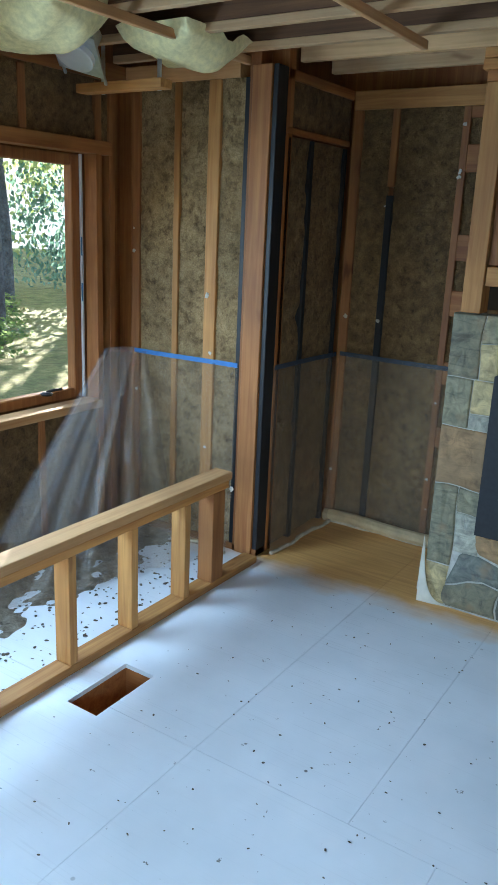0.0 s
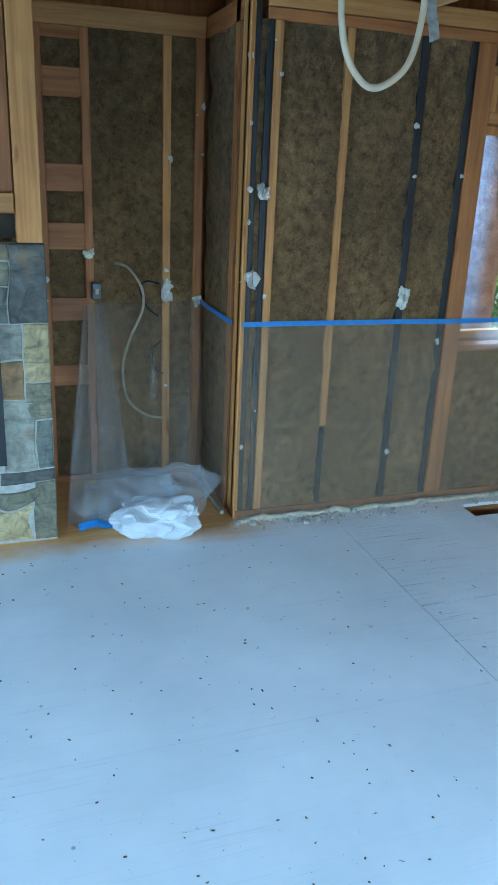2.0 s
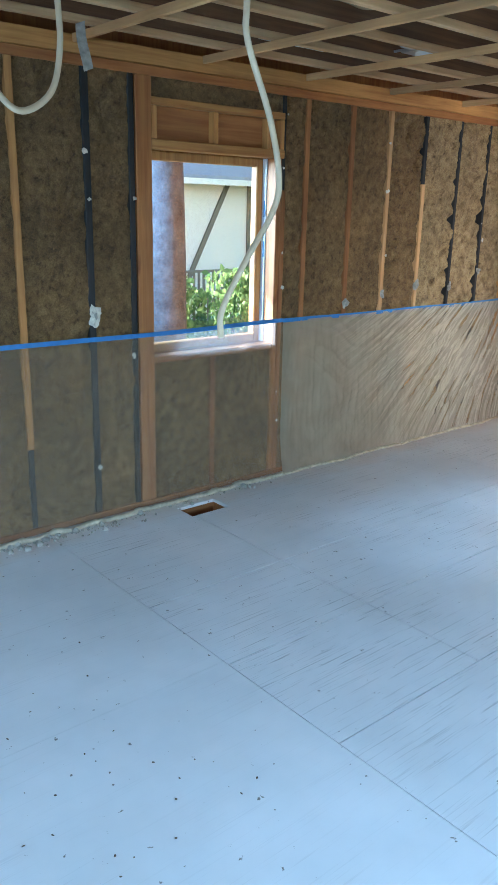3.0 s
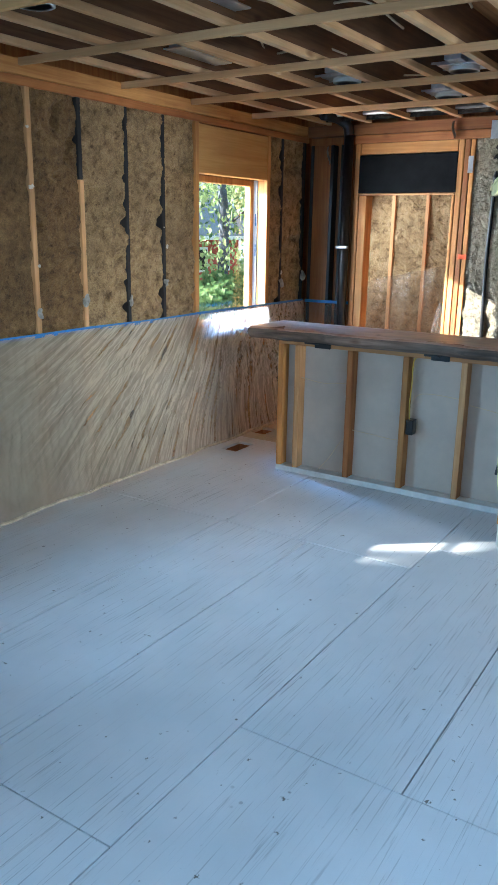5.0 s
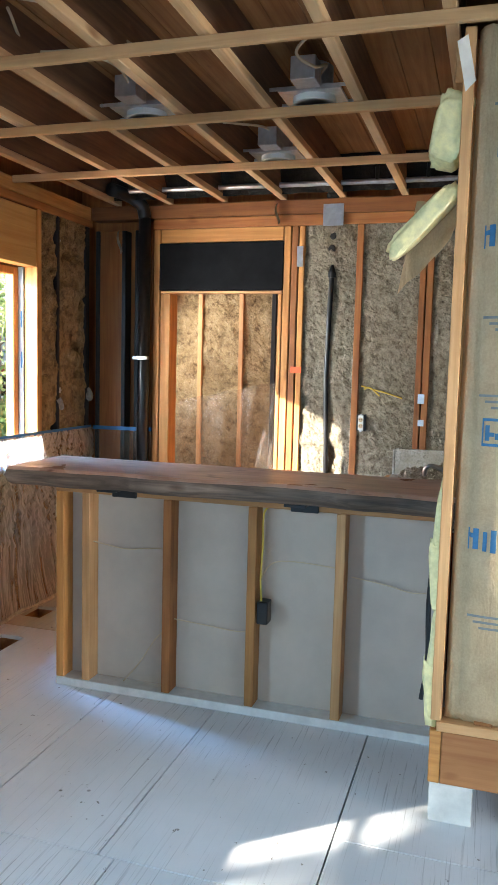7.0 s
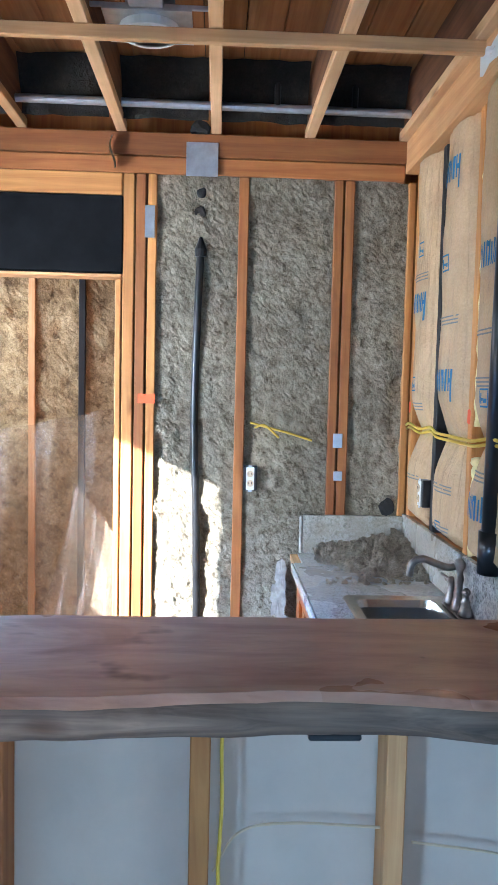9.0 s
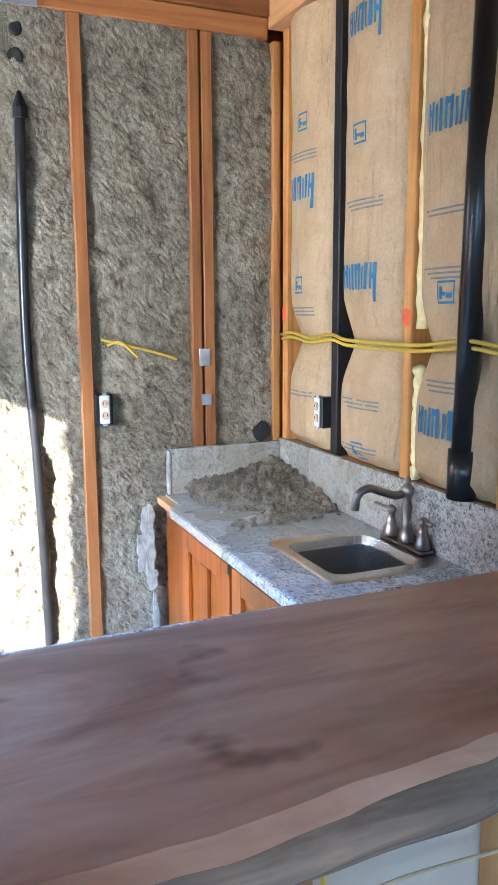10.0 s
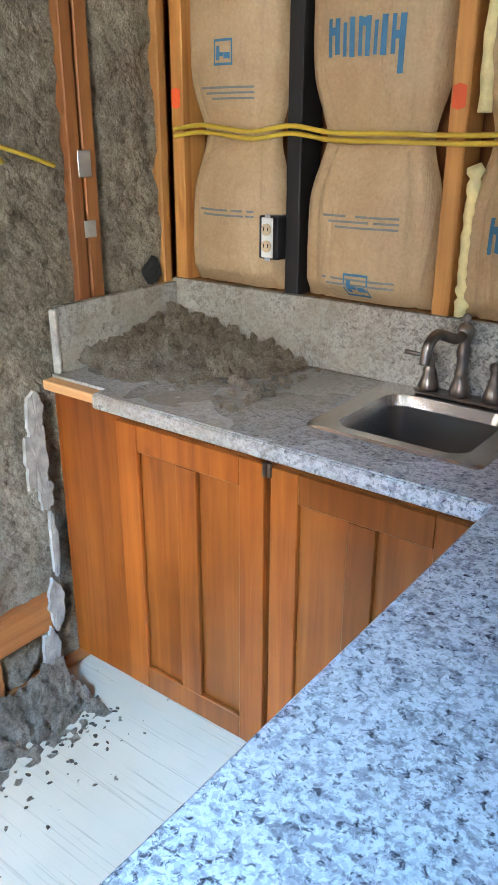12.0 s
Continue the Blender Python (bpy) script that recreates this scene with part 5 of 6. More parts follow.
tap = thing("bridge_faucet", "aged nickel high-arc bar faucet with two lever handles", "faucet")
TX, TY = 6.918, 0.99
part("deck_plate", box(TX - 0.1, TX + 0.1, TY - 0.024, TY + 0.024, CZ + 0.0062, CZ + 0.014, bevel=0.003), NICKEL, tap)
turned = [(0.022, 0), (0.024, 0.006), (0.019, 0.022), (0.013, 0.04), (0.015, 0.046), (0.011, 0.052), (0.01, 0.066), (0.014, 0.072), (0.013, 0.08), (0.006, 0.088)]
for dx in (-0.075, 0.075):
    bm = lathe(bmesh.new(), turned, 18, pose(TX + dx, TY, CZ + 0.014))
    sgn = 1 if dx > 0 else -1
    tube(bm, [(TX + dx - sgn * 0.012, TY - 0.004, CZ + 0.092), (TX + dx + sgn * 0.02, TY + 0.005, CZ + 0.092), (TX + dx + sgn * 0.055, TY + 0.016, CZ + 0.096)], [0.006, 0.004, 0.0065], 8)
    part("handle", bm, NICKEL, tap, smooth=True)
bm = lathe(bmesh.new(), [(0.022, 0), (0.024, 0.006), (0.02, 0.022), (0.014, 0.045), (0.016, 0.052), (0.012, 0.06), (0.013, 0.085), (0.016, 0.1), (0.012, 0.115), (0.012, 0.125), (0.018, 0.135), (0.019, 0.15), (0.012, 0.16), (0.006, 0.165), (0.009, 0.172), (0.009, 0.178), (0.003, 0.184)], 20, pose(TX, TY, CZ + 0.014))
part("body", bm, NICKEL, tap, smooth=True)
part("spout", tube(bmesh.new(), spline([(TX, TY, CZ + 0.156), (TX + 0.004, TY + 0.035, CZ + 0.148), (TX + 0.01, TY + 0.075, CZ + 0.16), (TX + 0.014, TY + 0.115, CZ + 0.172), (TX + 0.018, TY + 0.145, CZ + 0.155), (TX + 0.02, TY + 0.152, CZ + 0.115)]), 0.0115, 12), NICKEL, tap, smooth=True)

pile = thing("insulation_pile", "loose heap of brown cellulose fallen in the counter corner", "insulation debris")


def heap(u, v):
    x, y = XK - 0.035 - 0.5 * u, YB + 0.016 + 0.38 * v
    h = 0.07 * max(0.0, 1 - 1.1 * u - 0.6 * v) ** 0.9 + 0.03 * max(0, 1 - u * 1.05) * max(0, 1 - v * 1.05)
    q = Vector((x * 26, y * 26, 0))
    w = (noise.noise(q) + 0.6 * noise.noise(q * 2.3)) * 0.03 * min(1, h / 0.03)
    return (x, y, CZ - 0.003 + max(0, h + w))


part("mound", sheet(heap, 90, 70), FLUFF, pile)
rnd = random.Random(8)
bm = bmesh.new()
for k in range(750):
    u, v = rnd.random() ** 1.3, rnd.random() ** 1.2
    p = Vector(heap(u, v))
    if p.z < CZ + 0.004 and rnd.random() < 0.75:
        continue
    t = bmesh.new()
    bmesh.ops.create_icosphere(t, subdivisions=1, radius=rnd.uniform(0.004, 0.018))
    for w in t.verts:
        w.co += 0.011 * noise.noise_vector(w.co * 90 + Vector((k, 0, 0)))
    join(bm, t, pose(p.x, p.y, max(p.z, CZ + 0.002)))
tagged(part("clumps", bm, FLUFF, pile), kind="stuff")

# Unseen boards added outside so that no sun leaks into the alcove.
shell = thing("alcove_sun_block", "unseen dark boards added outside to keep sun out of the alcove", "sheathing", kind="structure")
for b6 in ((-2.42, 1.52, 4.46, 4.48, -0.5, 3.0), (-2.42, -2.40, 3.75, 4.455, -0.5, 3.0), (1.50, 1.52, 3.75, 4.455, -0.5, 3.0), (-2.42, 1.52, 3.6, 4.48, 3.005, 3.03)):
    part("board", box(*b6), VOID, shell)

# ---- plastic film and blue tape ----


def film_sheet(name, wall, a0, a1, seed, label, z1=TAPE, pulls=(), flare=0.05, m=None, amp=0.011, hem=0.011, tape=None):
    """Film hung from a tape line; pulls are points of it that gather folds like spokes."""
    n = max(12, round((a1 - a0) / (0.011 if pulls else 0.022)))

    def f(u, v):
        a, z = a0 + (a1 - a0) * u, 0.012 + (z1 - 0.012) * v
        q = Vector((a * 13, z * 2.2, seed))
        w = (1 - abs(noise.noise(q))) ** 3 * 0.7 + 0.5 * abs(noise.noise(q * 2.3)) + 0.5 * noise.noise(Vector((a * 2, z * 2, seed)))
        w *= 0.35 if pulls else 1.0
        for pa, pz, far, many in pulls:
            r, th = math.hypot(a - pa, z - pz), math.atan2(pz - z, a - pa)
            bend = th + 0.12 * noise.noise(Vector((a * 1.5, z * 1.5, seed)))
            ridge = (1 - abs(noise.noise(Vector((bend * many, r * 0.7, pa))))) ** 5 + 0.5 * (1 - abs(noise.noise(Vector((bend * many * 2.3, r * 0.9, pa + 3))))) ** 6
            w += 1.5 * ridge * math.exp(-(r / far) ** 2) * min(1.0, r / 0.12)
        d = -0.012 - amp * w * (0.3 + 0.7 * math.sin(math.pi * min(1, v * 0.95 + 0.03))) - flare * (1 - v) ** 5 * (1 + 0.6 * noise.noise(Vector((a * 3, seed, 0))))
        return wall.at(a, d, z)
    ob = thing(name, label, "plastic sheeting", "wall plastic")
    part("film", sheet(f, n, 90 if pulls else 46), m or FILM, ob, smooth=True)
    part("tape", sheet(lambda u, v: wall.at(a0 + (a1 - a0) * u, -0.0155 - 0.003 * noise.noise(Vector((u * 40, seed, 0))), z1 - 0.012 + 0.026 * v + 0.012 * noise.noise(Vector((a0 + (a1 - a0) * u, seed, 1)))), n, 2), tape or BLUETAPE, ob, "blue masking tape" if tape is None else "blue tape coloured dark for the alcove shade")
    pts, rs = [], []
    for k in range(121):
        a = a0 + (a1 - a0) * k / 120
        g = noise.noise(Vector((a * 9, seed, 5)))
        rs.append(hem * (1 + 0.5 * g + 0.35 * noise.noise(Vector((a * 31, seed, 2)))))
        pts.append(wall.at(a, -0.02 - flare * (1 + 0.6 * noise.noise(Vector((a * 3, seed, 0)))) + 0.012 * g, rs[-1] * 0.9))
    part("hem", tube(bmesh.new(), pts, rs, 8), HEM, ob, "dusty rolled hem on the floor", True)
    return ob


HEM = plain("dusty_hem", (0.46, 0.38, 0.27), 0.75, 0, 0.3, 22, 0.6)
# Blue tape in a near-black tone that stands for the alcove's shade.
SHADETAPE = plain("shaded_blue_tape", (0.03, 0.04, 0.06), 0.6, 0, 0.3, 30, 0.1)
film_sheet("plastic_sheeting", wall_n, 1.25, 3.55, 1, "clear plastic film taped along the wall in blue", amp=0.009, hem=0.016)
film_sheet("plastic_sheeting", wall_n, 3.552, 7.76, 2, "creased clear plastic film taped below the windows", pulls=((6.75, 2.0, 2.3, 46), (7.6, 1.7, 1.2, 24)), amp=0.03, m=FILMB)
film_sheet("plastic_sheeting", wall_al, 3.50, 4.22, 3, "clear plastic film on the alcove return", tape=SHADETAPE)
film_sheet("plastic_sheeting", wall_a, -2.1, -1.2, 4, "clear plastic film on the alcove wall", tape=SHADETAPE, amp=0.03)
film_sheet("plastic_sheeting", wall_ar, 3.6, 4.22, 5, "clear plastic film on the alcove return", flare=0.02)
film_sheet("plastic_sheeting", wall_e, 3.07, 3.52, 6, "clear plastic film in the kitchen corner", flare=0.02)


def drape(name, label, top0, top1, bot0, bot1, folds, amp, seed, m, nu=60, nv=50, sag=0.0):
    t0, t1, b0, b1 = (Vector(p) for p in (top0, top1, bot0, bot1))

    def f(u, v):
        p = (t0.lerp(t1, u)).lerp(b0.lerp(b1, u), v)
        n = (t1 - t0).cross(b0 - t0).normalized()
        w = math.sin(u * folds * math.tau + 2 * noise.noise(Vector((u * 3, v * 2, seed)))) * (0.2 + v) + 0.8 * noise.noise(Vector((u * 9, v * 3, seed)))
        q = p + n * amp * w
        q.z = max(0.006, q.z - sag * math.sin(math.pi * v))
        return q
    ob = thing(name, label, "plastic sheeting")
    part("film", sheet(f, nu, nv), m, ob, smooth=True)
    return ob


film_sheet("plastic_sheeting", wall_l, -3.02, -2.29, 7, "clear plastic film beside the large window")
drape("plastic_drape", "clear plastic film swept down from the window corner", (-3.04, 3.2, 1.08), (-2.9, 3.37, 1.08), (-2.78, 1.9, 0.01), (-2.4, 3.1, 0.01), 5, 0.03, 3, FILM)
drape("plastic_drape", "clear film falling from the window jamb in a gathered cone", (-3.06, 3.2, 1.10), (-2.98, 3.36, 1.10), (-2.95, 2.3, 0.25), (-2.78, 2.75, 0.02), 5, 0.025, 5, FILMTHICK)
drape("plastic_drape", "clear film hanging loose beside the fireplace", (0.56, 4.2, 1.08), (1.22, 4.22, 1.08), (0.38, 3.66, 0.01), (1.2, 3.95, 0.01), 4, 0.03, 8, FILM)
drape("plastic_drape", "gathered film against the fireplace side", (0.55, 4.19, 1.07), (0.66, 4.2, 1.07), (0.36, 3.6, 0.01), (0.72, 3.6, 0.01), 3, 0.04, 9, FILMTHICK)
drape("plastic_drape", "clear film tented over the closet studs", (8.77, 2.25, 1.45), (8.77, 3.4, 1.2), (8.2, 2.18, 0.01), (8.5, 3.5, 0.01), 4, 0.05, 12, FILM)
drape("plastic_drape", "bright film gathered at the door jamb", (8.6, 2.5, 1.05), (8.0, 2.2, 0.9), (7.98, 2.62, 0.01), (7.92, 2.2, 0.01), 3, 0.04, 13, FILM)
bundle = thing("plastic_bundle", "crumpled heap of white and clear plastic on the floor", "plastic sheeting")
for i, (x, y, z, sx, sy, sz, m) in enumerate(((0.84, 3.5, 0.07, 0.25, 0.18, 0.11, WRAP), (0.72, 3.72, 0.1, 0.28, 0.22, 0.16, FILMTHICK), (0.95, 3.74, 0.11, 0.25, 0.2, 0.17, FILMTHICK))):
    bm = bmesh.new()
    bmesh.ops.create_icosphere(bm, subdivisions=5, radius=1.0)
    for v in bm.verts:
        k = 1 + 0.32 * noise.noise(v.co * 1.6 + Vector((i * 5, 0, 0))) - 0.3 * abs(noise.noise(v.co * 2.4 + Vector((0, i, 0)))) - 0.03 * abs(noise.noise(v.co * 7.0))
        v.co = Vector((x + v.co.x * sx * k, y + v.co.y * sy * k, max(0.003, z + v.co.z * sz * k)))
    part("film_fold", bm, m, bundle)
part("blue_strip", tube(bmesh.new(), spline([(0.42, 3.56, 0.03), (0.5, 3.55, 0.05), (0.56, 3.58, 0.02), (0.66, 3.56, 0.03)]), 0.022, 6), BLUETAPE, bundle, "crumpled blue tape")
flap = thing("paper_flap", "curled pale masking film at the stone corner", "masking film")
part("sheet", sheet(lambda u, v: (-1.195 + 0.2 * v * u + 0.012 * math.sin(u * 5), FY - 0.012 - 0.03 * v * (1 - u) - 0.012 * math.sin(v * 4), 0.004 + 0.36 * (1 - v) ** 1.4 * (1 - u * 0.8) ** 1.2), 16, 18), plain("pale_masking", (0.62, 0.58, 0.48), 0.6), flap, smooth=True)
roll = thing("floor_roll", "rolled dusty film along the alcove base", "masking film")
part("roll", tube(bmesh.new(), spline([(-2.1, 4.19, 0.04), (-1.9, 4.2, 0.045), (-1.6, 4.18, 0.04), (-1.2, 4.19, 0.04)]), 0.038, 10), plain("tan_roll", (0.5, 0.36, 0.2), 0.8, 0, 0.2, 9, 0.4), roll)
foam = thing("foam_debris", "pale foam crumbs along the wall base", "debris", kind="stuff")
bm = bmesh.new()
rnd = random.Random(21)
for k in range(240):
    x = rnd.choice((rnd.uniform(1.2, 2.4), rnd.uniform(1.2, 3.4), rnd.uniform(1.2, 2.2)))
    y = YW - 0.05 - abs(rnd.gauss(0, 0.05)) if x < 4 else 1.0 + rnd.uniform(0, 0.5)
    t = bmesh.new()
    bmesh.ops.create_icosphere(t, subdivisions=1, radius=rnd.uniform(0.004, 0.028 if k % 6 == 0 and x < 4 else 0.009))
    for v in t.verts:
        v.co += 0.006 * noise.noise_vector(v.co * 60 + Vector((k, 0, 0)))
    join(bm, t, pose(x, y, 0.004))
part("crumbs", bm, GYPSUM, foam)
litter = thing("insulation_litter", "scattered brown insulation crumbs on the floor", "debris", kind="stuff")
bm = bmesh.new()
for k in range(900):
    r = rnd.random()
    if r < 0.55:
        x, y = rnd.uniform(-3.0, -2.2), 0.6 + 2.7 * rnd.random()
        x = min(x, -2.2)
    elif r < 0.8:
        x, y = XK - 0.05 - abs(rnd.gauss(0, 0.12)), rnd.uniform(1.46, 2.0)
    else:
        x, y = rnd.uniform(-1.8, 1.5), rnd.uniform(1.2, 3.3)
    big = r < 0.8
    t = bmesh.new()
    bmesh.ops.create_icosphere(t, subdivisions=1, radius=rnd.uniform(0.003, (0.008 if r < 0.55 else 0.006) if big else 0.004))
    for v in t.verts:
        v.co = Vector((v.co.x * 1.6, v.co.y, v.co.z * 0.5)) + 0.007 * noise.noise_vector(v.co * 50 + Vector((k, 0, 0)))
    join(bm, t, pose(x, y, 0.002, 0, 0, rnd.uniform(0, 360)))
part("crumbs", bm, fibre("dark_crumbs", (0.09, 0.07, 0.05), (0.2, 0.16, 0.12), (0.32, 0.27, 0.2), 2), litter)

drift = thing("insulation_drift", "brown cellulose fallen behind the knee wall", "insulation debris")
part("drift", sheet(lambda u, v: (-3.06 + 0.62 * u, 0.6 + 2.75 * v, -0.006 + max(0.0, 0.05 * (1 - u) ** 1.5 + 0.05 * (noise.noise(Vector((u * 5, v * 16, 2))) + 0.6 * noise.noise(Vector((u * 13, v * 40, 4)))) * (1 - u) ** 0.5)), 60, 200), FLUFF, drift)

# ---- ceiling fittings ----


def can_light(x, y, z=2.645, ang=0.0):
    ob = thing("recessed_light", "galvanised recessed light housing hung between joists", "recessed light", "recessed lights", at=(x, y, z))
    ob.rotation_euler = (0, 0, radians(ang))
    part("plate", box(-0.11, 0.11, -0.13, 0.13, -0.004, 0.004, bevel=0.001), GALV, ob)
    part("ring", lathe(bmesh.new(), [(0.086, -0.03), (0.09, -0.028), (0.09, -0.004), (0.078, -0.004), (0.074, -0.03)], 28), WHITE, ob, "pale round trim ring")
    part("lens", lathe(bmesh.new(), [(0.074, -0.016), (0.04, -0.012), (0.01, -0.01)], 28), GALV, ob)
    part("housing", lathe(bmesh.new(), [(0.075, 0.005), (0.075, 0.12), (0.06, 0.13)], 20), GALV, ob)
    part("wiring_box", box(-0.22, -0.115, -0.05, 0.05, 0.0, 0.09), GALV, ob)
    for s in (-1, 1):
        part("hanger_bar", box(-0.1 * s - 0.006, -0.1 * s + 0.006, -0.19, 0.19, 0.005, 0.017, bevel=0.001), GALV, ob)
    return ob


for x, y in ((6.16, 2.37), (6.14, 1.60), (6.98, 1.985), (3.9, 2.75)):
    can_light(x, y)
for x, y in ((5.25, 2.95), (3.3, 3.12), (4.3, 2.2)):
    d = thing("duct_plate", "flat galvanised duct plate between the joists", "duct", "duct plates")
    part("plate", box(x - 0.25, x + 0.25, y - 0.14, y + 0.14, 2.66, 2.668), GALV, d)
    part("collar", box(x - 0.2, x + 0.2, y - 0.1, y + 0.1, 2.669, 2.79), GALV, d)
lamp = can_light(-2.72, 2.68, 2.5, 20)
lamp.rotation_euler = (radians(-28), radians(14), radians(25))
board = thing("loose_board", "short pale board hanging under the ceiling", "board")
part("plank", box(-2.95, -2.42, 2.9, 2.98, 2.38, 2.42), FIR[0], board)
for x in (-2.85, -2.5):
    part("hanger", box(x - 0.01, x + 0.01, 2.981, 2.99, 2.38, ZJ + 0.02, bevel=0.001), GALV, board)


def puff(name, label, x0, x1, y0, y1, z, h, m, seed, cat="insulation batt"):
    ob = thing(name, label, cat, "ceiling insulation")
    part("batt", sheet(lambda u, v: (x0 + (x1 - x0) * u, y0 + (y1 - y0) * v, z - h * (16 * u * (1 - u) * v * (1 - v)) ** 0.4 - 0.35 * h * noise.noise(Vector((u * 5 * (x1 - x0), v * 4, seed)))), 40, 12), m, ob, smooth=True)
    return ob


PINK = fibre("pink_wool", (0.3, 0.13, 0.1), (0.5, 0.24, 0.19), (0.62, 0.36, 0.28), 1.5)
CPAPER = plain("faded_kraft", (0.3, 0.2, 0.11), 0.7, 0, 0.25, 5, 0.5)
k = 0
for ya, yb in zip(JY[4:], JY[5:] + [YW + 0.1]):
    for x0, x1 in ((-3.0, -1.2), (-1.15, 0.9), (0.95, 2.4), (2.45, 3.75)):
        k += 1
        if ya < 0.6 and x0 > 2:
            continue
        puff("ceiling_batt", "sagging paper-faced batt between the joists", x0, x1 - 0.2 * (k % 3), ya + 0.022, yb - 0.022, ZJ + 0.15, 0.07, (CPAPER, CPAPER, PINK)[k % 3], k * 3.7)
for i, (x0, x1, y0, y1, z, h) in enumerate(((-3.05, -2.4, 2.2, 2.62, 2.62, 0.16), (-2.6, -2.2, 2.8, 3.3, 2.62, 0.14))):
    puff("hanging_wool", "yellow glass wool sagging from the ceiling corner", x0, x1, y0, y1, z, h, GLASSWOOL, 50 + i)


def cable(name, label, pts, r, m, cat="cable"):
    ob = thing(name, label, cat)
    part("run", tube(bmesh.new(), spline(pts), r, 8), m, ob, smooth=True)
    return ob


cable("hanging_cable", "thick cream cable hanging in a loop from the ceiling", [(0.93, 1.95, 2.75), (0.955, 1.95, 2.5), (0.958, 1.95, 2.317), (0.966, 1.95, 2.177), (1.001, 1.95, 2.08), (1.073, 1.95, 2.03), (1.165, 1.95, 2.086), (1.2, 1.95, 2.203), (1.199, 1.95, 2.35), (1.18, 1.95, 2.75)], 0.0095, WIREW)
cable("hanging_cable", "thick cream cable hanging loose from the ceiling", [(1.17, 1.1, 2.75), (1.183, 1.1, 2.4), (1.188, 1.1, 2.197), (1.192, 1.1, 2.115), (1.26, 1.1, 1.969), (1.292, 1.1, 1.844), (1.273, 1.1, 1.771), (1.202, 1.1, 1.673), (1.133, 1.1, 1.563), (1.13, 1.1, 1.5)], 0.007, WIREW)
for i, (x0, y0, x1, y1) in enumerate(((4.2, 2.1, 5.2, 1.6), (4.6, 3.0, 5.6, 2.1), (5.3, 2.5, 6.1, 2.4), (5.6, 1.4, 6.2, 1.7), (6.2, 2.2, 7.0, 2.0), (4.0, 1.4, 5.0, 1.2))):
    xm, ym = (x0 + x1) / 2, (y0 + y1) / 2
    cable("ceiling_cable", "pale cable slung through the joists", [(x0, y0, 2.74), (x0 * 0.7 + x1 * 0.3, y0 * 0.7 + y1 * 0.3 + 0.1, 2.70), (xm, ym, 2.68 + 0.03 * (i % 3)), (x0 * 0.3 + x1 * 0.7, y0 * 0.3 + y1 * 0.7 - 0.08, 2.72), (x1, y1, 2.66)], 0.006, WIREW)
pipes = thing("ceiling_pipe", "grey steel pipe run along the wall top", "pipe")
part("run", tube(bmesh.new(), [(7.62, 1.0, 2.64), (7.62, 3.4, 2.65)], 0.016, 10), GALV, pipes)
for y in (1.25, 1.55, 2.75):
    part("riser", tube(bmesh.new(), [(7.62, y, 2.64), (7.62, y, 2.78)], 0.013, 8), PIPE, pipes)
vent = thing("waste_pipe", "black drain pipe beside the doorway", "pipe")
part("pipe", tube(bmesh.new(), [(7.76, 3.125, 0), (7.76, 3.125, 2.5)], 0.042, 18), PIPE, vent, smooth=True)
part("elbow", tube(bmesh.new(), spline([(7.76, 3.125, 2.5), (7.74, 3.14, 2.58), (7.66, 3.2, 2.63), (7.5, 3.25, 2.64)]), 0.043, 16), PIPE, vent, smooth=True)
part("clamp", box(7.70, 7.73, 3.07, 3.18, 1.55, 1.575), GALV, vent)

# ---- kitchen wall fittings ----
conduit = thing("drain_line", "black pipe half buried in the grey insulation", "pipe")
part("line", tube(bmesh.new(), spline([(7.815, 1.825, 0.0), (7.806, 1.83, 0.5), (7.803, 1.84, 1.0), (7.81, 1.855, 1.4), (7.804, 1.85, 1.8), (7.806, 1.84, 2.13)]), 0.0165, 10), PIPE, conduit, smooth=True)
part("tip", lathe(bmesh.new(), [(0.024, 0), (0.026, 0.03), (0.006, 0.08)], 12, pose(7.806, 1.84, 2.10)), PIPE, conduit)
# Flattened black lumps paint the shade inside holes in the fill.
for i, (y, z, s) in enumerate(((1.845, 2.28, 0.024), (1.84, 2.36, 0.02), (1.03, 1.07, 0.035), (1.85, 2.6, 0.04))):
    h = thing("shaded_hollow", "near-black lump for the shade in an insulation hole", "hole")
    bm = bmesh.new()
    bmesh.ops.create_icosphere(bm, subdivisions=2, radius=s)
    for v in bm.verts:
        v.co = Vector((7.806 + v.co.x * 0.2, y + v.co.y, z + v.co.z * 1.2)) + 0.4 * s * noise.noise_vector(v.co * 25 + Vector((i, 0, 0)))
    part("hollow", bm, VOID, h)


def thin_plate(x0, x1, y0, y1, z0, z1, label="torn paper-tape scrap on a stud, drawn as a metal plate"):
    ob = thing("thin_plate", label, "nail plate", "nail plates")
    part("plate", box(x0, x1, y0, y1, z0, z1, bevel=0.001), GALV, ob)


thin_plate(7.782, 7.787, 1.775, 1.905, 2.42, 2.555, "large galvanised tie plate at the wall top")
# Torn paper-tape scraps on the studs, drawn as small metal plates.
thin_plate(7.793, 7.797, 2.03, 2.07, 2.17, 2.30)
thin_plate(7.794, 7.797, 1.228, 1.268, 1.32, 1.38)
thin_plate(7.794, 7.797, 1.225, 1.262, 1.18, 1.22)


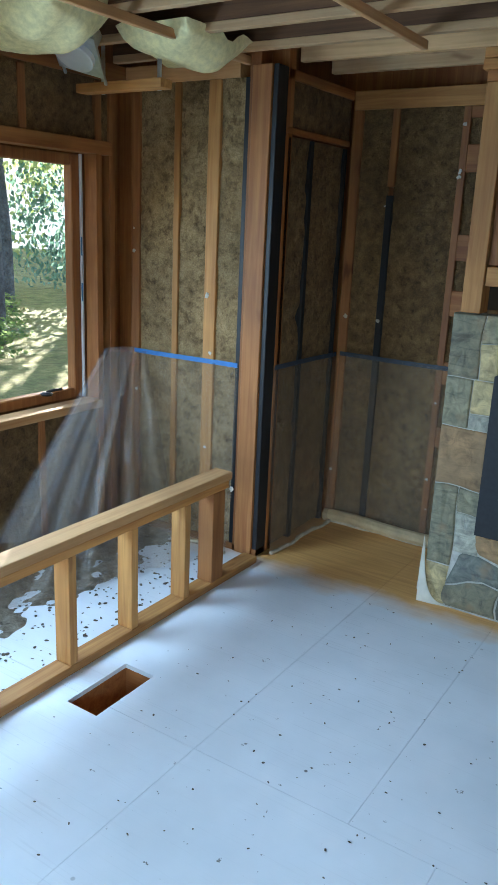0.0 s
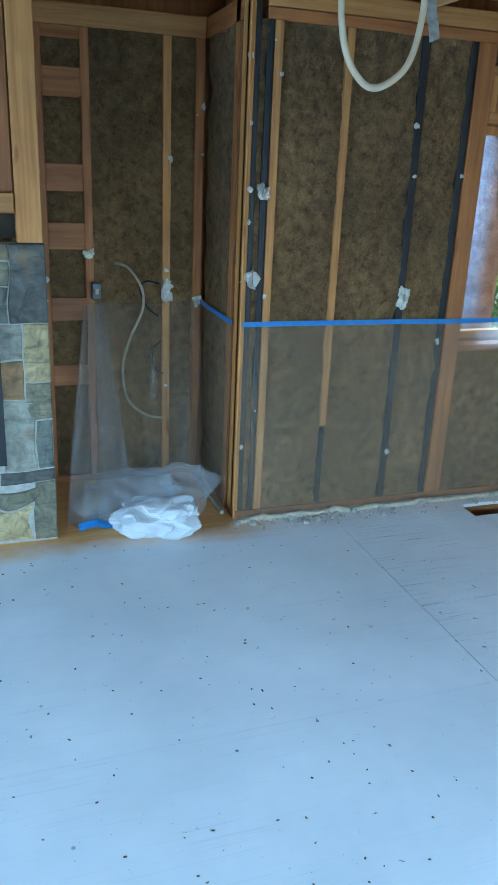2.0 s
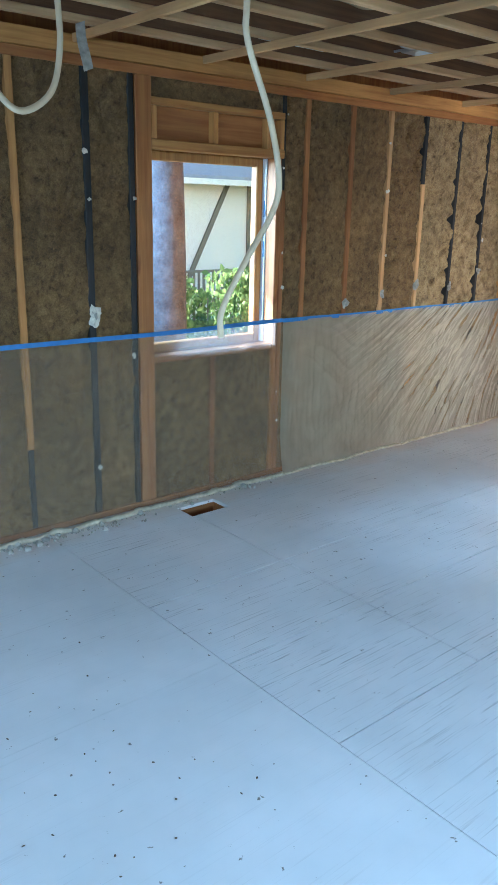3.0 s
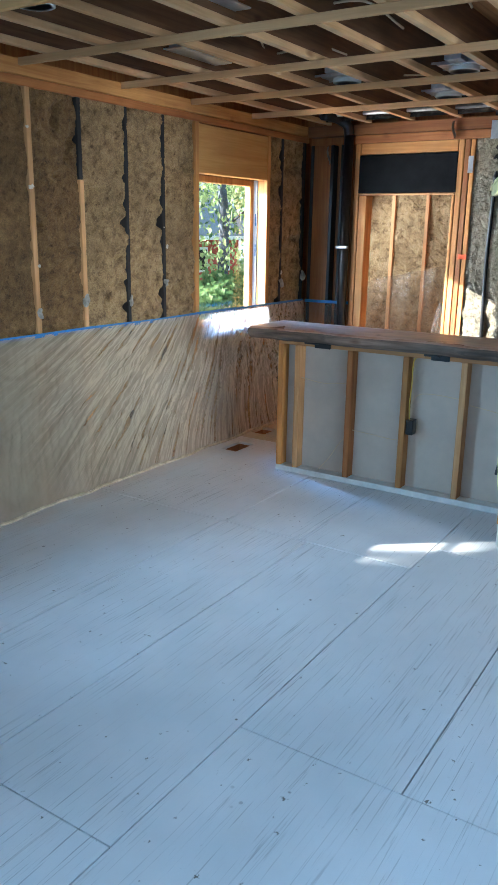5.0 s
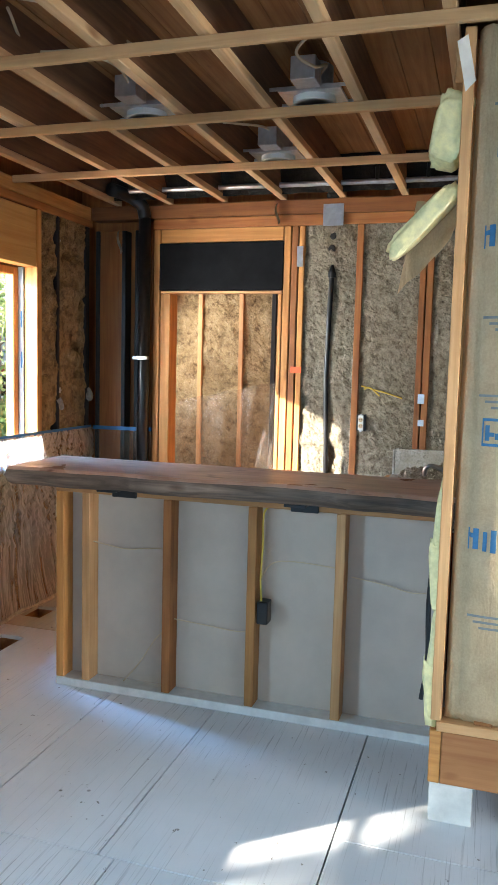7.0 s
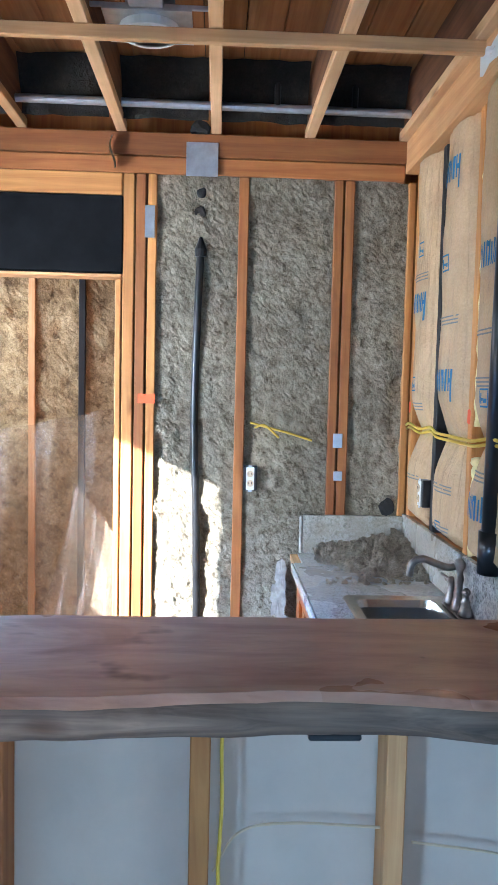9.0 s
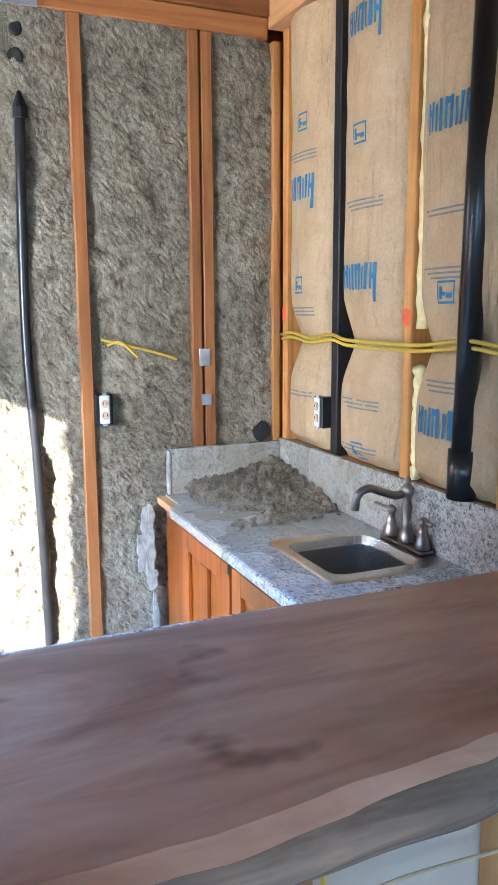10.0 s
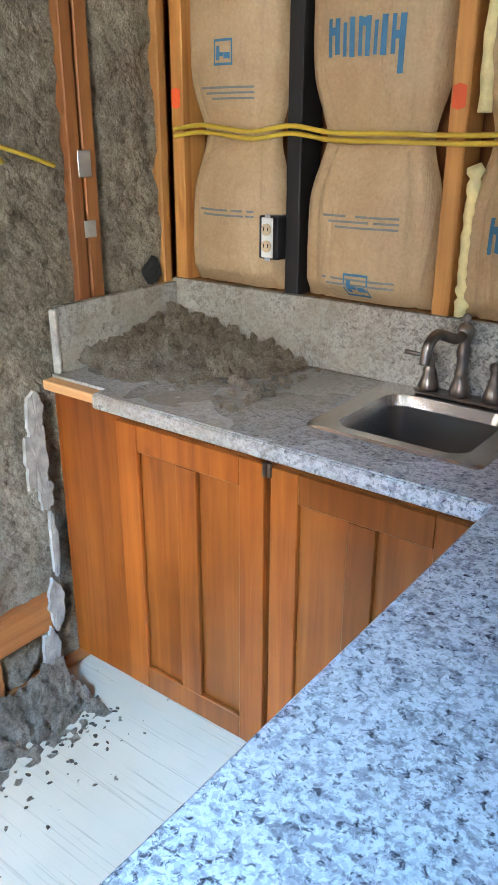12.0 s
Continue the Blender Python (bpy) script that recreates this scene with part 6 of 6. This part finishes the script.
def outlet(x, y, z, axis, label):
    ob = thing("outlet", label, "electrical outlet", "outlets", at=(x, y, z))
    ob.rotation_euler = (0, 0, radians(axis))
    part("back_box", box(-0.01, 0.05, -0.029, 0.029, -0.052, 0.052), PIPE, ob)
    part("receptacle", box(-0.016, -0.011, -0.017, 0.017, -0.048, 0.048, bevel=0.002), WHITE, ob, "ivory duplex receptacle")
    for s in (-1, 1):
        part("socket_face", lathe(bmesh.new(), [(0.0145, 0), (0.0145, 0.003)], 14, pose(-0.0165, 0, 0.02 * s, 0, -90, 0)), WIREW, ob)
        for d in (-0.006, 0.006):
            part("slot", box(-0.0205, -0.0198, d - 0.0012, d + 0.0012, 0.02 * s - 0.003, 0.02 * s + 0.006, bevel=0), VOID, ob)
    for s in (-1, 1):
        part("ear", box(-0.014, -0.011, -0.008, 0.008, 0.05 * s - 0.006, 0.05 * s + 0.006, bevel=0.001), GALV, ob)
    return ob


outlet(7.79, 1.615, 1.185, 0, "white outlet in a metal box on a stud")
outlet(7.45, YB + 0.02, 1.18, -90, "ivory outlet in a black box beside a tarred stud")
cable("yellow_cable", "loose yellow cable ends in the grey insulation", [(7.775, 1.62, 1.42), (7.76, 1.54, 1.40), (7.765, 1.46, 1.38), (7.77, 1.36, 1.35)], 0.005, YELLOW)
cable("yellow_cable", "loose yellow cable ends in the grey insulation", [(7.775, 1.60, 1.40), (7.75, 1.56, 1.41), (7.765, 1.5, 1.36)], 0.005, YELLOW)
for dz, dy, m in ((0.0, 0.0, YELLOW), (0.016, 0.004, YELLOW)):
    pts = []
    for i, ((a1, _), (a0, _)) in enumerate(zip(BAYS, BAYS[1:])):
        for u in (0.0, 0.3, 0.7):
            pts.append((a1 + (a0 - a1) * u, YB + 0.012 + dy + 0.012 * (u > 0), 1.41 + dz + 0.01 * math.sin(i * 2.1 + u * 5) * (1 + 3 * dz)))
    cable("batt_cable", "yellow cable run tight across the paper batts", pts, 0.0055, m)
stack = thing("vent_pipe", "glossy black plastic vent pipe in front of the batts", "pipe")
part("pipe", tube(bmesh.new(), [(6.73, YB + 0.012, 1.05), (6.70, YB + 0.012, 2.455)], 0.03, 24), PIPE, stack, smooth=True)
part("coupling", tube(bmesh.new(), [(6.7305, YB + 0.012, 1.046), (6.7285, YB + 0.012, 1.17)], 0.037, 24), PIPE, stack, smooth=True)
for i, (x, z) in enumerate(((7.765, 1.50), (7.0, 1.49), (6.6, 1.33))):
    mk = thing("paint_mark", "sprayed orange mark on a stud", "paint mark", "paint marks")
    part("mark", sheet(lambda u, v: (x + (u - 0.5) * 0.03, YB + 0.0035, z + (v - 0.5) * 0.05 * (1 - 0.4 * abs(u - 0.5))), 4, 4), ORANGE, mk)
mk = thing("paint_mark", "sprayed orange mark on a stud", "paint mark", "paint marks")
part("mark", box(7.794, 7.7965, 2.02, 2.09, 1.49, 1.53, bevel=0), ORANGE, mk)
scrap = thing("gypsum_scrap", "torn strip of white wallboard beside the cabinet", "wallboard scrap")
rnd = random.Random(5)
for i, (y, z, h, w) in enumerate(((1.475, 0.78, 0.07, 0.028), (1.485, 0.67, 0.09, 0.045), (1.465, 0.57, 0.05, 0.025), (1.455, 0.42, 0.1, 0.014), (1.47, 0.24, 0.08, 0.03), (1.5, 0.12, 0.06, 0.035))):
    bm = bmesh.new()
    ring = []
    for k in range(22):
        a, r = math.tau * k / 22, 0.9 + 0.45 * noise.noise(Vector((k * 0.55, i * 4.0, 2))) + rnd.uniform(-0.12, 0.12)
        ring.append((y + 0.9 * w * r * math.cos(a), z + h * r * math.sin(a)))
    front = [bm.verts.new((7.779 + rnd.uniform(-0.001, 0.001), p, q)) for p, q in ring]
    back = [bm.verts.new((7.79, p, q)) for p, q in ring]
    mid = bm.verts.new((7.7785, y, z))
    for k in range(22):
        bm.faces.new((front[k], front[(k + 1) % 22], mid))
        bm.faces.new((front[k], back[k], back[(k + 1) % 22], front[(k + 1) % 22]))
    bmesh.ops.recalc_face_normals(bm, faces=bm.faces)
    part("torn_piece", bm, GYPSUM, scrap)
drift = thing("insulation_drift", "brown cellulose swept against the wall base", "insulation debris")
part("drift", sheet(lambda u, v: (7.78 - 0.26 * u, 1.48 + 0.5 * v, -0.006 + max(0.0, 0.08 * (1 - u) ** 2 * (1 - v) ** 0.5 + 0.034 * (noise.noise(Vector((u * 9, v * 14, 0))) + 0.6 * noise.noise(Vector((u * 22, v * 30, 4)))) * (1 - u) ** 0.7)), 50, 80), FLUFF, drift)

# ---- wiring beside the fireplace ----
DULLWIRE = plain("dusty_cable", (0.34, 0.27, 0.19), 0.7, 0, 0.2)
cable("wall_cable", "stiff pale cable looping out of the opened wall", [(0.74, 4.24, 1.29), (0.80, 4.17, 1.27), (0.865, 4.14, 1.17), (0.87, 4.14, 1.05), (0.8, 4.15, 0.88), (0.76, 4.16, 0.72), (0.78, 4.16, 0.54), (0.88, 4.17, 0.43), (1.0, 4.19, 0.39)], 0.008, DULLWIRE)
cable("wall_cable", "dark cable hanging down the opened wall", [(0.98, 4.2, 1.18), (0.9, 4.17, 1.2), (0.86, 4.16, 1.16), (0.9, 4.17, 1.06), (0.97, 4.19, 1.0)], 0.006, PIPE)
cable("wall_cable", "dark cable hanging down the opened wall", [(0.99, 4.2, 0.86), (0.93, 4.17, 0.8), (0.95, 4.17, 0.7), (1.0, 4.2, 0.66)], 0.006, PIPE)
jbox = thing("switch_box", "small black switch box on a stud beside the fireplace", "electrical box")
part("box_body", box(0.6, 0.65, 4.17, 4.23, 1.1, 1.19), PIPE, jbox)
part("switch", box(0.615, 0.635, 4.164, 4.169, 1.13, 1.16, bevel=0.001), DULLWIRE, jbox)


def foam_blob(wall, a, z, s, seed):
    bm = bmesh.new()
    bmesh.ops.create_icosphere(bm, subdivisions=2, radius=1.0)
    for v in bm.verts:
        k = 1 + 0.9 * noise.noise(v.co * 1.9 + Vector((seed, 0, 0))) + 0.4 * noise.noise(v.co * 5.0 + Vector((0, seed, 0)))
        v.co = Vector(wall.at(a + v.co.x * s * k, -0.006 + v.co.y * 0.4 * s * k, z + v.co.z * s * (0.8 + seed % 3 * 0.3) * k))
    part("foam_scrap", bm, PALEFOAM, wall.ob, "scrap of pale foam and paper")


PALEFOAM = plain("pale_foam", (0.62, 0.57, 0.48), 0.9, 0, 0.2, 40, 0.6)
rnd = random.Random(77)
for wall, spots, n in ((wall_n, (1.255, 1.285, 1.345, 1.385, 2.15, 2.42, 3.53), 22), (wall_a, (0.36, 0.6, 1.03, 1.21, -1.87, -2.1, -1.47), 22), (wall_n, (4.15, 4.54, 4.94, 5.36, 5.74, 7.36), 12), (wall_l, (-2.3, -2.5, -3.03), 8)):
    for k in range(n):
        foam_blob(wall, rnd.choice(spots) + rnd.uniform(-0.02, 0.02), rnd.uniform(0.15, 2.4), rnd.uniform(0.004, 0.013), k)
for k, (a, z) in enumerate(((0.6, 1.34), (1.03, 1.1), (1.03, 1.16), (1.21, 1.08), (2.15, 1.17), (2.16, 1.21), (1.345, 1.7), (1.3, 1.3))):
    foam_blob(wall_a if a < 1.24 else wall_n, a, z, 0.03, k)
sticker = thing("board_label", "pale torn paper label on the strand board", "label")
part("paper", sheet(lambda u, v: (-1.0 + 0.09 * u + 0.03 * v, FY + 0.122 - 0.004 * v, 2.3 + 0.09 * v - 0.02 * u), 4, 4), plain("label_paper", (0.6, 0.57, 0.5), 0.7), sticker)

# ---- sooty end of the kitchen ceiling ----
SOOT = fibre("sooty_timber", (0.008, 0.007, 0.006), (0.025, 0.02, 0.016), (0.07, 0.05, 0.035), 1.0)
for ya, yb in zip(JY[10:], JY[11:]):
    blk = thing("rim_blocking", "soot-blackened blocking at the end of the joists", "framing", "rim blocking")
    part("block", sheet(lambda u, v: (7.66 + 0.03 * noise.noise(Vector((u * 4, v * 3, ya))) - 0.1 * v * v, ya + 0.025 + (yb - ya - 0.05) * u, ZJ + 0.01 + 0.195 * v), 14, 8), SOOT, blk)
dab = thing("paint_dab", "lump of white filler smeared on the wall plate", "filler")
part("smear", sheet(lambda u, v: (6.55 + 0.34 * u, YB + 0.052 + 0.006 * noise.noise(Vector((u * 7, v * 5, 0))), 2.5 + 0.06 * v + 0.02 * noise.noise(Vector((u * 5, v, 3)))), 12, 5), WRAP, dab)
for k, (x, z0, z1) in enumerate(((6.955, 1.05, 1.36), (6.95, 1.46, 2.3), (6.55, 1.46, 2.4), (6.56, 1.05, 1.36))):
    w = thing("wool_edge", "raw yellow glass wool edge showing beside a stud", "insulation", "wool edges")
    part("edge", tube(bmesh.new(), [(x + 0.008 * noise.noise(Vector((q * 0.9, k, 0))), YB - 0.012 + 0.006 * noise.noise(Vector((q * 1.3, k, 4))), z0 + (z1 - z0) * q / 24) for q in range(25)], [0.016 * (1 + 0.5 * noise.noise(Vector((q * 0.8, k, 9)))) for q in range(25)], 8), GLASSWOOL, w, smooth=True)

# ---- glass wool at the partition ----
wool = thing("hanging_batt", "torn yellow glass wool batt with paper hanging off the partition", "insulation batt")


def lump(name, x, y, z, sx, sy, sz, rot, m, seed, parent):
    bm = bmesh.new()
    bmesh.ops.create_icosphere(bm, subdivisions=4, radius=1.0)
    r = pose(x, y, z, *rot)
    for v in bm.verts:
        c = v.co.copy()
        c = Vector([math.copysign(abs(q) ** 0.45, q) for q in c])
        c *= 1 + 0.16 * noise.noise(v.co * 2.2 + Vector((seed, 0, 0))) + 0.08 * noise.noise(v.co * 6)
        v.co = r @ Vector((c.x * sx, c.y * sy, c.z * sz))
    return part(name, bm, m, parent, smooth=True)


lump("wool", 5.50, 1.075, 2.01, 0.045, 0.032, 0.15, (44, 0, 0), GLASSWOOL, 1, wool)
lump("wool", 5.52, 1.0, 2.3, 0.06, 0.055, 0.11, (10, 0, 0), GLASSWOOL, 2, wool)
part("paper", sheet(lambda u, v: (5.53 + 0.02 * math.sin(v * 4), 0.94 + 0.16 * v + 0.05 * u, 2.08 - 0.3 * u * (0.4 + 0.6 * v) + 0.02 * noise.noise(Vector((u * 3, v * 3, 0)))), 12, 12), KRAFT, wool)
for i, z in enumerate((1.05, 0.85, 0.62, 0.45)):
    lump("wool_strip", 5.49, 0.965 + 0.012 * (i % 2), z, 0.03, 0.022, 0.12, (4 * (-1) ** i, 0, 0), GLASSWOOL, 5 + i, wool)
part("black_strip", tube(bmesh.new(), spline([(5.48, 0.985, 0.95), (5.475, 0.995, 0.75), (5.48, 0.99, 0.55), (5.475, 1.005, 0.42)]), 0.009, 6), PIPE, wool)
torn = thing("torn_paper", "curled torn paper at the partition top", "paper scrap")
part("sheet", sheet(lambda u, v: (XP - 0.02 - 0.03 * u * v, 0.93 + 0.03 * u + 0.03 * v, 2.42 + 0.14 * v - 0.03 * u), 6, 12), plain("white_paper", (0.7, 0.66, 0.58), 0.7), torn)
for i, (x, y, z, w, h) in enumerate(((1.98, 3.3, 2.58, 0.05, 0.2), (7.72, 2.2, 2.55, 0.05, 0.12), (7.70, 3.3, 2.4, 0.03, 0.14))):
    p = thing("tape_scrap", "strip of torn pale tape hanging from the framing", "tape scrap", "tape scraps")
    part("strip", sheet(lambda u, v: (x + w * u + 0.03 * v, y + 0.01 * math.sin(v * 5), z - h * v + 0.02 * u), 3, 10), GYPSUM, p)

# ---- outdoors ----
ground = tagged(new("ground", mesh(sheet(lambda u, v: (-70 + 140 * u, -70 + 140 * v, -0.75 + 0.25 * noise.noise(Vector((u * 14, v * 14, 0)))), 60, 60), "ground", GRASS)), "mossy ground with leaf litter", "ground", kind="structure")


def crown_mesh(n, r, h, size, seed, m, cone=False, many=46, loose=0.13):
    """Loose leaves in clumps, centred on the origin."""
    g = random.Random(seed)
    verts, faces = [], []
    clumps = []
    for _ in range(many):
        z = g.uniform(-0.5, 0.5)
        k = (1.05 - (z + 0.5)) if cone else math.sqrt(max(0.05, 1 - 3.2 * z * z))
        a, d = g.uniform(0, math.tau), g.uniform(0.25, 1.0)
        clumps.append((d * k * math.cos(a), d * k * math.sin(a), z))
    for i in range(n):
        c = clumps[g.randrange(len(clumps))]
        p = Vector((c[0] * r + g.gauss(0, loose) * r, c[1] * r + g.gauss(0, loose) * r, c[2] * h + g.gauss(0, 0.035) * h))
        e = Euler((g.uniform(0, 6.3), g.uniform(0, 6.3), g.uniform(0, 6.3))).to_matrix()
        q = size * g.uniform(0.6, 1.4)
        b = len(verts)
        verts += [p + e @ Vector(k) * q for k in ((-0.5, 0, 0), (0, 0.3, 0.06), (0.5, 0, 0), (0, -0.3, 0.06))]
        faces.append((b, b + 1, b + 2, b + 3))
    me = bpy.data.meshes.new("crown")
    me.from_pydata(verts, [], faces)
    me.materials.append(m)
    return me


def tree(x, y, height, r, trunk, crown, base=0.3, label="tall leafy tree added to shade the first window", lean=0.0):
    ob = thing("tree", label, "tree", "garden trees", at=(x, y, -0.8))
    g = random.Random(int(x * 31 + y * 17))
    pts = [(lean * k * k * 0.1 + 0.1 * g.uniform(-1, 1) * (k > 0), 0.1 * g.uniform(-1, 1), height * k / 6) for k in range(7)]
    part("trunk", tube(bmesh.new(), spline(pts, 4), [trunk * (1.15 - 0.9 * k / 24) for k in range(25)], 10), BARK, ob, smooth=True)
    for k in range(6):
        a, z = g.uniform(0, 6.3), height * g.uniform(base + 0.05, 0.85)
        part("limb", tube(bmesh.new(), spline([(0, 0, z), (r * 0.4 * math.cos(a), r * 0.4 * math.sin(a), z + 0.25), (r * 0.8 * math.cos(a), r * 0.8 * math.sin(a), z + 0.6)], 4), [trunk * 0.3 * (1 - 0.09 * q) for q in range(9)], 6), BARK, ob)
    c = new("crown", crown)
    c.parent = ob
    c.location = (lean * 2, 0, height * (base + (1 - base) / 2))
    c.scale = (r / 3, r / 3, height * (1 - base) / 8)
    return ob


C1 = crown_mesh(6500, 3.0, 8.0, 0.15, 1, LEAF, many=90)
C2 = crown_mesh(9000, 3.0, 8.0, 0.14, 2, NEEDLE, True, many=120)
C3 = crown_mesh(5200, 3.0, 8.0, 0.14, 3, AUTUMN, many=80)
# pale sky low behind the woods
m, n, l, b = mat("bright_distance", 1.0)
e = n.new("ShaderNodeEmission")
e.inputs["Strength"].default_value = 0.34
l.new(ramp(n, l, noise_tex(n, l, coords(n, l), 0.12, 4), [(0.35, (0.55, 0.75, 0.8)), (0.65, (0.9, 0.97, 1.0))]), e.inputs["Color"])
l.new(e.outputs["Emission"], n["Material Output"].inputs["Surface"])
backdrop = tagged(new("backdrop", mesh(sheet(lambda u, v: (64 * math.cos(math.radians(-15 + 215 * u)), 64 * math.sin(math.radians(-15 + 215 * u)), -2 + 16 * v), 60, 2), "backdrop", m)), "pale bright sky low over the distance", "backdrop", kind="structure")
# woods beyond the large window
for x, y, h, r, t, c, b in ((-10.5, 11.2, 12, 2.2, 0.16, C2, 0.45), (-13, 10.5, 12, 2.4, 0.18, C3, 0.45), (-15, 9.5, 12, 2.6, 0.2, C3, 0.4), (-17, 14, 13, 3.6, 0.25, C3, 0.3), (-20, 11, 13, 4, 0.3, C3, 0.05), (-10, 13.5, 12, 2.4, 0.2, C2, 0.4), (-24, 19, 14, 4.5, 0.3, C3, 0.1), (-27, 14, 14, 4.5, 0.3, C3, 0.02), (-19, 20, 14, 4.5, 0.3, C2, 0.05)):
    tree(x, y, h, r, t, c, b, label="woodland tree with loose green foliage")
# shade tree added to block sun at the first window; near trunk in front
tree(-3.1, 8.8, 9.5, 3.0, 0.16, crown_mesh(24000, 3.0, 8.0, 0.26, 1, LEAF, many=420, loose=0.06), 0.2)
tree(3.69, 5.2, 13, 1.6, 0.2, C2, 0.7, label="thick grey trunk close to the window")
# bright trees beyond the kitchen window
for x, y, h, r, t, c, b in ((15, 9.5, 8, 2.4, 0.12, C3, 0.22), (17.5, 13.5, 9, 2.8, 0.15, C3, 0.25), (20, 10.5, 10, 3, 0.15, C1, 0.2), (13.2, 10.8, 7, 2.0, 0.1, C3, 0.35), (25, 19, 12, 4, 0.2, C1, 0.1), (28, 14, 12, 4, 0.2, C3, 0.1)):
    tree(x, y, h, r, t, c, b, label="sunlit tree with pale green leaves")
rnd = random.Random(33)
SH = crown_mesh(1500, 1.0, 1.5, 0.12, 9, LEAF)
for x, y, r, h in [(5.5 + 1.1 * k, 9.2 + 0.3 * (k % 2), 0.9, 1.6) for k in range(9)] + [(11 + 1.2 * k, 7.2 + 0.6 * k, 1.0, 1.5) for k in range(6)] + [(-12 - 1.5 * k, 9 + 1.2 * k, 1.1, 0.7) for k in range(4)]:
    ob = thing("shrub", "dense leafy garden shrub", "shrub", "garden shrubs", at=(x, y, -0.8))
    c = new("crown", SH)
    c.parent = ob
    c.location, c.scale = (0, 0, h * 0.5), (r, r, h / 1.5)
    part("stem", tube(bmesh.new(), [(0, 0, -0.1), (0.03, 0.02, h * 0.6)], 0.03, 6), BARK, ob)


def house(name, label, x0, x1, y0, y1, z0, eave, ridge, wallm):
    ob = thing(name, label, "house")
    part("wall", box(x0, x1, y0, y1, z0, eave, bevel=0.01), wallm, ob)
    bm = bmesh.new()
    o, ym = 0.5, (y0 + y1) / 2
    for s, ya in ((0, y0 - o), (1, y1 + o)):
        q = [(x0 - o, ya, eave - 0.1), (x1 + o, ya, eave - 0.1), (x1 + o, ym, ridge), (x0 - o, ym, ridge)]
        lo = [bm.verts.new(p) for p in q]
        hi = [bm.verts.new((p[0], p[1], p[2] + 0.14)) for p in q]
        bm.faces.new(lo)
        bm.faces.new(hi[::-1])
        for k in range(4):
            bm.faces.new((lo[k], hi[k], hi[(k + 1) % 4], lo[(k + 1) % 4]))
    bmesh.ops.recalc_face_normals(bm, faces=bm.faces)
    roof = part("roof", bm, SHINGLE, ob, "grey shingle roof")
    part("gutter", box(x0 - o, x1 + o, y0 - o - 0.1, y0 - o, eave - 0.15, eave - 0.03), WHITE, ob)
    return ob


h1 = house("neighbour_house", "cream stucco house with weathered timber braces", 5.5, 19, 14, 20, -0.8, 2.4, 4.6, STUCCO)
for x in (7.5, 9.6, 12.0, 14.5):
    part("timber", box(x - 0.06, x + 0.06, 13.95, 14, -0.8, 2.4), TIMBER, h1)
for x in (10.3, 13.0):
    bm = box(-0.06, 0.06, -0.03, 0.0, 0, 2.3)
    bm.transform(pose(x, 13.985, 0.3, 0, 28, 0))
    part("brace", bm, TIMBER, h1)
w = part("window", box(9.0, 9.5, 13.96, 14.0, 0.3, 0.9), TIMBER, h1)
part("pane", box(9.06, 9.44, 13.945, 13.958, 0.36, 0.84), FIREGLASS, w)
h2 = house("red_house", "small red-sided house among trees", 21.6, 24.6, 15.5, 18, -0.8, 1.5, 2.9, REDWALL)
for x in (22.1, 23.4):
    w = part("window", box(x, x + 0.6, 15.46, 15.5, 0.3, 1.1), WHITE, h2)
    part("pane", box(x + 0.06, x + 0.54, 15.44, 15.457, 0.37, 1.03), FIREGLASS, w)
rail = thing("garden_fence", "low dark picket rail before the house", "fence")
for k in range(24):
    part("picket", box(8.0 + 0.12 * k, 8.05 + 0.12 * k, 12.3, 12.33, -0.4, 0.55), TIMBER, rail)
part("top_rail", box(7.9, 10.9, 12.29, 12.34, 0.55, 0.6), TIMBER, rail)
